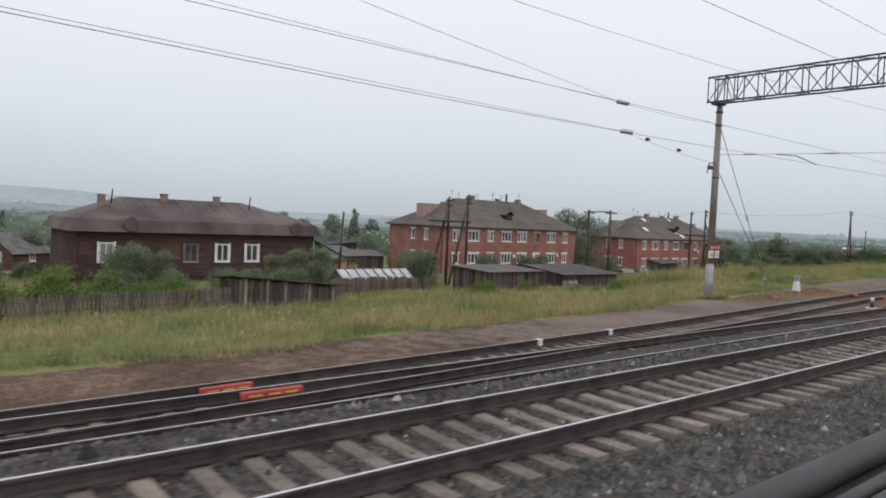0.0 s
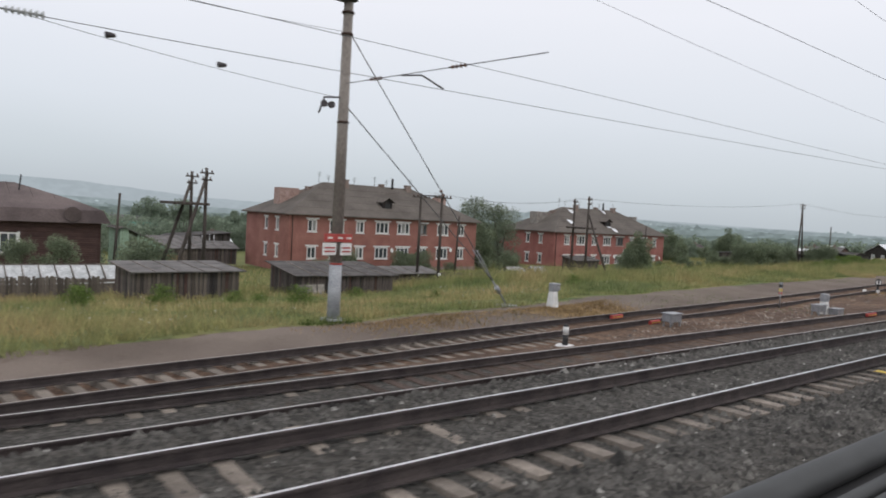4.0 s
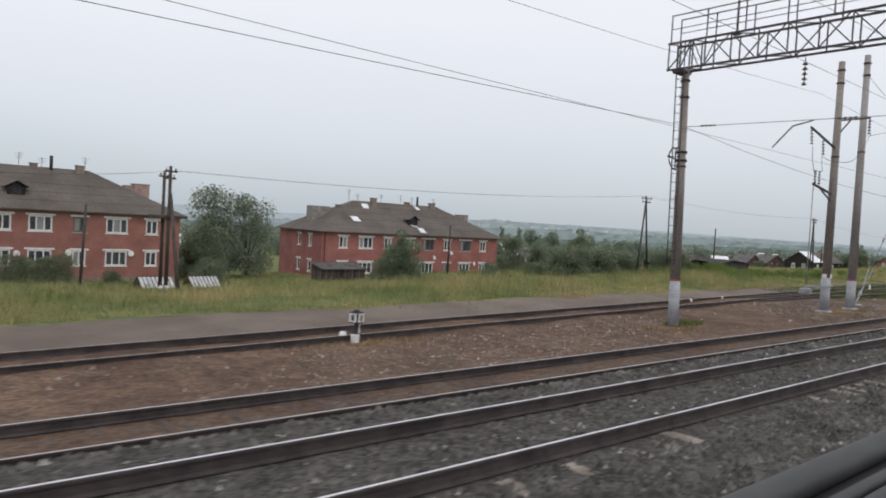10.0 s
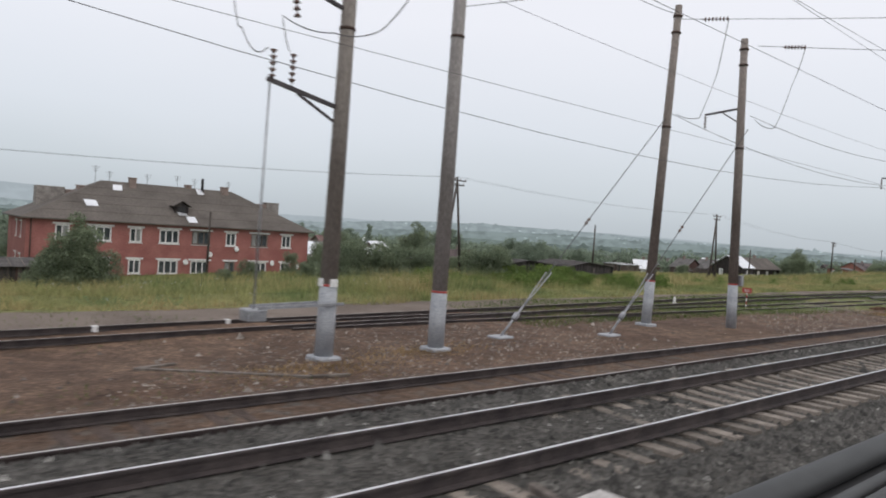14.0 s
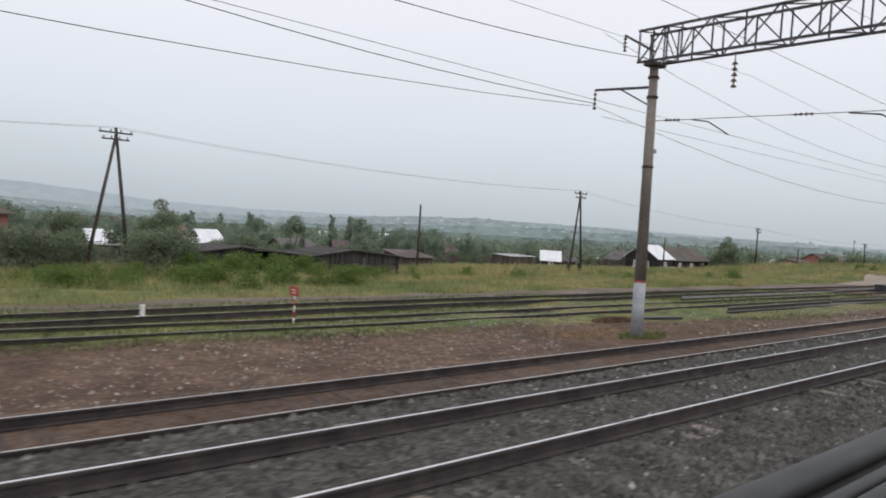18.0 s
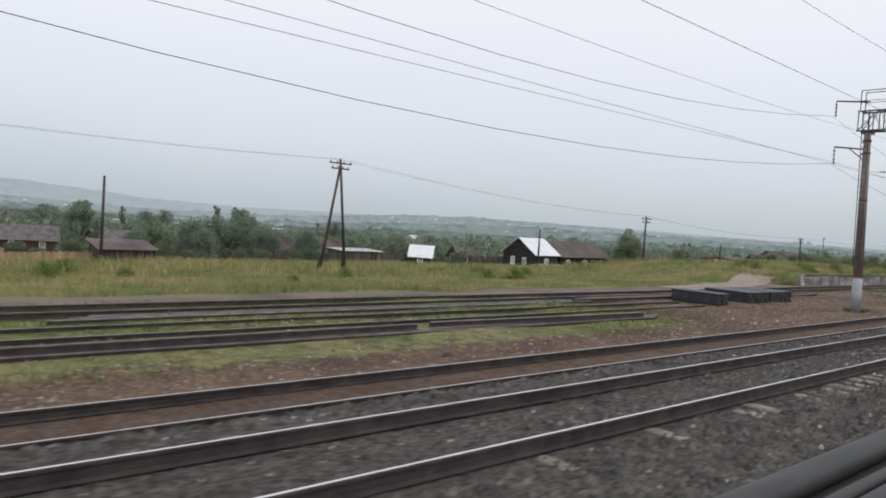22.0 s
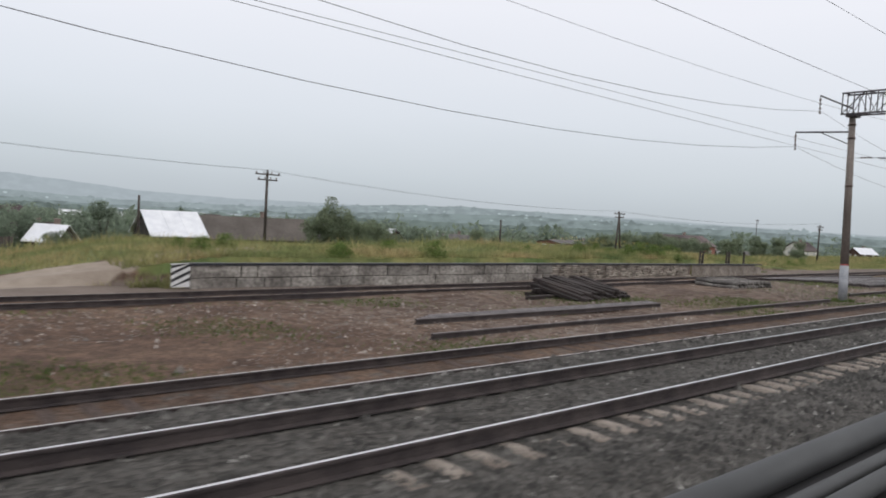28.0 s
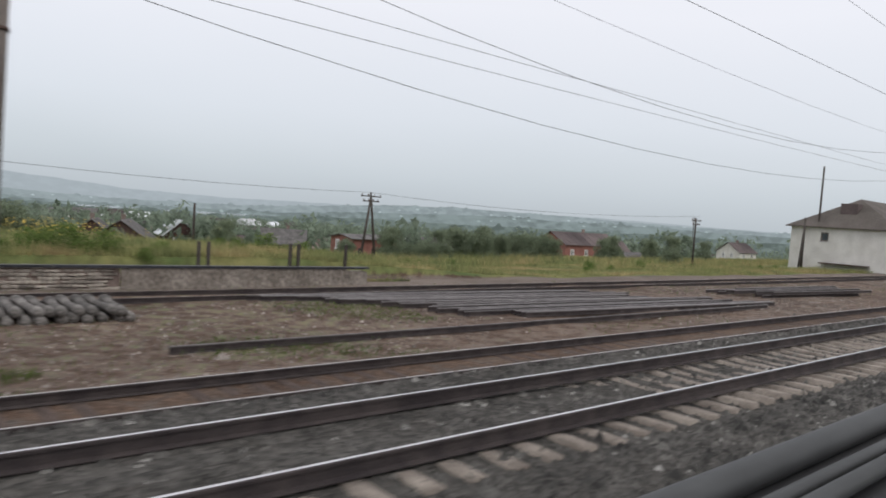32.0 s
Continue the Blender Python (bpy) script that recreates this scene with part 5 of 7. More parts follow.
# ---- small houses ----
def small_house(x, y, ang, L, W, hw, hr, wall, roof, label, wins=2, z=None, logs=False, chim=True):
    """A gabled house; the ridge runs along its length."""
    zg = gz(x, y) - 0.2 if z is None else z
    t = thing("house", pose(x, y, zg, 0, 0, ang), label, "house", "village houses")
    bm = bmesh.new()
    box(bm, 0, L, 0, 0.2, 0, hw)
    part("front_wall", bm, M[wall], t)
    part("back_wall", bx(0, L, W - 0.2, W, 0, hw), M[wall], t)
    for u in (0, L - 0.2):
        bm = bmesh.new()
        prof = ((0.2, 0), (W - 0.2, 0), (W - 0.2, hw), (W / 2, hw + hr - 0.1), (0.2, hw))
        a = [bm.verts.new((u, p, q)) for p, q in prof]
        b = [bm.verts.new((u + 0.2, p, q)) for p, q in prof]
        bm.faces.new(a[::-1])
        bm.faces.new(b)
        for i in range(5):
            bm.faces.new((a[i], a[(i + 1) % 5], b[(i + 1) % 5], b[i]))
        part("gable_wall", bm, M[wall], t)
    sl = math.degrees(math.atan2(hr, W / 2))
    run = math.hypot(hr, W / 2) + 0.4
    for s in (0, 1):
        r = part("roof", bx(-0.35, L + 0.35, -run if s == 0 else 0, 0 if s == 0 else run, 0, 0.08, m=pose(0, W / 2, hw + hr, sl if s == 0 else -sl)), M[roof], t)
        for i in range(1, max(2, int(L / 1.6)) if roof != "slate" else 0):
            u = L * i / max(2, int(L / 1.6))
            part("seam", bx(u - 0.02, u + 0.02, -run if s == 0 else 0, 0 if s == 0 else run, 0.083, 0.12, m=pose(0, W / 2, hw + hr, sl if s == 0 else -sl)), M[roof], r)
    for i in range(wins):
        u = L * (i + 0.5) / wins - 0.45
        window(t, u, -0.01, 0.9, 0.9, 1.15, 2, 0.06, True, Matrix(), head=False)
    turn = pose(0, 0, 0, 0, 0, -90)
    for i in range(2):
        window(t, -W * (0.32 + 0.36 * i) - 0.4, -0.01, 0.9, 0.8, 1.15, 2, 0.06, True, turn, head=False)
    if chim:
        chimney(t, L * 0.6, W / 2 + 0.4, hw + hr - 0.4, 0.5, 0.5, 1.0, M["chim"])
    return t


# the dark timber house with a bright zinc roof and its long brown-roofed wing
small_house(234.65, 68.5, 0, 5.0, 6.6, 2.7, 2.2, "wood_black", "zinc", "dark timber house with a bright zinc roof", 1, z=-4.2, chim=False)
small_house(240.42, 68.7, 0, 12.0, 6.4, 2.6, 2.1, "wood_black", "slate", "long dark log house with a brown roof and white windows", 3, z=-4.3)
shed(235.2, 66.3, 0, 4.6, 2.0, 0.9, 1.3, "low lean-to with a pale roof against the house", M["wood_dark"], "film", z=-4.1)
small_house(227.2, 89.0, -45, 3.5, 4.0, 1.9, 1.7, "wood_dark", "zinc", "small shed house with a zinc roof and a stove pipe", 1, z=-5.4)
barn(43.4, 80, 5.4, 5.0, (-1.0, 0.06, -0.85, -3.3), "mint green garden house with a roof falling to one side", (0.9, 1.8), None, "green_wall", "felt", -5.3)
barn(46.2, 76.5, 2.6, 2.0, (-3.5, 0.4, -3.3, -3.7), "small orange-brown shed in front of the mint house", (1.0, 1.05), None, "wood_new", "wood_dark", -5.2)
shed(48.4, 82, 8, 4.4, 3.5, 1.9, 2.3, "low grey garden shed with a patched felt roof", M["wood_old"], "felt", z=-4.9)
shed(53.6, 85, -6, 4.8, 3.5, 2.0, 2.6, "low grey garden shed with a patched felt roof", M["wood_dark"], "felt", z=-5.1)
shed(50.2, 90, 3, 6.5, 3.5, 2.6, 3.2, "long grey garden shed with a patched felt roof", M["wood_old"], "felt", z=-5.4)
barn(51.2, 101.0, 12.8, 6.0, (-4.4, 0.42, -2.75, -2.1), "old dark barn with a sagging lopsided roof", (4.4, 5.5))
small_house(65.2, 172, 14, 15.5, 9, 3.4, 2.6, "wood_old", "roof_green", "long building with a teal green sheet roof", 2, z=-9.6, chim=False)
small_house(46.0, 171, 10, 17.0, 7, 3.2, 1.5, "plaster", "film", "long whitewashed building with a pale flat-pitched roof", 3, z=-9.3, chim=False)
small_house(12.2, 92, 38, 5.5, 6.0, 2.0, 2.2, "wood_patch", "felt", "small brown house with a grey sheet roof", 1, z=-5.6, chim=False)
small_house(165.6, 100, 16, 3.6, 5.0, 2.2, 2.0, "wood_old", "zinc", "small grey board house with a bright zinc roof", 1, z=-5.2, chim=False)
small_house(161.8, 98, 8, 3.4, 4.0, 1.9, 1.2, "wood_dark", "zinc", "low board shed with a zinc roof", 0, z=-5.2, chim=False)
small_house(288.7, 100, 84, 6.0, 4.7, 2.4, 2.05, "wood_brown", "zinc", "brown timber house with its gable to the line, pale roof", 1, z=-5.75, chim=False)
small_house(150.2, 100, 4, 3.4, 5.0, 2.0, 1.7, "wood_dark", "zinc", "low dark house with a bright zinc roof", 1, z=-5.30, chim=False)
small_house(154.1, 101, 2, 4.7, 5.0, 2.0, 1.2, "wood_old", "film", "long low building with a pale sheet roof", 2, z=-5.00, chim=False)
small_house(168.9, 125, 6, 3.3, 5.0, 2.4, 1.8, "wood_old", "red_tile", "house with a dull red roof among the gardens", 1, z=-5.40, chim=False)
shed(140.4, 62, 3, 3.2, 3.0, 1.9, 1.6, "low shed with a pale roof edge behind the bushes", M["wood_dark"], "film", z=-2.95)
VILLAGE = (
    (2, 108, 15, "wood_brown", "zinc"), (-8, 96, -20, "wood_old", "felt"), (12, 125, 30, "wood_brown", "roof_rust"), (38, 118, -12, "plaster", "felt"),
    (70, 128, 14, "wood_brown", "zinc"), (96, 112, 5, "wood_old", "roof_rust"), (140, 120, -25, "brick", "roof_rust"), (152, 104, 16, "wood_old", "felt"), 
    (176, 134, -8, "wood_brown", "felt"), (188, 118, 12, "wood_old", "felt"), (205, 128, -16, "wood_brown", "roof_rust"), (214, 112, 10, "plaster", "roof_rust"), (232, 122, 22, "wood_old", "roof_rust"),
    (262, 116, -14, "wood_brown", "felt"), (280, 95, 65, "wood_brown", "felt"), (290, 128, 35, "plaster", "roof_rust"), (300, 104, -30, "wood_dark", "felt"), (318, 118, 12, "plaster", "chim"),
    (334, 104, -20, "wood_brown", "felt"), (277.5, 101, 70, "wood_brown", "felt"), (300.0, 126, 40, "wood_brown", "zinc"), (372, 92, -15, "wood_brown", "roof_rust"), (392, 100, 12, "brick", "roof_rust"), (418, 84, -10, "plaster", "roof_rust"),
    (440, 110, 18, "wood_old", "felt"), (478, 90, -22, "wood_brown", "zinc"), (530, 120, 14, "wood_old", "roof_rust"), (600, 140, -18, "plaster", "zinc"), (250, 165, 20, "wood_old", "felt"),
    (285, 180, -10, "plaster", "zinc"), (330, 170, 28, "wood_brown", "roof_rust"), (200, 175, 5, "plaster", "roof_rust"), (120, 170, -15, "wood_old", "zinc"), (380, 185, 12, "wood_old", "zinc"))
for hx, hy, ha, hwall, hroof in VILLAGE:
    word = {"zinc": "bright zinc", "felt": "grey felt", "roof_rust": "brown iron", "green_wall": "green sheet", "film": "pale sheet", "chim": "reddish tile"}[hroof]
    wall_word = {"wood_brown": "dark log", "wood_old": "grey board", "plaster": "whitewashed", "brick": "red brick", "wood_dark": "dark board"}[hwall]
    small_house(hx, hy, ha, random.uniform(6, 9), random.uniform(5, 7), random.uniform(2.0, 2.6), random.uniform(1.7, 2.6), hwall, hroof, f"{wall_word} village house with a {word} roof among trees", 2)


small_house(292.2, 95, 10, 2.8, 3.4, 1.6, 1.3, "wood_new", "roof_rust", "small shed of fresh pale boards in the gardens", 1, chim=False)
small_house(296.0, 70, 0, 6.5, 5, 2.3, 0.4, "brick", "felt", "low red brick store with a flat roof", 0, chim=False)
small_house(352.8, 85, -4, 15.5, 8, 3.0, 2.2, "brick", "roof_rust", "long red brick house with a rusty brown roof", 4)
shed(209.0, 80, 0, 6.2, 4.0, 1.95, 2.1, "low shed with a pale flat roof by the gardens", M["wood_old"], "film")
small_house(346, 66, 4, 13.0, 7.0, 0.6, 1.5, "wood_old", "felt", "low grey tin-roofed store behind the hedge", 0, z=-4.4, chim=False)


# ---- the white building by the line ----
def white_building():
    X, Y0, Y1, zg, ze, L = 338.0, 26.2, 37.5, -1.75, 3.65, 30.0
    W, H = Y1 - Y0, ze - zg
    t = thing("station_building", pose(X, Y0, zg), "white plastered railway building with a brown hipped roof", "house")
    part("front_wall", bx(0, L, 0, 0.4, 0, H), M["plaster"], t)
    bm = bmesh.new()
    ys, zs = (0.4, 4.6, 5.9, 7.0, 7.9, W), (0, 1.2, 3.1, 3.7, 4.75, H)
    for i in range(5):
        for j in range(5):
            if i == 3 and j == 3:
                continue
            box(bm, 0, 0.4, ys[i], ys[i + 1], zs[j], zs[j + 1])
    part("end_wall", bm, M["plaster"], t)
    part("back_wall", bx(0.4, L, W - 0.4, W, 0, H), M["plaster"], t)
    part("end_wall", bx(L - 0.4, L, 0.4, W - 0.4, 0, H), M["plaster"], t)
    part("ceiling", bx(0.4, L - 0.4, 0.4, W - 0.4, H - 0.3, H - 0.1), M["plaster"], t)
    window(t, -7.9, 0.15, 3.7, 0.9, 1.05, 1, 0.05, False, pose(0, 0, 0, 0, 0, -90), head=False)
    part("roof", hip_roof(L, W, H, H + 3.6, 5.0, 0.5), M["slate"], t, "brown hipped roof")
    part("dormer", poly(bmesh.new(), [(2.0, 4.9), (3.6, 4.9), (3.6, 6.7), (2.0, 6.7)], H + 1.6, H + 2.9), M["roof_rust"], t)
    part("canopy", bx(-1.1, 0, 2.4, 7.5, 1.1, 1.22), M["steel_rust"], t, "low dark canopy")


white_building()


# ---- timber poles with wires ----
def cross_pole(x, y, top, label, strut=None, arms=1, insul=4, lean=0.0, spread=0.0, half=1.1, cap=False, out=-0.5):
    z = gz(x, y) - 0.2
    h = top - z
    t = thing("utility_pole", pose(x, y, z, 0, lean, 0), label, "utility pole", "utility poles")
    part("pole", tb((spread, 0, 0), (0, 0, h), 0.14, 0.1, n=10), M["asphalt_pole"], t, "", True)
    if strut is not None:
        part("strut", tb((strut, out, 0.1 - out * 0.08), (0.06, 0, h * 0.8 if out < -1 else h - 0.4), 0.13, 0.1, n=10), M["asphalt_pole"], t, "raking strut pole")
    if cap:
        part("foot_cap", tb((0, -0.16, 0.95), (0, -0.16, 1.2), 0.14, 0.12, n=10), M["white"], t, "white cap of the foot stub")
    if spread:
        for u, v in ((spread, 0.0), (strut, -0.5)):
            part("stub", tb((u, v + 0.22, 0), (u * 0.86, v * 0.86 + 0.2, 1.35), 0.2, 0.17, n=10), M["wood_black"], t, "short dark stub post bound to the foot")
    for k in range(arms):
        zz = h - 0.35 - 0.45 * k
        w = half - 0.2 * k * half
        a = part("crossarm", bx(-w, w, -0.14, -0.06, zz - 0.05, zz + 0.05), M["asphalt_pole"], t, "timber crossarm")
        for i in range(insul):
            u = -w + 0.12 + (2 * w - 0.24) * i / (insul - 1)
            part("insulator", tb((u, -0.1, zz + 0.05), (u, -0.1, zz + 0.22), 0.05, 0.04, n=8), M["insul"], a)
    return t


cross_pole(40.0, 47.9, 4.5, "timber pole with a raking strut and a board platform", -2.6, 2, 2, 0, half=0.45)
cross_pole(40.1, 45.4, 4.7, "timber pole with a raking strut and a board platform", -2.4, 2, 2, 0, half=0.45, cap=True)
tagged(part("transformer_platform", bx(38.0, 40.3, 45.1, 48.2, 2.2, 2.38, bevel=0.02), M["asphalt_pole"]), "dark board platform carried between two leaning poles", "platform")
cross_pole(39.3, 65.5, 2.8, "plain thin timber pole", None, 0, lean=3)
for px, py in ((59.7, 47.8), (59.9, 45.1)):
    cross_pole(px, py, 4.2, "timber pole of a line platform", None, 1, 5, 0, half=0.95, cap=True)
wire("platform_beam", [(59.7, 47.9, 4.0), (59.9, 45.0, 4.0)], "timber beam joining two poles", 0.06, 0, 1)
cross_pole(78.4, 65.0, 2.3, "plain leaning timber pole before the brick house", None, 0, lean=2)
cross_pole(79.45, 47.4, 4.85, "timber pole with a small board platform", None, 1, 2, 0, half=0.4, cap=True)
cross_pole(79.15, 45.3, 5.1, "timber pole with a raking strut and a small platform", -0.25, 2, 2, 0, half=0.4, cap=True, out=-3.3)
tagged(part("transformer_platform", bx(78.6, 80.3, 45.1, 47.7, 1.75, 1.95, bevel=0.02), M["asphalt_pole"]), "dark timber platform carried between two poles", "platform")
cross_pole(122.4, 68.4, 2.3, "plain timber pole before the brick house", None, 0, lean=0.5)
cross_pole(139.8, 51.0, 7.4, "tall A-shaped timber pole with two crossarms", -1.7, 2, 4, 0, spread=1.3)
cross_pole(190.0, 51.0, 7.05, "tall A-shaped timber pole with two crossarms", -1.7, 2, 4, 0, spread=1.1)
cross_pole(173.8, 60.0, 4.2, "plain timber pole in the field", None, 0)
cross_pole(238.7, 53.0, 4.85, "timber pole with two crossarms", None, 2, 4, 0)
cross_pole(232.5, 66.0, 2.2, "plain timber pole by the timber house", None, 0)
cross_pole(286.8, 53.0, 3.7, "A-shaped timber pole with two crossarms", -1.1, 2, 4, 0, spread=0.9)
cross_pole(331.4, 46.4, 3.75, "timber pole with two crossarms", None, 2, 4, 0)
cross_pole(273.6, 60.8, 1.7, "plain thin post in the grass", None, 0)
cross_pole(338.4, 34.6, 10.8, "tall timber pole beside the white building", None, 0, lean=0.6)
cross_pole(336.6, 35.4, 4.6, "short timber pole with a raking strut", -2.0, 0)
cross_pole(430, 104, 5.8, "distant timber pole with crossarms", None, 2, 4)
LINE = ((59.8, 46.5, 4.2), (80, 46.7, 4.8), (139.8, 51, 7.3), (190.0, 51, 6.95), (238.7, 53.0, 4.75), (286.8, 53, 3.6), (332, 46.7, 3.9))
for dx in (-0.5, 0.45):
    wire("line_wire", [(x, y + dx, z + 0.1) for x, y, z in LINE], "thin wire on timber poles", 0.008, 0.7)


# ---- trees and bushes ----
def leaf_cloud(name, lumps, n, size, seed, material):
    """Leaves as small bent quads, gathered in clumps round lump centres (x, y, z, radius)."""
    r = np.random.RandomState(seed)
    lum = np.array(lumps, float)
    wgt = lum[:, 3] ** 2
    k = r.choice(len(lum), n, p=wgt / wgt.sum())
    d = r.normal(size=(n, 3))
    d /= np.linalg.norm(d, axis=1)[:, None]
    rad = lum[k, 3] * (0.55 + 0.5 * r.rand(n) ** 0.5)
    c = lum[k, :3] + d * rad[:, None] * np.array((1, 1, 0.85))
    clump = r.randint(0, 60, n)
    c += (r.normal(size=(60, 3)) * 0.16)[clump] * lum[k, 3:4]
    u = r.normal(size=(n, 3))
    u /= np.linalg.norm(u, axis=1)[:, None]
    v = np.cross(u, r.normal(size=(n, 3)))
    v /= np.linalg.norm(v, axis=1)[:, None]
    s = size * (0.6 + 0.8 * r.rand(n))[:, None]
    leaf = np.stack([c - u * s, c + u * s + v * s * 0.45, c + u * s * 0.35 - v * s * 0.75], 1).reshape(-1, 3)
    return mesh_np(name, leaf, np.arange(3 * n).reshape(n, 3), material)


def tree(seed, h, w, n, size, leaf, label, trunk=0.2, bush=False, weed=False):
    r = random.Random(seed)
    kind = "weed_clump" if weed else "bush" if bush else "tree"
    t = thing(kind, pose(0, 0, 0), label, "weeds" if weed else kind)
    bm = bmesh.new()
    hb = h * trunk
    tube(bm, (0, 0, -0.3), (0.05, 0, hb), 0.045 * h * 0.5, 0.03 * h * 0.5, n=8)
    lumps = []
    for i in range(16):
        a = i * 2.4 + r.uniform(-0.4, 0.4)
        f = r.uniform(0.0, 0.9)
        zz = hb + (h - hb) * f
        rr = w / 2 * r.uniform(0.3, 0.78) * math.sin(math.pi * (0.3 + 0.62 * f))
        p = (math.cos(a) * rr, math.sin(a) * rr, zz)
        if i < 9:
            tube(bm, (0.03, 0, hb * r.uniform(0.5, 1)), p, 0.016 * h * 0.5, 0.006 * h * 0.5, n=5)
        lumps.append((*p, w * r.uniform(0.13, 0.24)))
    if w < 0.5 * h:
        lumps = [(r.uniform(-0.12, 0.12) * w, r.uniform(-0.12, 0.12) * w, hb + (h - hb) * i / 15, w * (0.42 - 0.021 * i) * r.uniform(0.75, 1.15)) for i in range(16)]
    lumps.append((r.uniform(-0.1, 0.1) * w, 0, h - w * 0.14, w * 0.14))
    for i in range(6):
        a = i * 1.1 + seed
        lumps.append((math.cos(a) * w * 0.3, math.sin(a) * w * 0.3, hb * 0.7 + w * 0.1, w * 0.18))
    part("trunk", bm, M["bark"], t)
    leaf_cloud("crown", lumps, n, size, seed, M[leaf]).parent = t
    return t


KINDS = [tree(11, 5.6, 5.6, 10500, 0.115, "leaf", "dense green deciduous tree with an uneven crown", 0.08),
         tree(12, 7.2, 5.2, 10500, 0.115, "leaf", "tall green tree with a loose crown", 0.1),
         tree(13, 2.5, 3.6, 7500, 0.075, "leaf", "round green garden bush with dense leaves", 0.08, True),
         tree(14, 3.2, 4.2, 8000, 0.08, "leaf", "green willow bush with dense foliage", 0.08, True),
         tree(15, 8.5, 5.8, 8500, 0.105, "leaf_pale", "tall pale birch-like tree with thin foliage", 0.16),
         tree(16, 6.5, 2.6, 6500, 0.10, "leaf", "slim dark tree with a pointed crown", 0.1),
         tree(17, 1.25, 1.9, 2200, 0.05, "leaf_bright", "low clump of bright yellow-green weeds", 0.05, True, True),
         tree(18, 5.6, 5.4, 7000, 0.13, "leaf_hazed", "distant tree with an uneven, haze-paled crown", 0.08),
         tree(19, 6.6, 4.4, 7000, 0.13, "leaf_hazed", "distant tree with a tall, haze-paled crown", 0.1),
         tree(20, 6.2, 2.4, 4500, 0.11, "leaf_hazed", "distant slim tree with a haze-paled crown", 0.1)]
used = [False] * len(KINDS)


def plant(k, x, y, s=1.0, sz=None, sink=0.1):
    m = pose(x, y, gz(x, y) - sink, 0, 0, random.uniform(0, 360)) @ Matrix.Diagonal((s, s, sz or s, 1))
    if used[k]:
        o = copy_thing(KINDS[k], m)
        return o
    used[k] = True
    KINDS[k].matrix_basis = m
    return KINDS[k]


PLANTS = (
    (3, 263.0, 70.5, 1.05), (3, 265.0, 71, 0.9), (0, 352, 62, 0.7), (0, 362, 62, 0.85), (6, 257.4, 29.6, 0.95), (6, 258.6, 29.3, 0.9), (6, 256.2, 29.9, 0.8),
    (0, 188, 92, 0.95), (0, 193, 90, 1.0), (0, 199, 93, 1.0), (0, 205, 95, 0.95),
    (6, 4, 38, 1.6), (6, 7, 40, 1.8), (6, 10, 41, 1.6), (6, 1, 37, 1.5), (6, -3, 37, 1.7), (6, 8, 44, 1.9), (6, 15, 45, 1.5), (6, 19, 46, 1.4),
    (1, 148.4, 68.3, 0.9), (0, 149.3, 69, 0.98), (0, 148, 110, 0.95), (3, 127.5, 52, 1.1), (3, 130, 53, 1.15), (3, 132.5, 51.5, 1.05), (3, 135, 53, 1.0), (3, 129, 55, 1.1), (3, 137.5, 52, 0.95), (3, 143.2, 48, 1.0), (3, 141.5, 49.5, 0.9), (0, 144, 112, 0.9), (0, 142, 76, 1.25), (1, 134, 88, 1.3), (0, 139, 92, 1.3), (0, 150, 86, 1.0),
    (0, 18.4, 66.5, 0.95), (0, 20.6, 65.5, 0.75), (3, 16.9, 65, 1.1), (0, 29.3, 60.5, 0.72), (0, 31.4, 60, 0.86), (0, 34.2, 60.5, 0.92), (2, 21, 52, 0.8), (2, 18.2, 56, 0.9), (2, 24.5, 55, 0.9), (2, 9, 50, 0.5), (2, 14, 55, 0.6), (2, 17.5, 54, 0.55), (2, 22.6, 53, 0.8), (2, 5, 46, 0.5), (2, 0, 44, 0.5), (2, 26, 53, 0.85), (2, 29, 56, 0.9), (3, 37.3, 48.5, 1.1),
    (2, 13, 46, 0.5), (3, 64.4, 68.5, 1.0), (2, 74.8, 71.0, 1.3), (2, 77.4, 71.0, 1.35), (2, 82.5, 71, 0.7), (5, 107, 170, 2.0), (0, 32.7, 91, 1.75), (0, 73.6, 140, 1.6), (1, 70.5, 142, 1.3), (2, 91, 68, 1.3), (2, 58, 62, 0.9),
    (1, 108.3, 60.0, 0.95), (1, 108.7, 60.4, 0.8), (3, 106.9, 60.3, 0.95), (3, 110.2, 60.6, 0.95), (4, 100, 80, 1.2), (4, 96.5, 82, 1.1), (1, 93.6, 78, 1.15), (0, 98, 92, 1.1),
    (0, 138, 78, 0.6), (0, 143, 82, 0.85), (1, 152, 80, 0.7), (0, 158, 78, 0.65), (0, 162, 84, 0.75), (2, 134, 62, 0.8), (2, 129, 60, 0.8), (2, 138, 58, 0.9), (2, 141.5, 60, 1.0), (3, 146, 62, 1.0), (2, 124, 62, 0.8),
    (2, 228, 78, 1.1), (2, 250, 69, 0.7), (0, 249.6, 64, 1.0), (1, 251.6, 64.5, 1.02), (0, 253.0, 64.8, 1.1), (0, 255.7, 66, 1.0), (0, 258.4, 68, 0.95), (3, 260.8, 70, 1.35),
    (0, 296, 62, 0.85), (0, 301, 60, 0.8), (0, 306, 61, 0.75), (0, 311, 60, 0.75), (0, 316, 62, 0.75), (0, 321, 60, 0.7), (0, 282, 74, 0.9), (0, 278, 66, 0.7), (2, 332, 50, 1.0), (0, 346, 62, 0.8), (1, 352, 66, 0.7))
rh = random.Random(9)
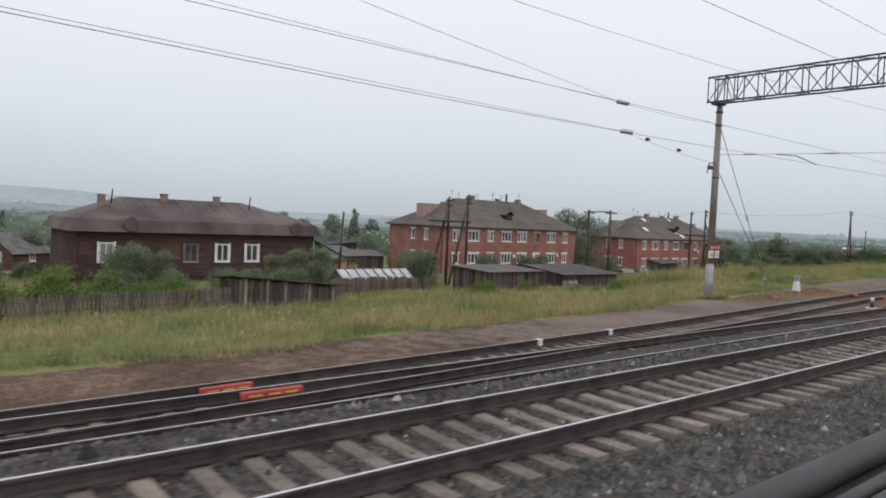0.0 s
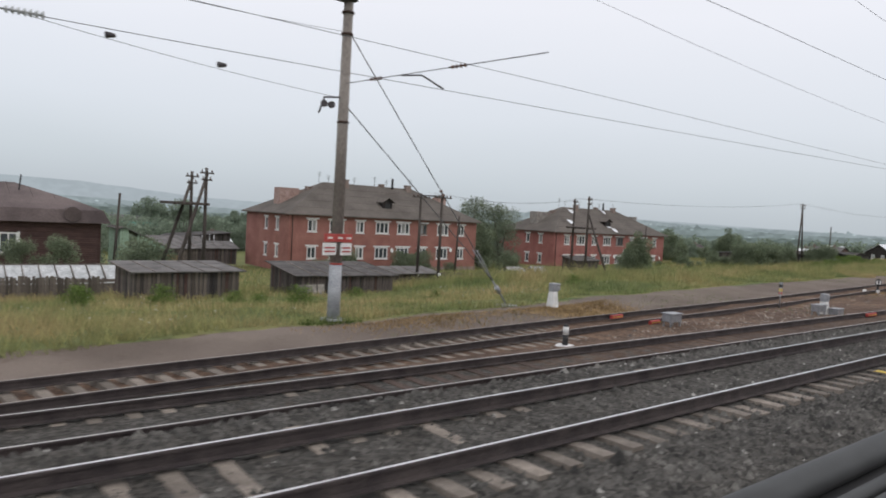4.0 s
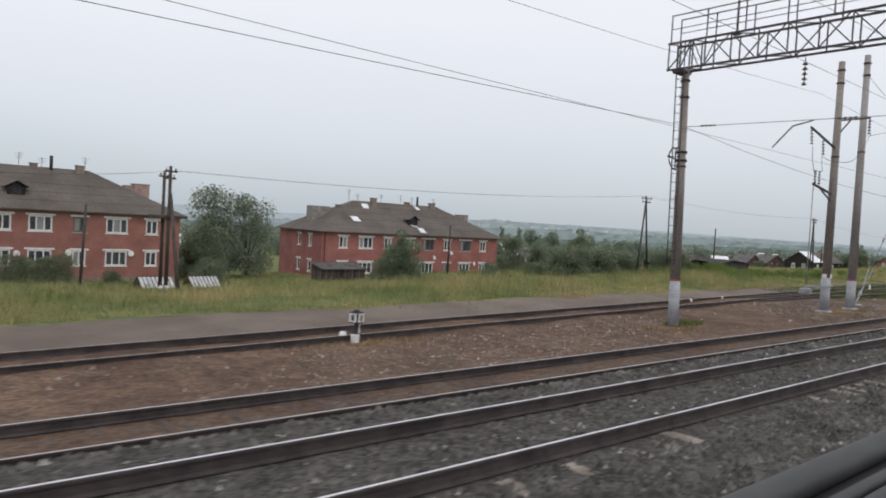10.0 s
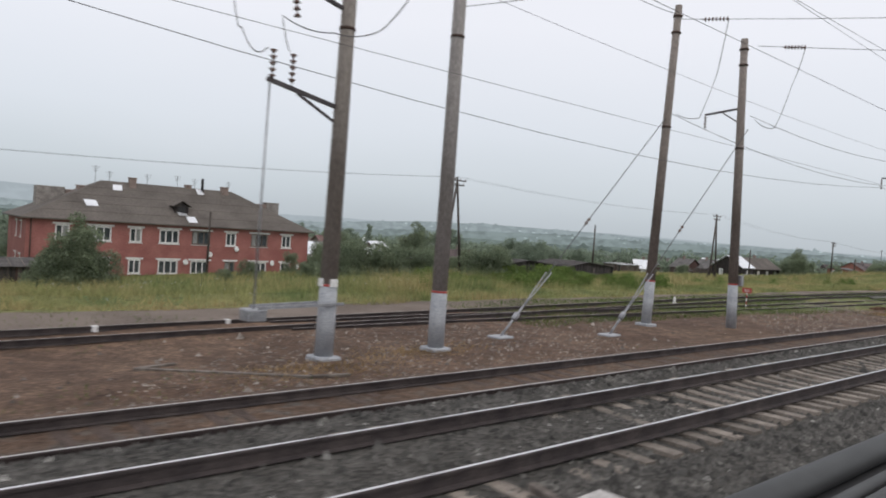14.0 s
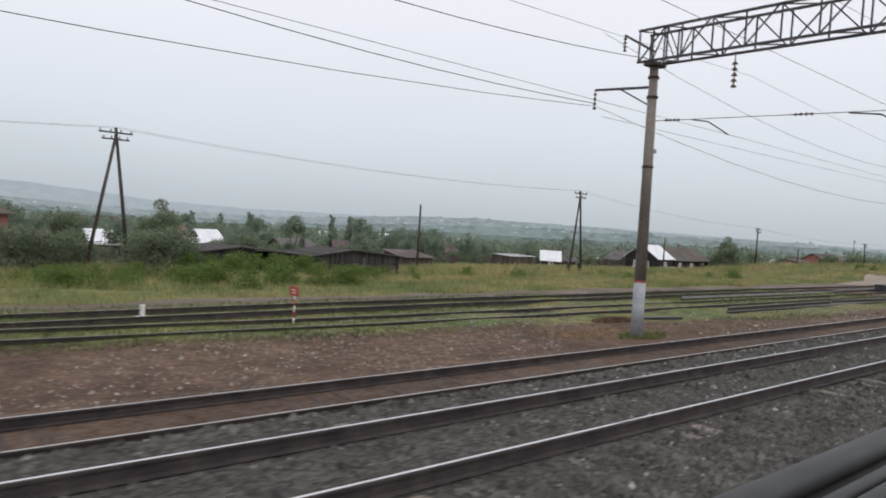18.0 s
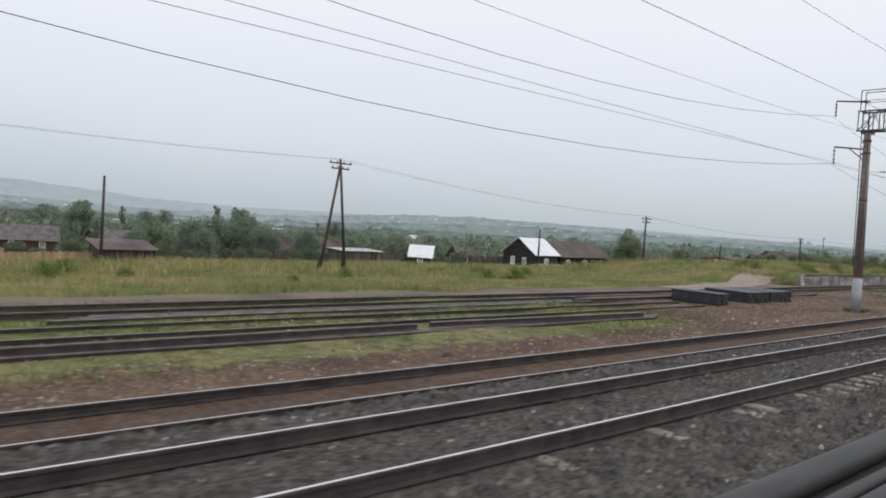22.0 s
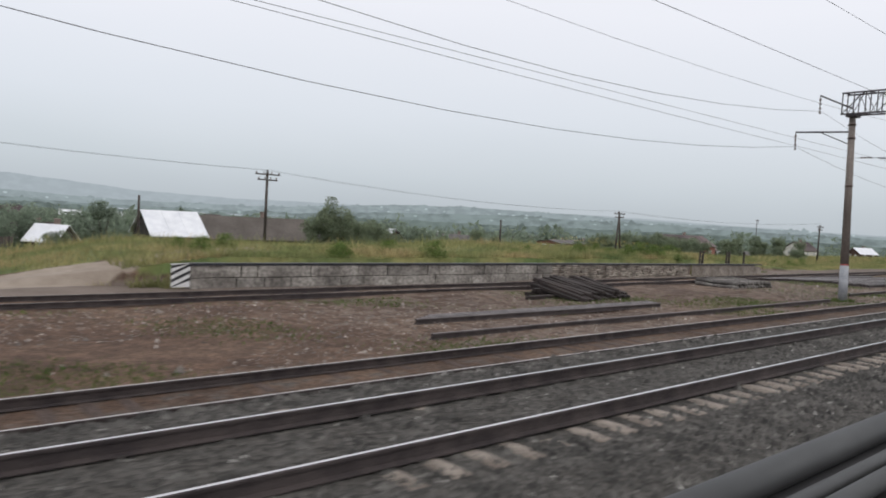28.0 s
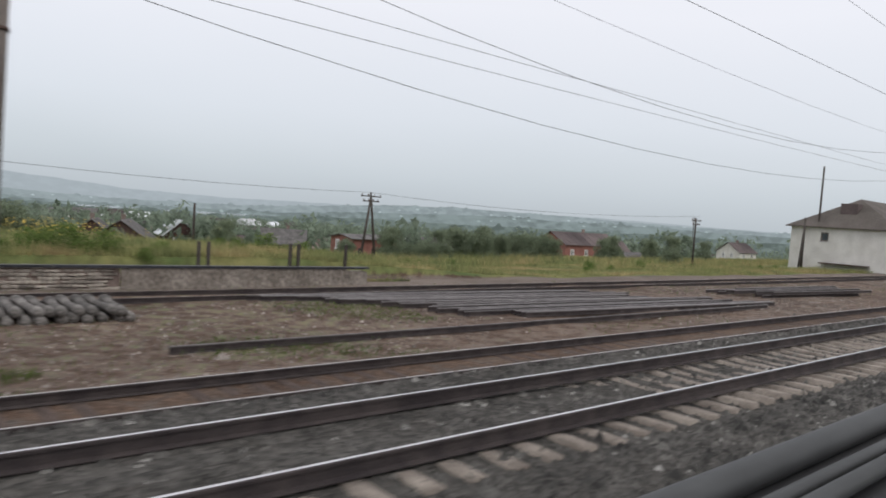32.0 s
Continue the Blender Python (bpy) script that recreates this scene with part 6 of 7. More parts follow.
HEDGES = ((184, 90, 212, 97, 13, 1.25), (303, 61, 326, 62, 6, 1.2), (118, 58, 146, 56, 8, 0.58), (120, 66, 150, 70, 5, 0.58), (146, 66, 172, 74, 9, 0.8), (-8, 40, 10, 48, 8, 0.5), (292, 58, 324, 62, 12), (293, 66, 326, 68, 9), (251, 69, 264, 73, 6, 0.75), (182, 84, 226, 92, 14), (332, 62, 350, 70, 6), (0, 84, 50, 92, 9), (140, 92, 240, 104, 16), (256, 84, 330, 98, 14, 0.6))
for xa, ya, xb, yb, cnt, *size in HEDGES:
    for i in range(cnt):
        f = (i + rh.uniform(0.1, 0.9)) / cnt
        PLANTS += ((rh.choice((2, 2, 3, 0)), xa + (xb - xa) * f, ya + (yb - ya) * f + rh.uniform(-1.5, 1.5), rh.uniform(0.65, 1.05) * (size[0] if size else 1.0)),)
# clumps of tall weeds in the verge
for xa, xb, ya, yb, cnt, *size in ((127, 148, 31, 45, 55, 1.4), (118, 150, 30, 46, 12), (60, 118, 47, 62, 16), (20, 60, 28, 33, 10), (150, 200, 34, 47, 18), (222, 268, 28, 34, 22), (268, 330, 34, 50, 22), (-8, 20, 38, 56, 46, 1.25), (143, 154, 45.5, 48, 26, 1.7), (154, 164, 46.5, 48, 10, 1.1)):
    for i in range(cnt):
        PLANTS += ((6, rh.uniform(xa, xb), rh.uniform(ya, yb), rh.uniform(0.4, 0.85) * (size[0] if size else 1.0)),)
# beyond y = 83 trees take the kinds with haze painted into the leaves
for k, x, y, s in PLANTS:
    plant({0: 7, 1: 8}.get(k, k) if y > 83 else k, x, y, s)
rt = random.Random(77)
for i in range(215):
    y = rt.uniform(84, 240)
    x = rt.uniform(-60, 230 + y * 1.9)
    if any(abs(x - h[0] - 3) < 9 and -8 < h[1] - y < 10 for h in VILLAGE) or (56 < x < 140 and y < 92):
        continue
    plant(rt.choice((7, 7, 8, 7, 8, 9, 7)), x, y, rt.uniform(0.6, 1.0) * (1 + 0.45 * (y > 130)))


# far woods on the slope below the village
def far_woods():
    r = np.random.RandomState(91)
    nt, nl = 3000, 110
    R = 165 + 640 * r.rand(nt) ** 1.3
    a = np.radians(r.uniform(-35, 84, nt))
    x, y = 150 + np.sin(a) * R, np.cos(a) * R
    ok = y > 95
    x, y = x[ok], y[ok]
    nt = len(x)
    h = r.uniform(5.5, 11, nt) * (0.75 + 0.35 * sstep(200, 450, np.hypot(x - 150, y)))
    c = np.stack([x, y, ground_z(x, y) + h * 0.5], 1)
    d = r.normal(size=(nt, nl, 3))
    d /= np.linalg.norm(d, axis=2)[..., None]
    p = c[:, None] + d * (h * 0.5)[:, None, None] * np.array((0.85, 0.85, 1.0)) * r.uniform(0.6, 1.05, (nt, nl, 1))
    p = p.reshape(-1, 3)
    n = len(p)
    u, v = r.normal(size=(n, 3)), r.normal(size=(n, 3))
    s = 0.42
    q = np.stack([p - u * s, p + u * s + v * s * 0.5, p + u * s * 0.3 - v * s * 0.8], 1).reshape(-1, 3)
    tagged(mesh_np("far_woods", q, np.arange(3 * n).reshape(n, 3), M["leaf_hazed"], "stuff"), "hazy green woods and gardens beyond the village", "woods")


far_woods()
rf = random.Random(31)
for i in range(90):
    R, a = rf.uniform(230, 720), math.radians(rf.uniform(-10, 80))
    hx, hy = 150 + math.sin(a) * R, math.cos(a) * R
    if hy < 105:
        continue
    L, W, hw, hr = rf.uniform(7, 11), rf.uniform(6, 8), 2.8, rf.uniform(2.2, 3.2)
    roofm, word = rf.choice((("zinc", "bright zinc"), ("roof_rust", "brown"), ("roof_rust", "brown"), ("felt", "grey"), ("film", "pale")))
    t = thing("house", pose(hx, hy, gz(hx, hy) + 0.6 + 3.0 * (R > 330), 0, 0, rf.uniform(-35, 35)), f"distant village house with a {word} roof", "house", "distant houses")
    part("walls", bx(0, L, 0, W, -5, hw), M[rf.choice(("wood_old", "plaster", "wood_brown", "chim"))], t)
    bm = bmesh.new()
    vs = [bm.verts.new(p) for p in ((-0.4, -0.4, hw), (L + 0.4, -0.4, hw), (L + 0.4, W + 0.4, hw), (-0.4, W + 0.4, hw), (-0.4, W / 2, hw + hr), (L + 0.4, W / 2, hw + hr))]
    for f in ((0, 1, 5, 4), (2, 3, 4, 5), (0, 4, 3), (1, 2, 5), (0, 3, 2, 1)):
        bm.faces.new([vs[i] for i in f])
    part("roof", bm, M[roofm], t)


# ---- second siding, loose rails and timbers in the yard ----
def g_far(x):
    return np.interp(x, (100, 112, 125, 140, 210), (21.05, 21.4, 21.1, 20.45, 20.2))


siding2 = thing("railway_track", pose(0, 0, 0), "grass-grown dead-end siding with rusty rails", "railway track")
for off in (0.0, 1.52):
    rail_mesh("rail", line(range(106, 196, 3), lambda x: g_far(x) - off, lambda x: -1.08), "rail_dull", siding2, "dull rusty rail")


def loose_rail(x0, y0, x1, y1, z=0.0, group="loose rails"):
    za, zb = gz(x0, y0) + 0.18 + z, gz(x1, y1) + 0.18 + z
    o = rail_mesh("loose_rail", [(x0, y0, za), ((x0 + x1) / 2, (y0 + y1) / 2, (za + zb) / 2), (x1, y1, zb)], "rail_loose", None, "", band=(5, 6, 7, 8, 9))
    return tagged(o, "loose rusty rail lying on the ground", "rail", group)


for i in range(3):
    loose_rail(159.7 + i * 0.4, 17.02 + i * 0.17, 185.2 + i * 0.4, 16.72 + i * 0.17, -0.05)
loose_rail(159.9, 17.1, 172.4, 16.95, 0.13)
loose_rail(173.0, 17.08, 184.6, 16.9, 0.13)
for i in range(5):
    loose_rail(163 + i * 0.3, 21.5 + i * 0.17, 187.2 + i * 0.25, 21.7 + i * 0.17, -0.06 if i % 2 else -0.04)
for i in range(3):
    loose_rail(186 + i, 21.9 + 0.3 * i, 198 + i * 2, 22.0 + 0.3 * i)
for i in range(4):
    loose_rail(226.2 + i * 0.3, 16.3 + i * 0.17, 239.3, 16.3 + i * 0.18)
loose_rail(225.2, 14.3, 251.4, 14.15)
loose_rail(256.5, 15.05, 283.5, 14.75)
loose_rail(262, 24.6 - 2.2, 276, 23.6 - 2.2)
rr = random.Random(5)
for i in range(24):
    y = 16.6 + i * 0.27
    a = 268.4 - max(0, i - 2) * 0.32 + rr.uniform(-0.5, 1.6)
    loose_rail(a, y, a + rr.uniform(14.5, 17.0), y - 1.3 + rr.uniform(-0.1, 0.1), rr.choice((0, 0, 0.02)), "fan of loose rails")
for i in range(10):
    a = 288 + rr.uniform(-0.5, 1.5)
    loose_rail(a, 17.2 + i * 0.33, a + rr.uniform(10, 13), 16.2 + i * 0.33, rr.choice((0, 0.19)), "far stack of rails")
for xa, ya, xb, yb in ((205.0, 20.45, 211.8, 20.55), (205.4, 20.75, 211.3, 20.8), (204.6, 21.75, 213.2, 21.65)):
    loose_rail(xa, ya, xb, yb)


def timber(name, m, material, label, group, size=(2.7, 0.25, 0.17), data=[None]):
    if data[0] is None:
        o = part(name, bx(-size[0] / 2, size[0] / 2, -size[1] / 2, size[1] / 2, 0, size[2], bevel=0.015), material)
        data[0] = o.data
    else:
        o = new(name, data[0])
    o.matrix_basis = m
    return tagged(o, label, "sleeper", group)


# stacked new sleepers: four bundles
for k, (bx0, by0, ang) in enumerate(((194.9, 20.1, 93), (198.75, 20.25, 91), (200.2, 20.3, 88), (201.7, 20.25, 88), (203.4, 20.4, 89))):
    for lay in range(4):
        for i in range(5):
            off = (i - 2) * 0.265
            m = pose(bx0, by0, gz(bx0, by0) - 0.02 + lay * 0.172, 0, 0, ang) @ pose(rr.uniform(-0.05, 0.05), off, 0)
            timber("timber_sleeper", m, M["tar_sleeper"], "new black creosoted sleeper in a neat stack", "stacked sleepers")
# untidy heap of old sleepers
old = None
for i in range(30):
    lay = i // 16
    x = 236.95 + 0.235 * (i % 16) + lay * 0.4 + rr.uniform(-0.06, 0.06)
    y = 19.95 + rr.uniform(-0.2, 0.2) + lay * 0.3
    m = pose(x, y, gz(x, y) + 0.24 + lay * 0.19 + rr.uniform(-0.03, 0.05), 0, -9 + rr.uniform(-3, 3), 96 + rr.uniform(-5, 5))
    if i == 0 or old is None:
        old = part("timber_sleeper", bx(-1.32, 1.32, -0.125, 0.125, -0.08, 0.09, bevel=0.015), M["old_sleeper"])
        o = old
    else:
        o = new("timber_sleeper", old.data)
    o.matrix_basis = m
    tagged(o, "old brown sleeper leaning on a heap", "sleeper", "heap of old sleepers")
for i in range(9):
    o = new("timber_sleeper", old.data)
    x = 237.3 + 0.36 * i
    o.matrix_basis = pose(x, 20.95, gz(x, 20.95) + 0.07 + 0.17 * (i % 2), 0, 0, rr.uniform(-12, 12))
    tagged(o, "old brown sleeper under a heap", "sleeper", "heap of old sleepers")
o = new("timber_sleeper", old.data)
o.matrix_basis = pose(236.4, 20.1, gz(236.4, 20.1) + 0.06, 0, 0, 4)
tagged(o, "single old brown sleeper beside the heap", "sleeper", "heap of old sleepers")
for x, y, a in ((153.7, 17.1, -12), (182.5, 17.6, -6)):
    timber("timber_sleeper", pose(x, y, gz(x, y) - 0.04, 0, 0, a), M["tar_sleeper"], "single old sleeper lying in the grass", "lone sleepers")
# stacked concrete sleepers, worn and rounded
cs = bmesh.new()
prof = [(-1.35, 0.0, 0.11), (-1.28, 0.035, 0.15), (-0.9, 0.05, 0.16), (-0.45, 0.0, 0.125), (0.45, 0.0, 0.125), (0.9, 0.05, 0.16), (1.28, 0.035, 0.15), (1.35, 0.0, 0.11)]
rings = []
for yy, up, hw in prof:
    rings.append([cs.verts.new((math.cos(k * math.tau / 10) * hw, yy, 0.1 + up * 0.6 + math.sin(k * math.tau / 10) * (0.1 + up * 0.6))) for k in range(10)])
for q, w in zip(rings, rings[1:]):
    for k in range(10):
        cs.faces.new((q[k], q[(k + 1) % 10], w[(k + 1) % 10], w[k]))
cs.faces.new(rings[0])
cs.faces.new(rings[-1][::-1])
bmesh.ops.recalc_face_normals(cs, faces=cs.faces[:])
M["conc_old"] = mat("old_sleeper_concrete", (0.075, 0.067, 0.062), (0.205, 0.192, 0.176), 3, 0.9, 0, 0.4, 18, rand=0.3, stain=0.45)
conc = part("concrete_sleeper", cs, M["conc_old"], smooth=True)
for lay in range(2):
    for i in range(13 - lay):
        x = 252.75 + i * 0.365 + lay * 0.17 + rr.uniform(-0.05, 0.05)
        o = conc if lay == 0 and i == 0 else new("concrete_sleeper", conc.data)
        o.matrix_basis = pose(x, 21.15 + rr.uniform(-0.12, 0.12), gz(x, 21.15) - 0.03 + lay * 0.2, rr.uniform(-1, 1), rr.uniform(-12, 12), rr.uniform(-4, 4))
        tagged(o, "worn pale concrete sleeper in a low stack", "sleeper", "stacked concrete sleepers")
for a, b in (((100.2, 16.0), (103.2, 13.6)), ((103.2, 13.6), (104.2, 13.5)), ((100.2, 16.0), (101.2, 16.3))):
    o = part("plank", beam(bmesh.new(), (*a, gz(*a) + 0.03), (*b, gz(*b) + 0.03), 0.12, 0.05), M["wood_old"])
    tagged(o, "thin weathered plank lying on the dirt", "plank", "loose planks")


# ---- loading platform ----
plat = thing("loading_platform", pose(0, 0, 0), "old loading platform faced with concrete blocks and rubble stone", "platform")
PY = 26.0


def plat_top(x):
    return lerp(x, ((222, -0.22), (245, -0.28), (269, -0.42)))


x = 222.9
while x < 243:
    w = rr.choice((0.7, 1.6, 2.0, 2.4))
    z1 = plat_top(x)
    part("block", bx(x + 0.02, min(x + w, 243.5) - 0.02, PY + rr.uniform(-0.03, 0.03), PY + 0.6, z1 - 0.55, z1 - 0.06, bevel=0.02), M["plat_conc"], plat)
    x += w
x = 222.9
while x < 243:
    w = rr.choice((1.2, 1.8, 2.4))
    part("block", bx(x + 0.02, min(x + w, 243.5) - 0.02, PY + rr.uniform(-0.05, 0.0), PY + 0.6, -1.4, plat_top(x) - 0.57, bevel=0.02), M["plat_conc"], plat)
    x += w
for i in range(260):
    row = i % 7
    x = 243.5 + (i // 7) * 0.4 + rr.uniform(-0.12, 0.12)
    z = -1.22 + row * 0.13
    part("stone", bx(-rr.uniform(0.14, 0.3), rr.uniform(0.14, 0.3), 0, 0.35, 0.0, rr.uniform(0.07, 0.12), bevel=0.02, m=pose(x, PY + 0.03 + rr.uniform(-0.06, 0.04), z, 0, rr.uniform(-5, 5), 0)), M["rubble_stone"], plat)
part("rubble_core", bx(243.5, 258.4, PY + 0.12, PY + 0.6, -1.4, -0.36), M["chim"], plat, "dark rubble core")
bm = bmesh.new()
n = 26
top, bot = [], []
for i in range(n + 1):
    x = 258.4 + 10.4 * i / n
    top.append(bm.verts.new((x, PY + 0.03 * rr.uniform(-1, 1), plat_top(x) - 0.06 - (0.0 if i < n - 2 else 0.12))))
    bot.append(bm.verts.new((x, PY - 0.1 + 0.08 * rr.uniform(-1, 1), -1.4)))
back = [bm.verts.new((v.co.x, PY + 0.6, v.co.z)) for v in top]
for i in range(n):
    bm.faces.new((bot[i], bot[i + 1], top[i + 1], top[i]))
    bm.faces.new((top[i], top[i + 1], back[i + 1], back[i]))
bm.faces.new((bot[n], bm.verts.new((268.8, PY + 0.6, -1.4)), back[n], top[n]))
part("rendered_wall", bm, M["wall_render"], plat, "cracked rendered wall")
x = 222.7
while x < 268.5:
    w = 5.6
    b = min(x + w, 268.9)
    part("edge_beam", beam(bmesh.new(), (x, PY + 0.1, plat_top(x) - 0.02), (b - 0.04, PY + 0.1, plat_top(b) - 0.02), 0.3, 0.09), M["tar_sleeper"], plat, "dark timber edge beam")
    x += w
sign = thing("striped_marker", pose(222.5, PY - 0.08, -1.15), "black and white striped marker board at the platform end", "sign")
part("board", bx(-0.35, 0.35, 0, 0.03, 0.05, 0.95), M["white"], sign)
for i in range(4):
    bm = bmesh.new()
    z0 = -0.05 + i * 0.27
    vs = [bm.verts.new(p) for p in ((-0.35, -0.004, max(0.05, z0)), (0.35, -0.004, min(0.95, z0 + 0.35)), (0.35, -0.004, min(0.95, z0 + 0.48)), (-0.35, -0.004, max(0.05, z0 + 0.13)))]
    bm.faces.new(vs)
    part("stripe", bm, M["black"], sign)
for x in (261.6, 262.0, 265.6, 266.0, 268.4):
    o = part("post", bx(x - 0.06, x + 0.06, 27.2, 27.32, gz(x, 27.3) - 0.3, 0.5, bevel=0.01), M["asphalt_pole"])
    tagged(o, "short dark timber post on the platform", "post", "platform posts")


# ---- signals, boxes and markers beside the rails ----
bond = thing("track_box", pose(100.62, 3.62, gz(100.62, 3.62) - 0.02, 0, 0, 4), "pale grey concrete cable box with a duct to the rail", "cable box")
part("body", bx(-0.2, 0.2, -0.36, 0.36, 0, 0.3, bevel=0.03), M["mast_grey"], bond, "grey concrete body")
part("lid", bx(-0.22, 0.22, -0.4, 0.4, 0.303, 0.36, bevel=0.015), M["sill"], bond, "pale flat lid")
part("duct", beam(bmesh.new(), (-0.12, 0.02, 0.1), (0.32, 1.25, 0.08), 0.1, 0.09), M["wood_old"], bond, "mossy timber cable duct")
slab = part("slab", bx(-0.85, 0.85, -0.13, 0.13, 0, 0.13, bevel=0.03, m=pose(13.3, 3.62, gz(13.3, 3.62) - 0.06, 2, 1, 1)), M["concrete_sleeper"])
tagged(slab, "old concrete slab half buried in the ballast", "slab")
def base_z(x, y):
    return gz(x, y) - 0.02


def dwarf_post(x, y, red=True):
    t = thing("marker_post", pose(x, y, base_z(x, y)), "short black and white marker post on a white disc", "post")
    part("disc", tb((0, 0, 0), (0, 0, 0.06), 0.3, 0.26, n=20), M["white"], t)
    part("lower_band", tb((0, 0, 0.06), (0, 0, 0.36), 0.085, n=12), M["black"], t)
    part("upper_band", tb((0, 0, 0.36), (0, 0, 0.6), 0.085, n=12), M["white"], t)
    part("cap", tb((0, 0, 0.6), (0, 0, 0.66), 0.085, 0.06, n=12), M["black"], t)


def signal_head(t, z, s=1.0):
    h = part("signal_head", bx(-0.16 * s, 0.2 * s, -0.15 * s, 0.15 * s, z, z + 0.36 * s, bevel=0.03), M["steel_grey"], t, "grey signal housing")
    for k in (0.1, 0.26):
        part("hood", tb((0.2 * s, 0, z + k * s), (0.38 * s, 0, z + (k + 0.02) * s), 0.075 * s, n=10), M["steel_grey"], h)
        part("lens", tb((0.2 * s, 0, z + k * s), (0.21 * s, 0, z + k * s), 0.06 * s, n=10), M["black"], h)


def dwarf_signal(x, y, label, h=0.72):
    t = thing("dwarf_signal", pose(x, y, base_z(x, y)), label, "signal", "dwarf signals")
    bm = bmesh.new()
    bmesh.ops.create_cone(bm, cap_ends=True, segments=4, radius1=0.31, radius2=0.2, depth=h + 0.1, matrix=pose(0, 0, h / 2 - 0.05, 0, 0, 45))
    bmesh.ops.bevel(bm, geom=bm.edges[:], offset=0.03, segments=1, affect="EDGES")
    part("base", bm, M["white"], t, "white painted concrete base")
    signal_head(t, h)
    return t


def junction_box(x, y, label, legs=True):
    t = thing("cable_box", pose(x, y, base_z(x, y), 0, 0, rr.uniform(-8, 8)), label, "cable box", "cable boxes")
    z = 0.18 if legs else 0.0
    part("box", bx(-0.32, 0.32, -0.2, 0.2, z, z + 0.28, bevel=0.02), M["steel_grey"], t)
    part("lid", bx(-0.35, 0.35, -0.23, 0.23, z + 0.283, z + 0.33, bevel=0.015), M["steel_grey"], t)
    if legs:
        for u in (-0.26, 0.26):
            for v in (-0.15, 0.15):
                part("leg", bx(u - 0.025, u + 0.025, v - 0.025, v + 0.025, 0, 0.18), M["steel_grey"], t)


def red_cover(x, y, L, z, ang=0):
    t = thing("switch_cover", pose(x, y, z, 0, 0, ang), "red painted cover on the rail with yellow bars", "cover", "red switch covers")
    part("cover", bx(-L / 2, L / 2, -0.06, 0.06, 0, 0.14, bevel=0.02), M["red"], t)
    for k in (-0.28, 0.02, 0.3):
        part("mark", bx(L * k - L * 0.11, L * k + L * 0.11, -0.066, -0.062, 0.05, 0.085), M["yellow"], t)


red_cover(5.0, float(siding_y(5.0)) - 0.14, 1.0, -0.95, 3)
red_cover(5.55, Y_C - 0.14, 1.2, -0.93, 0)
red_cover(45.6, float(siding_y(45.6)) - 0.14, 0.8, -1.12, 5)
red_cover(45.9, float(siding_y(45.9)) - 1.66, 0.7, -1.12, 5)
red_cover(57.4, Y_C - 0.14, 1.0, -0.93, 0)
red_cover(57.2, Y_D - 0.14, 0.4, -0.93, 0)
red_cover(57.75, Y_D - 0.14, 0.35, -0.93, 0)
dwarf_post(39.1, 13.0)
dwarf_signal(45.95, 19.7, "small dwarf signal on a white concrete base")
junction_box(46.0, 13.95, "grey steel cable box on short legs")
dwarf_signal(57.6, 13.45, "dwarf signal on a white base beside grey boxes", 0.6)
junction_box(56.8, 13.35, "grey steel cable box beside the signal")
junction_box(57.85, 13.0, "grey steel cable box with a pale lid", False)
s = thing("marker_sign", pose(57.95, 15.65, base_z(57.95, 15.65)), "thin marker post with a small striped plate", "sign")
part("post", tb((0, 0, 0), (0, 0, 1.1), 0.03, n=8), M["steel_grey"], s)
part("plate", bx(-0.02, 0.02, -0.07, 0.07, 0.8, 1.3), M["steel_grey"], s)
part("band", bx(-0.024, 0.024, -0.074, 0.074, 0.84, 1.0), M["yellow"], s)
part("band", bx(-0.024, 0.024, -0.074, 0.074, 0.72, 0.8), M["red"], s)
part("cap", bx(-0.03, 0.03, -0.08, 0.08, 1.06, 1.18), M["black"], s)
for x in (14.25, 17.85, 100.6, 104.6):
    y, z = float(siding_y(x)), float(side_z(x))
    a = math.degrees(math.atan2(float(siding_y(x + 1) - siding_y(x - 1)), 2))
    part("paint_mark", bx(-0.075, 0.075, -0.08, 0.08, -0.17, 0.006, bevel=0.004, m=pose(x, y, z, 0, 0, a)), M["white"], siding, "white painted mark on the rail")
s = thing("switch_lantern", pose(75.62, 17.37, base_z(75.62, 17.37), 0, 0, 22), "black points lantern with white faces on a short dark stand", "signal", "dwarf signals")
part("foot", bx(-0.11, 0.09, -0.1, 0.1, -0.08, 0.26, bevel=0.02), M["white"], s, "white painted foot")
part("stand", tb((0.03, 0.05, 0), (0.05, 0.0, 0.6), 0.085, 0.07, n=10), M["black"], s, "dark round stand")
part("flag", bx(0.1, 0.16, -0.05, 0.02, 0.28, 0.56, bevel=0.01), M["white"], s, "narrow white plate")
head = part("housing", bx(-0.17, 0.17, -0.17, 0.17, 0.6, 0.94, bevel=0.03), M["black"], s, "black square lantern housing")
part("cap", tb((0, 0, 0.945), (0, 0, 1.0), 0.12, 0.07, n=10), M["black"], head)
for m in (pose(0, 0, 0), pose(0, 0, 0, 0, 0, -90)):
    part("face", bx(-0.13, 0.13, -0.178, -0.172, 0.64, 0.9, bevel=0.0, m=m), M["white"], head, "white lantern face")
    part("slot", bx(-0.05, 0.05, -0.186, -0.18, 0.68, 0.86, m=m), M["black"], head, "dark oblong mark")
o = part("ground_lamp", tb((75.7, 18.2, base_z(75.7, 18.2)), (75.7, 18.2, base_z(75.7, 18.2) + 0.2), 0.13, 0.09, n=14), M["white"])
tagged(o, "low white lamp housing on the ground", "lamp")
s = thing("marker_post", pose(133.5, 22.9, base_z(133.5, 22.9)), "short white marker post on a pale base", "post")
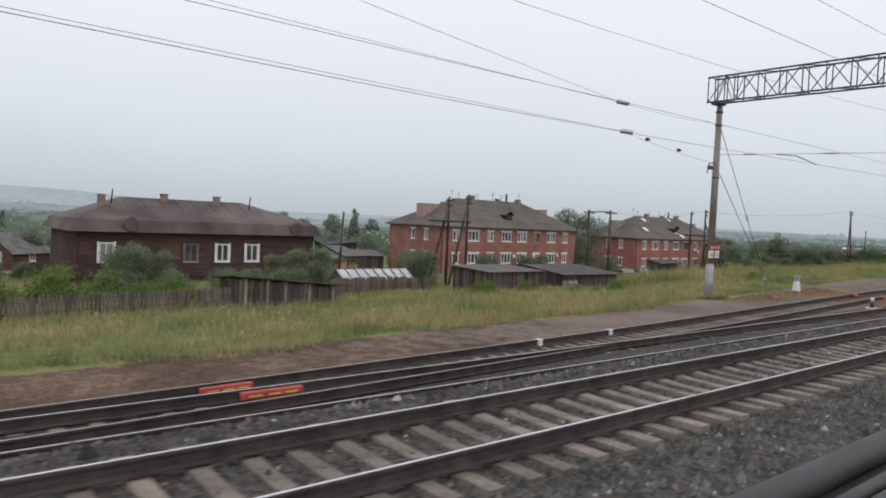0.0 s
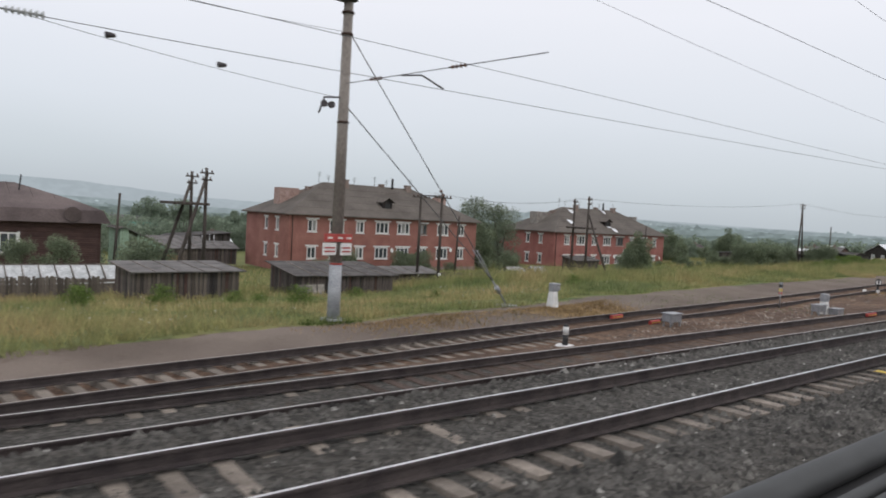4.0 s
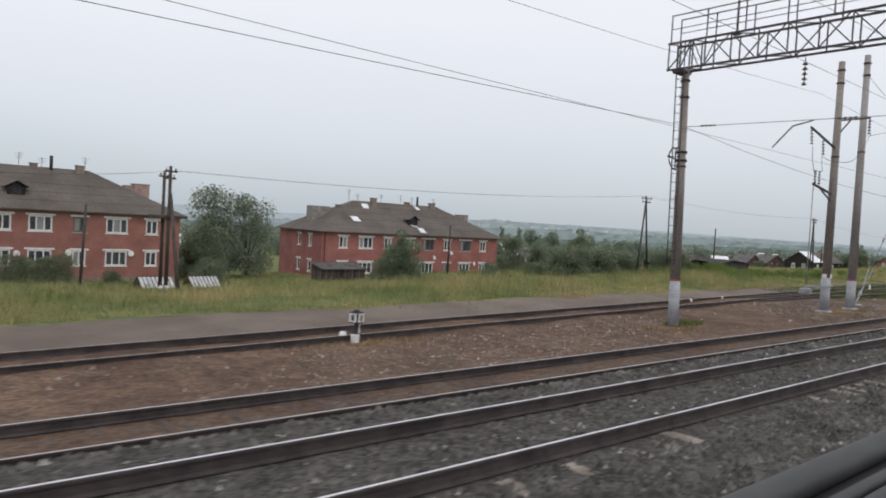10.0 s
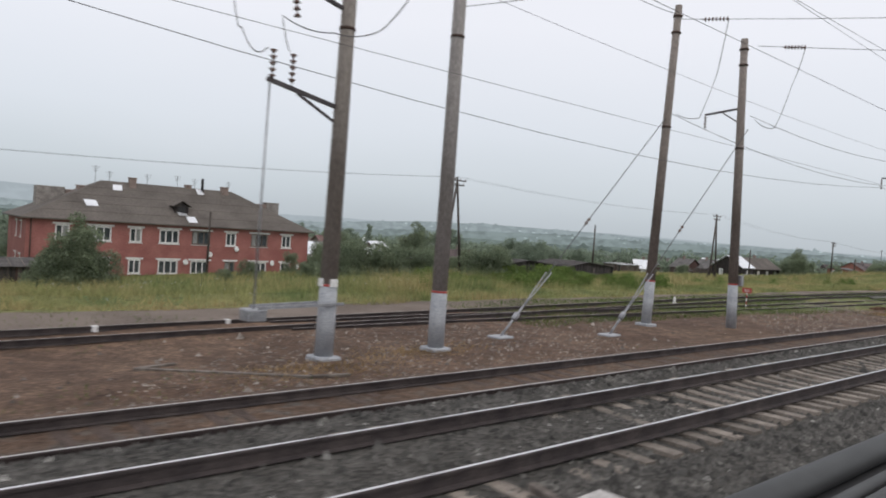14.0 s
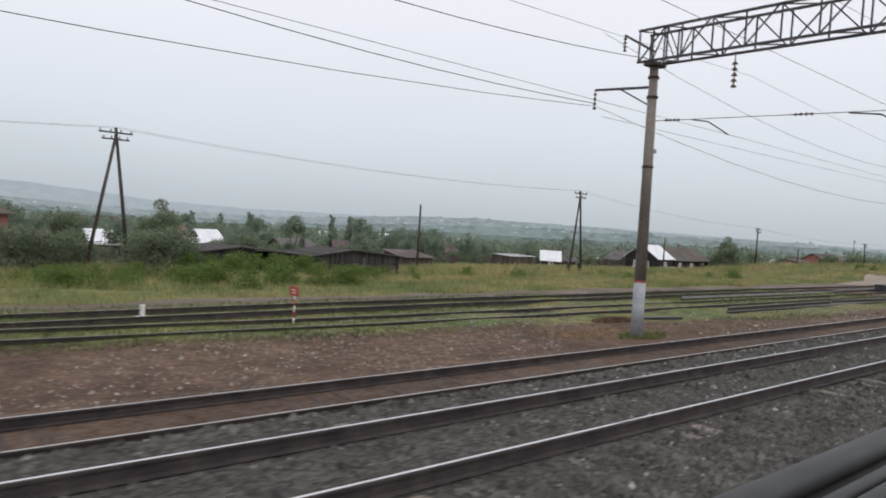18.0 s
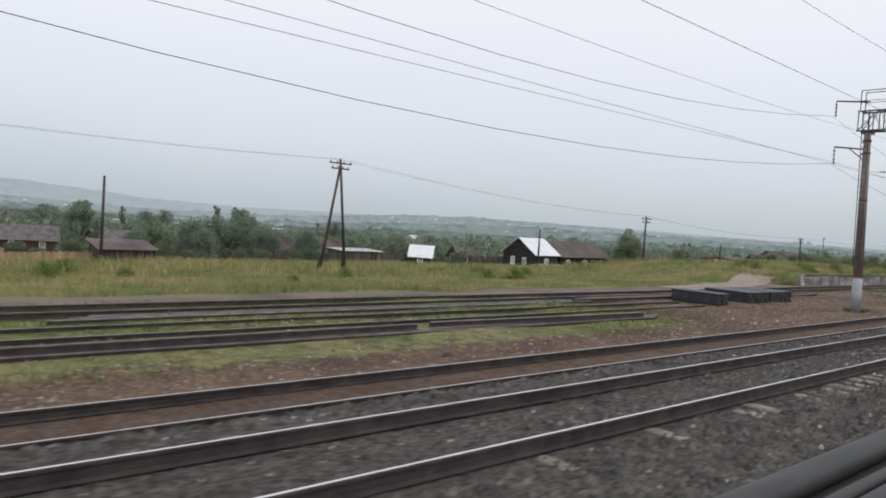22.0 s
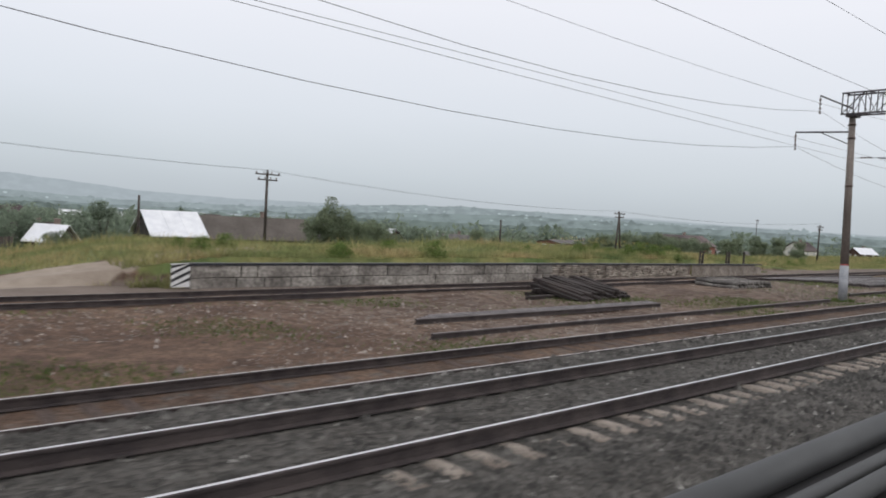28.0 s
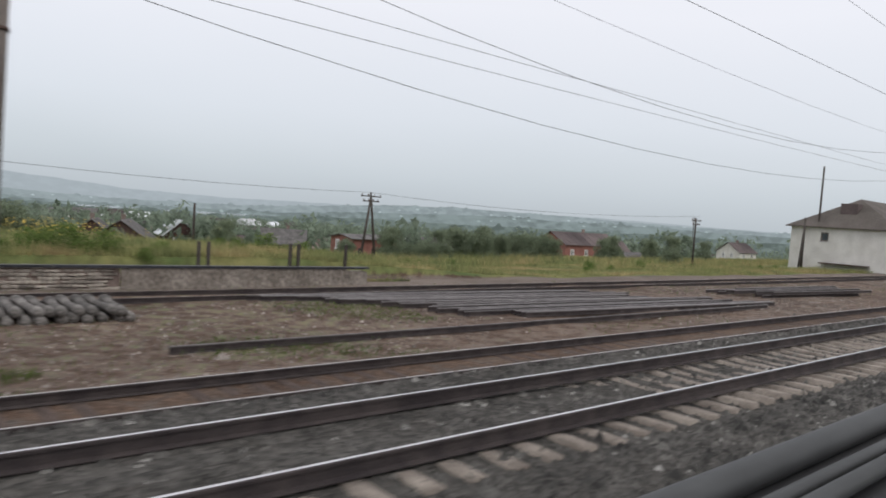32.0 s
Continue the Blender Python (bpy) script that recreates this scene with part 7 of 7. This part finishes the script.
part("base", bx(-0.22, 0.22, -0.1, 0.1, 0, 0.06, bevel=0.01), M["white"], s)
part("post", bx(-0.07, 0.07, -0.05, 0.05, 0.06, 0.42, bevel=0.015), M["white"], s)
s = thing("stop_sign", pose(137.5, 20.4, base_z(137.5, 20.4)), "red stop plate with pale bars on a striped post", "sign")
for i in range(5):
    part("band", tb((0, 0, i * 0.2), (0, 0, i * 0.2 + 0.2), 0.03, n=8), M["white"] if i % 2 == 0 else M["red"], s)
part("plate", bx(-0.05, -0.03, -0.3, 0.3, 0.93, 1.23, bevel=0.008), M["red"], s)
for k in (1.03, 1.12):
    part("mark", bx(-0.056, -0.052, -0.15, 0.15, k - 0.02, k + 0.015), M["plaster"], s)


def guy(anchor, mast_xyz, label, second=None):
    ax, ay = anchor
    z = base_z(ax, ay)
    t = thing("guy_anchor", pose(0, 0, 0), label, "guy anchor", "guy anchors")
    part("anchor_plate", bx(ax - 0.38, ax + 0.38, ay - 0.28, ay + 0.28, z - 0.1, z + 0.08, bevel=0.03), M["mast_grey"], t, "pale concrete anchor plate")
    A, B = Vector((ax, ay, z + 0.05)), Vector(mast_xyz)
    d = (B - A).normalized()
    part("anchor_rod", tb(A, A + d * 1.5, 0.04, n=8), M["steel_grey"], t)
    part("turnbuckle", tb(A + d * 0.8, A + d * 1.1, 0.1, n=8), M["steel_grey"], t)
    for off in (-0.12, 0.12):
        o = Vector((0, off, 0))
        part("guy_rod", tb(A + d * 1.1, A + d * 3.2 + o, 0.022, n=6), M["steel_grey"], t)
    part("guy_wire", tb(A + d * 2.6, B, 0.018, n=5), M["wire"], t)
    if second:
        part("guy_wire", tb(A + d * 1.4, Vector(second), 0.018, n=5), M["wire"], t)
    part("insulator", insulator(bmesh.new(), A + d * (B - A).length * 0.45, A + d * ((B - A).length * 0.45 + 0.45), 2, 0.07), M["insul"], t)


guy((44.2, 20.7), (35.4, 19.8, 8.3), "two guy wires from the mast to a concrete anchor plate", (35.4, 19.8, 5.9))
guy((112.2, 16.6), (121.45, 16.85, 7.7), "guy wire with pale tension rods and anchor plate")
guy((117.1, 15.7), (125.35, 15.15, 7.7), "guy wire with pale tension rods and anchor plate")
# jumpers and anchor cables on the tall masts
wire("jumper_cable", [(101.75, 15.58, 7.55), (102.0, 15.6, 6.7), (102.72, 15.7, 6.4)], "slack jumper cable to the switch", 0.015, 0.3, 8)
wire("jumper_cable", [(103.25, 15.6, 6.4), (103.0, 15.6, 7.2), (104.2, 15.2, 7.0), (105.3, 14.8, 7.25), (106.2, 14.45, 8.7)], "slack jumper cable between two masts", 0.015, 0.12, 8)
for a, b in (((108.6, 15.75, 12.6), (121.8, 16.9, 12.2)), ((121.85, 16.85, 12.0), (144.3, -22, 12.4)), ((125.5, 15.1, 11.4), (152.5, -21.5, 12.0)), ((121.7, 16.85, 8.0), (147.7, 16.9, 7.3)), ((125.4, 15.1, 8.3), (147.7, 14.4, 8.6))):
    wire("anchor_cable", [a, b], "anchored cable between masts", 0.013, 0.5)
for a, d in (((122.33, 16.02, 11.95), (0.52, -0.9, 0.0)), ((126.1, 14.28, 11.36), (0.55, -0.75, 0.0)), ((25.5, 19.25, 8.03), (0.9, 0.02, 0.02)), ((25.7, 19.1, 6.73), (0.9, 0.02, 0.02))):
    o = part("tension_insulator", insulator(bmesh.new(), a, Vector(a) + Vector(d), 7, 0.11), M["film"] if a[0] < 50 else M["insul"])
    tagged(o, ("pale" if a[0] < 50 else "dark") + " ribbed tension insulator on a cable", "insulator", "tension insulators")
wire("anchor_cable", [(-30, 15.5, 7.6), (25.6, 19.25, 8.03), (35.3, 19.75, 8.25)], "anchored messenger cable ending at the mast", 0.007, 0.12)
wire("anchor_cable", [(-30, 13.9, 11.5), (25.3, 19.2, 8.06)], "upper anchored cable meeting the tension insulator", 0.008, 0.2)
wire("anchor_cable", [(-30, 15.2, 6.3), (25.8, 19.1, 6.73), (35.3, 19.75, 6.1)], "anchored contact cable ending at the mast", 0.007, 0.1)
for p in ((28.1, 19.25, 6.6), (31.1, 19.45, 6.4)):
    o = part("pulley", tb((p[0] - 0.12, p[1], p[2]), (p[0] + 0.12, p[1], p[2] + 0.02), 0.09, 0.05, n=10), M["steel_dark"])
    tagged(o, "small dark tension pulley on the cable", "pulley", "tension pulleys")
wire("jumper_cable", [(126.65, 13.53, 11.36), (126.7, 14.0, 9.8), (127.1, 14.8, 8.0), (125.8, 15.1, 8.2)], "slack jumper cable beside the mast", 0.016, 0.15, 6)
wire("jumper_cable", [(122.85, 15.12, 11.95), (123.7, 15.9, 10.0), (123.9, 16.7, 8.1), (122.2, 16.8, 8.0)], "slack jumper cable beside the mast", 0.016, 0.1, 6)
wire("anchor_cable", [(108.7, 15.7, 8.9), (116, 11.5, 11.4), (150, 10.8, 11.8)], "anchored cable leading off over the tracks", 0.011, 0.15)


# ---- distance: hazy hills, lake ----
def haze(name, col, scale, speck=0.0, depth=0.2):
    """Woods, fields and roofs far off; the haze is painted into a glowing colour."""
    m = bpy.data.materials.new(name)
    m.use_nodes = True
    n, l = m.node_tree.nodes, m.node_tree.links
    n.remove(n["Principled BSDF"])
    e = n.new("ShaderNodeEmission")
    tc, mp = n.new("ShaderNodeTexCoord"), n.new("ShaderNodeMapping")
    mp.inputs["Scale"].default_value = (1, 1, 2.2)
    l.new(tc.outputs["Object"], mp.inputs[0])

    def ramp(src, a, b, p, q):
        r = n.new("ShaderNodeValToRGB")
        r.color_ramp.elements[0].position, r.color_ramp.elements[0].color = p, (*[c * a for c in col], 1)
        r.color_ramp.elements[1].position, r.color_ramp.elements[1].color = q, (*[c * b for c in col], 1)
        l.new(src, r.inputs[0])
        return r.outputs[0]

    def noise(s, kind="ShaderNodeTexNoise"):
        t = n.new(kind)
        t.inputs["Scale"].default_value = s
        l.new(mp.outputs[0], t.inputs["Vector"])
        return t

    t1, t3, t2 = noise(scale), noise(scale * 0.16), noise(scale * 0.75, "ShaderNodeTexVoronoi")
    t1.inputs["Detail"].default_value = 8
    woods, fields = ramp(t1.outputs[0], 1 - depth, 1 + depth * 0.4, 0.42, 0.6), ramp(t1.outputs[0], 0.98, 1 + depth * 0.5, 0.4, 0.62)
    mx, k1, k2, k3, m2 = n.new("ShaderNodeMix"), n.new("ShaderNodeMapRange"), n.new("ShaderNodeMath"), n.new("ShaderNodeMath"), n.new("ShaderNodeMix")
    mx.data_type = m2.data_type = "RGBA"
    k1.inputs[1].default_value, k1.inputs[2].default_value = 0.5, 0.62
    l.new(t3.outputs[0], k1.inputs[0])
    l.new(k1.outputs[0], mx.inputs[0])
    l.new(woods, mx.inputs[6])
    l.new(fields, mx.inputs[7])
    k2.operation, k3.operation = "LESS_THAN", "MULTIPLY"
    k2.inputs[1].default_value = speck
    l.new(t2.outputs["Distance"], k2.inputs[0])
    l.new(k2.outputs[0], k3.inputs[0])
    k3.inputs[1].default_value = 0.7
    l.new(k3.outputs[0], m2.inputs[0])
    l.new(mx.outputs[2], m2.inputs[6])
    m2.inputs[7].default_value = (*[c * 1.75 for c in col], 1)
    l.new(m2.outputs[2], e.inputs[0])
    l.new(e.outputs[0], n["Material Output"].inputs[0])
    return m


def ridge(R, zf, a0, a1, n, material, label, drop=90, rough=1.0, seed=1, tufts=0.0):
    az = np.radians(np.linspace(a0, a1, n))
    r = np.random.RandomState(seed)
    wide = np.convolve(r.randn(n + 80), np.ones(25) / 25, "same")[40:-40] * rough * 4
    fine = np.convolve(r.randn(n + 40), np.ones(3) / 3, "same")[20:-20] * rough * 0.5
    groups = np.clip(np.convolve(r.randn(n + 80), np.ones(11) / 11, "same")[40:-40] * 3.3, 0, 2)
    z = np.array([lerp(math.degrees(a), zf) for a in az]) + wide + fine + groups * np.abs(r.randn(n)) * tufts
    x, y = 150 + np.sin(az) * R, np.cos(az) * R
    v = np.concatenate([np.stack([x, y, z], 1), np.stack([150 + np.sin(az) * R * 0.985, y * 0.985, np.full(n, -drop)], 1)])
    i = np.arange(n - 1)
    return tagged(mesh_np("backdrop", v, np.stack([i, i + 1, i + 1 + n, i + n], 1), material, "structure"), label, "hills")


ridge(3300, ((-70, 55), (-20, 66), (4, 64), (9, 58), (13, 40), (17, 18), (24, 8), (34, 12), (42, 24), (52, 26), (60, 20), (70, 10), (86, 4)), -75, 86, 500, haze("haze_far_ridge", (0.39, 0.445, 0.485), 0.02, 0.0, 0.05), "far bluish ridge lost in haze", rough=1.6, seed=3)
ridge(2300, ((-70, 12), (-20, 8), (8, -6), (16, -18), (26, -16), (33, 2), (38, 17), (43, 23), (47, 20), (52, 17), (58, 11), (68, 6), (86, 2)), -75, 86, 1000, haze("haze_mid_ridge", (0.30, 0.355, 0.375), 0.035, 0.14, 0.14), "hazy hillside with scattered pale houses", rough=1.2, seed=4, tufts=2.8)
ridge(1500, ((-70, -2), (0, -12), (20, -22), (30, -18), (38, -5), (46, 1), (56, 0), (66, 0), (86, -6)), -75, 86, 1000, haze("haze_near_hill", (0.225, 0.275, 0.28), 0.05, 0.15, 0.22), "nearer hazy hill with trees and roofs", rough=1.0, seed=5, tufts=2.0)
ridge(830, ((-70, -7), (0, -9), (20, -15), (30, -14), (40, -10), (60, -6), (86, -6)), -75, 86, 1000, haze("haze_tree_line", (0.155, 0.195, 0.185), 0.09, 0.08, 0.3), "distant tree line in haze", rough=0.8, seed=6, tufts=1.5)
M["water"] = mat("lake_water_pale", (0.30, 0.34, 0.36), (0.36, 0.40, 0.42), 0.01, 0.15, 0, 0.0, 0.05)
az = np.radians(np.linspace(16, 33, 40))
v = np.concatenate([np.stack([150 + np.sin(az) * R, np.cos(az) * R, np.full(40, -26.0)], 1) for R in (900, 1450)])
i = np.arange(39)
tagged(mesh_np("water", v, np.stack([i, i + 1, i + 41, i + 40], 1), M["water"], "structure"), "pale lake in the distant valley", "lake")


# ---- grass, weeds, gravel ----
def blades(name, x, y, h, wd, material, label, seed, lean=0.35):
    r = np.random.RandomState(seed)
    n = len(x)
    z = ground_z(x, y) - 0.02
    a = r.rand(n) * math.tau
    l = r.normal(size=(n, 2)) * lean * h[:, None]
    p0 = np.stack([x - np.cos(a) * wd, y - np.sin(a) * wd, z], 1)
    p1 = np.stack([x + np.cos(a) * wd, y + np.sin(a) * wd, z], 1)
    p2 = np.stack([x + l[:, 0], y + l[:, 1], z + h], 1)
    v = np.stack([p0, p1, p2], 1).reshape(-1, 3)
    return tagged(mesh_np(name, v, np.arange(3 * n).reshape(n, 3), material, "stuff"), label, "grass")


rg = np.random.RandomState(21)
n = 300000
x = rg.uniform(-25, 345, n)
u = rg.rand(n) ** 1.35
y = edge_y(x) + 0.1 + u * 24 + 0.5 * wave(x, x * 0, 0.6, 8)
keep = ~((np.abs(y - np.interp(x, (203, 210, 217, 223, 229), (26.6, 27.3, 28.3, 30.0, 33.0))) < 1.4) & (x > 203) & (x < 229)) & ~((x > 222) & (x < 269) & (y < 26.9))
x, y = x[keep], y[keep]
tall = (0.26 + 0.24 * sstep(-0.3, 0.8, wave(x, y, 0.15, 12))) * (0.8 + 0.35 * wave(x, y, 1.3, 19)) + 0.12 * sstep(60, 20, x)
tall *= 1 + 1.0 * sstep(46, 58, x) * (1 - sstep(130, 150, x)) * sstep(0.6, 3.5, y - edge_y(x))
blades("grass", x, y, tall * rg.uniform(0.5, 1.35, len(x)), 0.016 + 0.012 * (y - edge_y(x)) / 20, M["grass"], "tall yellow-green summer grass on the verge", 1)
n = 120000
x = rg.uniform(-25, 420, n)
y = rg.uniform(44, 84, n)
keep = ~((x > 59) & (x < 91) & (y > 71)) & ~((x > 106) & (x < 138) & (y > 71.5)) & ~((x > 12) & (x < 41) & (y > 70))
x, y = x[keep], y[keep]
blades("grass", x, y, rg.uniform(0.2, 0.6, len(x)) * (1 + 0.8 * sstep(66, 56, y) * sstep(40, 60, x)), np.full(len(x), 0.04), M["grass"], "meadow grass between the houses", 2)
n = 100000
x = rg.uniform(116, 200, n)
y = rg.uniform(13.2, 25.5, n)
k = (wave(x, y, 0.35, 15) + rg.normal(size=n) * 0.25 > -0.15 + 1.2 * sstep(182, 196, x)) & (y > np.interp(x, (130, 148, 165, 214), (18.0, 16.2, 13.6, 14.0)))
x, y = x[k], y[k]
blades("grass", x, y, rg.uniform(0.05, 0.2, len(x)), np.full(len(x), 0.014), M["weed"], "short green grass between the sidings", 3)
n = 50000
x = rg.uniform(-5, 330, n)
y = rg.uniform(12.8, 25.8, n)
k = (wave(x, y, 0.5, 16) + rg.normal(size=n) * 0.2 > 0.6 - 0.3 * sstep(205, 230, x)) & (np.abs(y - siding_y(x) + 0.76) > 1.0)
x, y = x[k], y[k]
blades("grass", x, y, rg.uniform(0.04, 0.18, len(x)), np.full(len(x), 0.013), M["weed"], "sparse weeds on the bare dirt", 4)
n = 60000
x = rg.uniform(212, 266, n)
y = rg.uniform(12.6, 22.0, n)
k = (wave(x, y, 0.6, 91) + rg.normal(size=n) * 0.2 > 0.55) & (np.abs(y - siding_y(x) + 0.76) > 1.0)
blades("grass", x[k], y[k], rg.uniform(0.04, 0.15, k.sum()), np.full(k.sum(), 0.018), M["weed"], "thin low weeds creeping over the brown dirt", 9)
for mx_, my_ in ((91.3, 16.0), (147.6, 13.9), (202.4, 14.7), (34.9, 19.3), (252.8, 14.2)):
    q = 500
    a, rr_ = rg.rand(q) * math.tau, rg.rand(q) ** 0.5 * 0.9
    blades("grass", mx_ + np.cos(a) * rr_ * 1.3, my_ + np.sin(a) * rr_ * 0.7, rg.uniform(0.05, 0.25, q), np.full(q, 0.016), M["weed"], "tuft of weeds at the foot of a mast", 5)
# dry straw-coloured grass along the siding
n = 34000
x = rg.uniform(33, 51, n)
y = siding_y(x) + rg.uniform(0.7, 3.6, n)
k = wave(x, y, 0.5, 33) + rg.normal(size=n) * 0.4 > 0.0
M["reed"] = mat("withered_reddish_weeds", (0.13, 0.075, 0.05), (0.24, 0.15, 0.10), 0.5, 0.9, 0, 0.0, 3, island=True, rand=0.35)
M["straw"] = mat("dry_grass", (0.25, 0.17, 0.08), (0.40, 0.285, 0.15), 0.5, 0.9, 0, 0.0, 3, island=True, rand=0.35)
blades("dry_grass", x[k], y[k], rg.uniform(0.04, 0.16, k.sum()), np.full(k.sum(), 0.016), M["straw"], "dry yellowish grass beside the siding", 6)
n = 5000
x = np.concatenate([rg.normal(c, 1.2, n // 5) for c in (104, 108, 76, 146, 89)])
y = np.concatenate([rg.normal(c, 0.5, n // 5) for c in (14.4, 15.6, 17.3, 15.4, 15.0)])
blades("dry_grass", x, y, rg.uniform(0.03, 0.14, n), np.full(n, 0.016), M["straw"], "dry grass tufts round the masts", 7)
q = 1800
a, rr_ = rg.rand(q) * math.tau, rg.rand(q) ** 0.5
blades("dry_grass", 150.4 + np.cos(a) * rr_ * 1.5, 17.0 + np.sin(a) * rr_ * 0.6, rg.uniform(0.05, 0.3, q) * (1.1 - 0.7 * rr_), np.full(q, 0.02), M["reed"], "heap of reddish withered weeds on the dirt", 12)
n = 26000
x = rg.uniform(221, 272, n)
y = np.maximum(27.0, rg.normal(29.0, 2.2, n))
blades("grass", x, y, rg.uniform(0.2, 0.66, n) * (0.75 + 0.3 * wave(x, y, 0.8, 71)), np.full(n, 0.02), M["grass"], "tall rank grass on the bank behind the platform", 8)
n = 9000
x = rg.uniform(222, 269, n)
y = rg.uniform(26.3, 27.3, n)
blades("grass", x, y, rg.uniform(0.12, 0.45, n), np.full(n, 0.018), M["grass"], "grass hanging over the platform edge", 10)
# white umbels and yellow flowers in the verge
for nm, cnt, mt, lab, sd in (("flowers", 300, "white", "small white wild flowers in the grass", 41), ("flowers", 500, "yellow", "yellow wild flowers in the grass", 42)):
    r = np.random.RandomState(sd)
    if mt == "white":
        x = np.concatenate([r.normal(c, 2.5, cnt // 6) for c in (8, 14, 30, 47, 105, 118)])
    else:
        x = np.concatenate([r.normal(c, 1.6 if c > 200 else 3.5, cnt // 2) for c in (257.5, 130)])
    y = edge_y(x) + r.uniform(0.4, 12, len(x)) ** 0.9
    z = ground_z(x, y) + r.uniform(0.35, 0.7, len(x)) + (0.35 if mt == "yellow" else 0.0) * (x > 200)
    s = r.uniform(0.010, 0.022, len(x)) * np.where(x > 200, 2.0, 1.2)
    c = np.stack([x, y, z], 1)
    off = np.array([(-1, 0, 0), (0, -1, -0.3), (1, 0, 0), (0, 1, 0.5)])
    v = (c[:, None, :] + off[None] * s[:, None, None]).reshape(-1, 3)
    tagged(mesh_np(nm, v, np.arange(4 * len(x)).reshape(-1, 4), M[mt], "stuff"), lab, "flowers")


def stones(name, n, xr, yr, size, seed, label, material, keep=None):
    r = np.random.RandomState(seed)
    x, y = r.uniform(*xr, n), r.uniform(*yr, n)
    if keep is not None:
        k = keep(x, y)
        x, y = x[k], y[k]
    n = len(x)
    s = size * np.exp(r.normal(size=n) * 0.35)
    z = ground_z(x, y) + s * 0.12
    base = np.array([(1, 0, -0.35), (0, 1, -0.35), (-1, 0, -0.35), (0, -1, -0.35), (0, 0, 0.75)], float)
    p = base[None] * (0.7 + 0.6 * r.rand(n, 5, 1)) + r.normal(size=(n, 5, 3)) * 0.16
    a = r.rand(n) * math.tau
    ca, sa = np.cos(a), np.sin(a)
    q = np.stack([p[..., 0] * ca[:, None] - p[..., 1] * sa[:, None], p[..., 0] * sa[:, None] + p[..., 1] * ca[:, None], p[..., 2]], -1) * s[:, None, None]
    v = (q + np.stack([x, y, z], 1)[:, None, :]).reshape(-1, 3)
    f = np.array([(0, 1, 4), (1, 2, 4), (2, 3, 4), (3, 0, 4)])
    f = (f[None] + np.arange(n)[:, None, None] * 5).reshape(-1, 3)
    return tagged(mesh_np(name, v, f, material, "stuff"), label, "gravel")


def clear_rails(x, y):
    return (np.abs(y - Y_A) > 0.09) & (np.abs(y - Y_B) > 0.09)


stones("gravel", 105000, (0, 315), (3.0, 5.0), 0.038, 51, "grey crushed stone ballast beside the main track", M["gravel"])
stones("gravel", 75000, (0, 325), (5.0, 8.3), 0.036, 52, "grey crushed stone ballast between the rails", M["gravel"], clear_rails)
stones("gravel", 45000, (0, 335), (7.6, 9.8), 0.038, 53, "grey crushed stone ballast between the tracks", M["gravel"])
M["pale_stone"] = mat("pale_ballast_stones", (0.20, 0.195, 0.18), (0.36, 0.35, 0.33), 2.5, 0.95, 0, 0.2, 30, island=True, rand=0.4)
stones("gravel", 9000, (0, 325), (3.0, 9.8), 0.03, 57, "scattered pale stones in the grey ballast", M["pale_stone"], clear_rails)
M["pebble"] = mat("yard_pebbles", (0.085, 0.07, 0.06), (0.35, 0.31, 0.275), 2.5, 0.95, 0, 0.2, 30, island=True, rand=0.5)
stones("pebbles", 100000, (0, 330), (12.4, 24.5), 0.028, 54, "scattered stones on brown dirt", M["pebble"], lambda x, y: (y < siding_y(x) - 2.0) & (wave(x, y, 0.35, 61) > -0.3))
stones("rubble", 2200, (0, 330), (12.6, 24.5), 0.058, 55, "scattered larger pale stones on the dirt", M["pebble"], lambda x, y: y < siding_y(x) - 1.9)


# ---- window ledge of the carriage the view is taken from, running along the line ----
SILL = ((0, 0.014), (57, 0.021), (142, 0.024), (200, 0.027), (218, 0.046), (260, 0.048))


def along(dy, dz, section, name, material, parent, label=""):
    """A bar of constant section that runs beside the line of travel."""
    bm = bmesh.new()
    rings = []
    track = [(PATH[0][1] - 1.0, PATH[0][2], PATH[0][3])] + [p[1:4] for p in PATH] + [(PATH[-1][1] + k, PATH[-1][2] + 0.012 * k, PATH[-1][3]) for k in (3.0, 8.0)]
    for x, y, z in track:
        up = lerp(x, SILL)
        rings.append([bm.verts.new((x, y + dy + u, z + dz + up + v)) for u, v in section])
    k = len(section)
    for r, q in zip(rings, rings[1:]):
        for j in range(k):
            f = bm.faces.new((r[j], q[j], q[(j + 1) % k], r[(j + 1) % k]))
            f.smooth = k > 4
    bmesh.ops.recalc_face_normals(bm, faces=bm.faces[:])
    return part(name, bm, material, parent, label)


def disc(r, n=12):
    return [(math.cos(i * math.tau / n) * r, math.sin(i * math.tau / n) * r) for i in range(n)]


ledge = thing("carriage_window_ledge", pose(0, 0, 0), "dark window ledge of a railway carriage with rounded seal bars", "window ledge", kind="structure")
along(0.5, -0.442, disc(0.028), "seal_bar", M["ledge"], ledge, "rounded dark grey seal bar")
along(0.425, -0.444, disc(0.014), "bead", M["ledge"], ledge, "thin bead")
along(0.385, -0.44, disc(0.016), "bead", M["ledge"], ledge, "thin bead")
along(0.0, 0.0, [(0.52, -0.46), (0.52, -0.48), (0.12, -0.48), (0.12, -0.46)], "sill_plate", M["rubber"], ledge, "black sill plate")
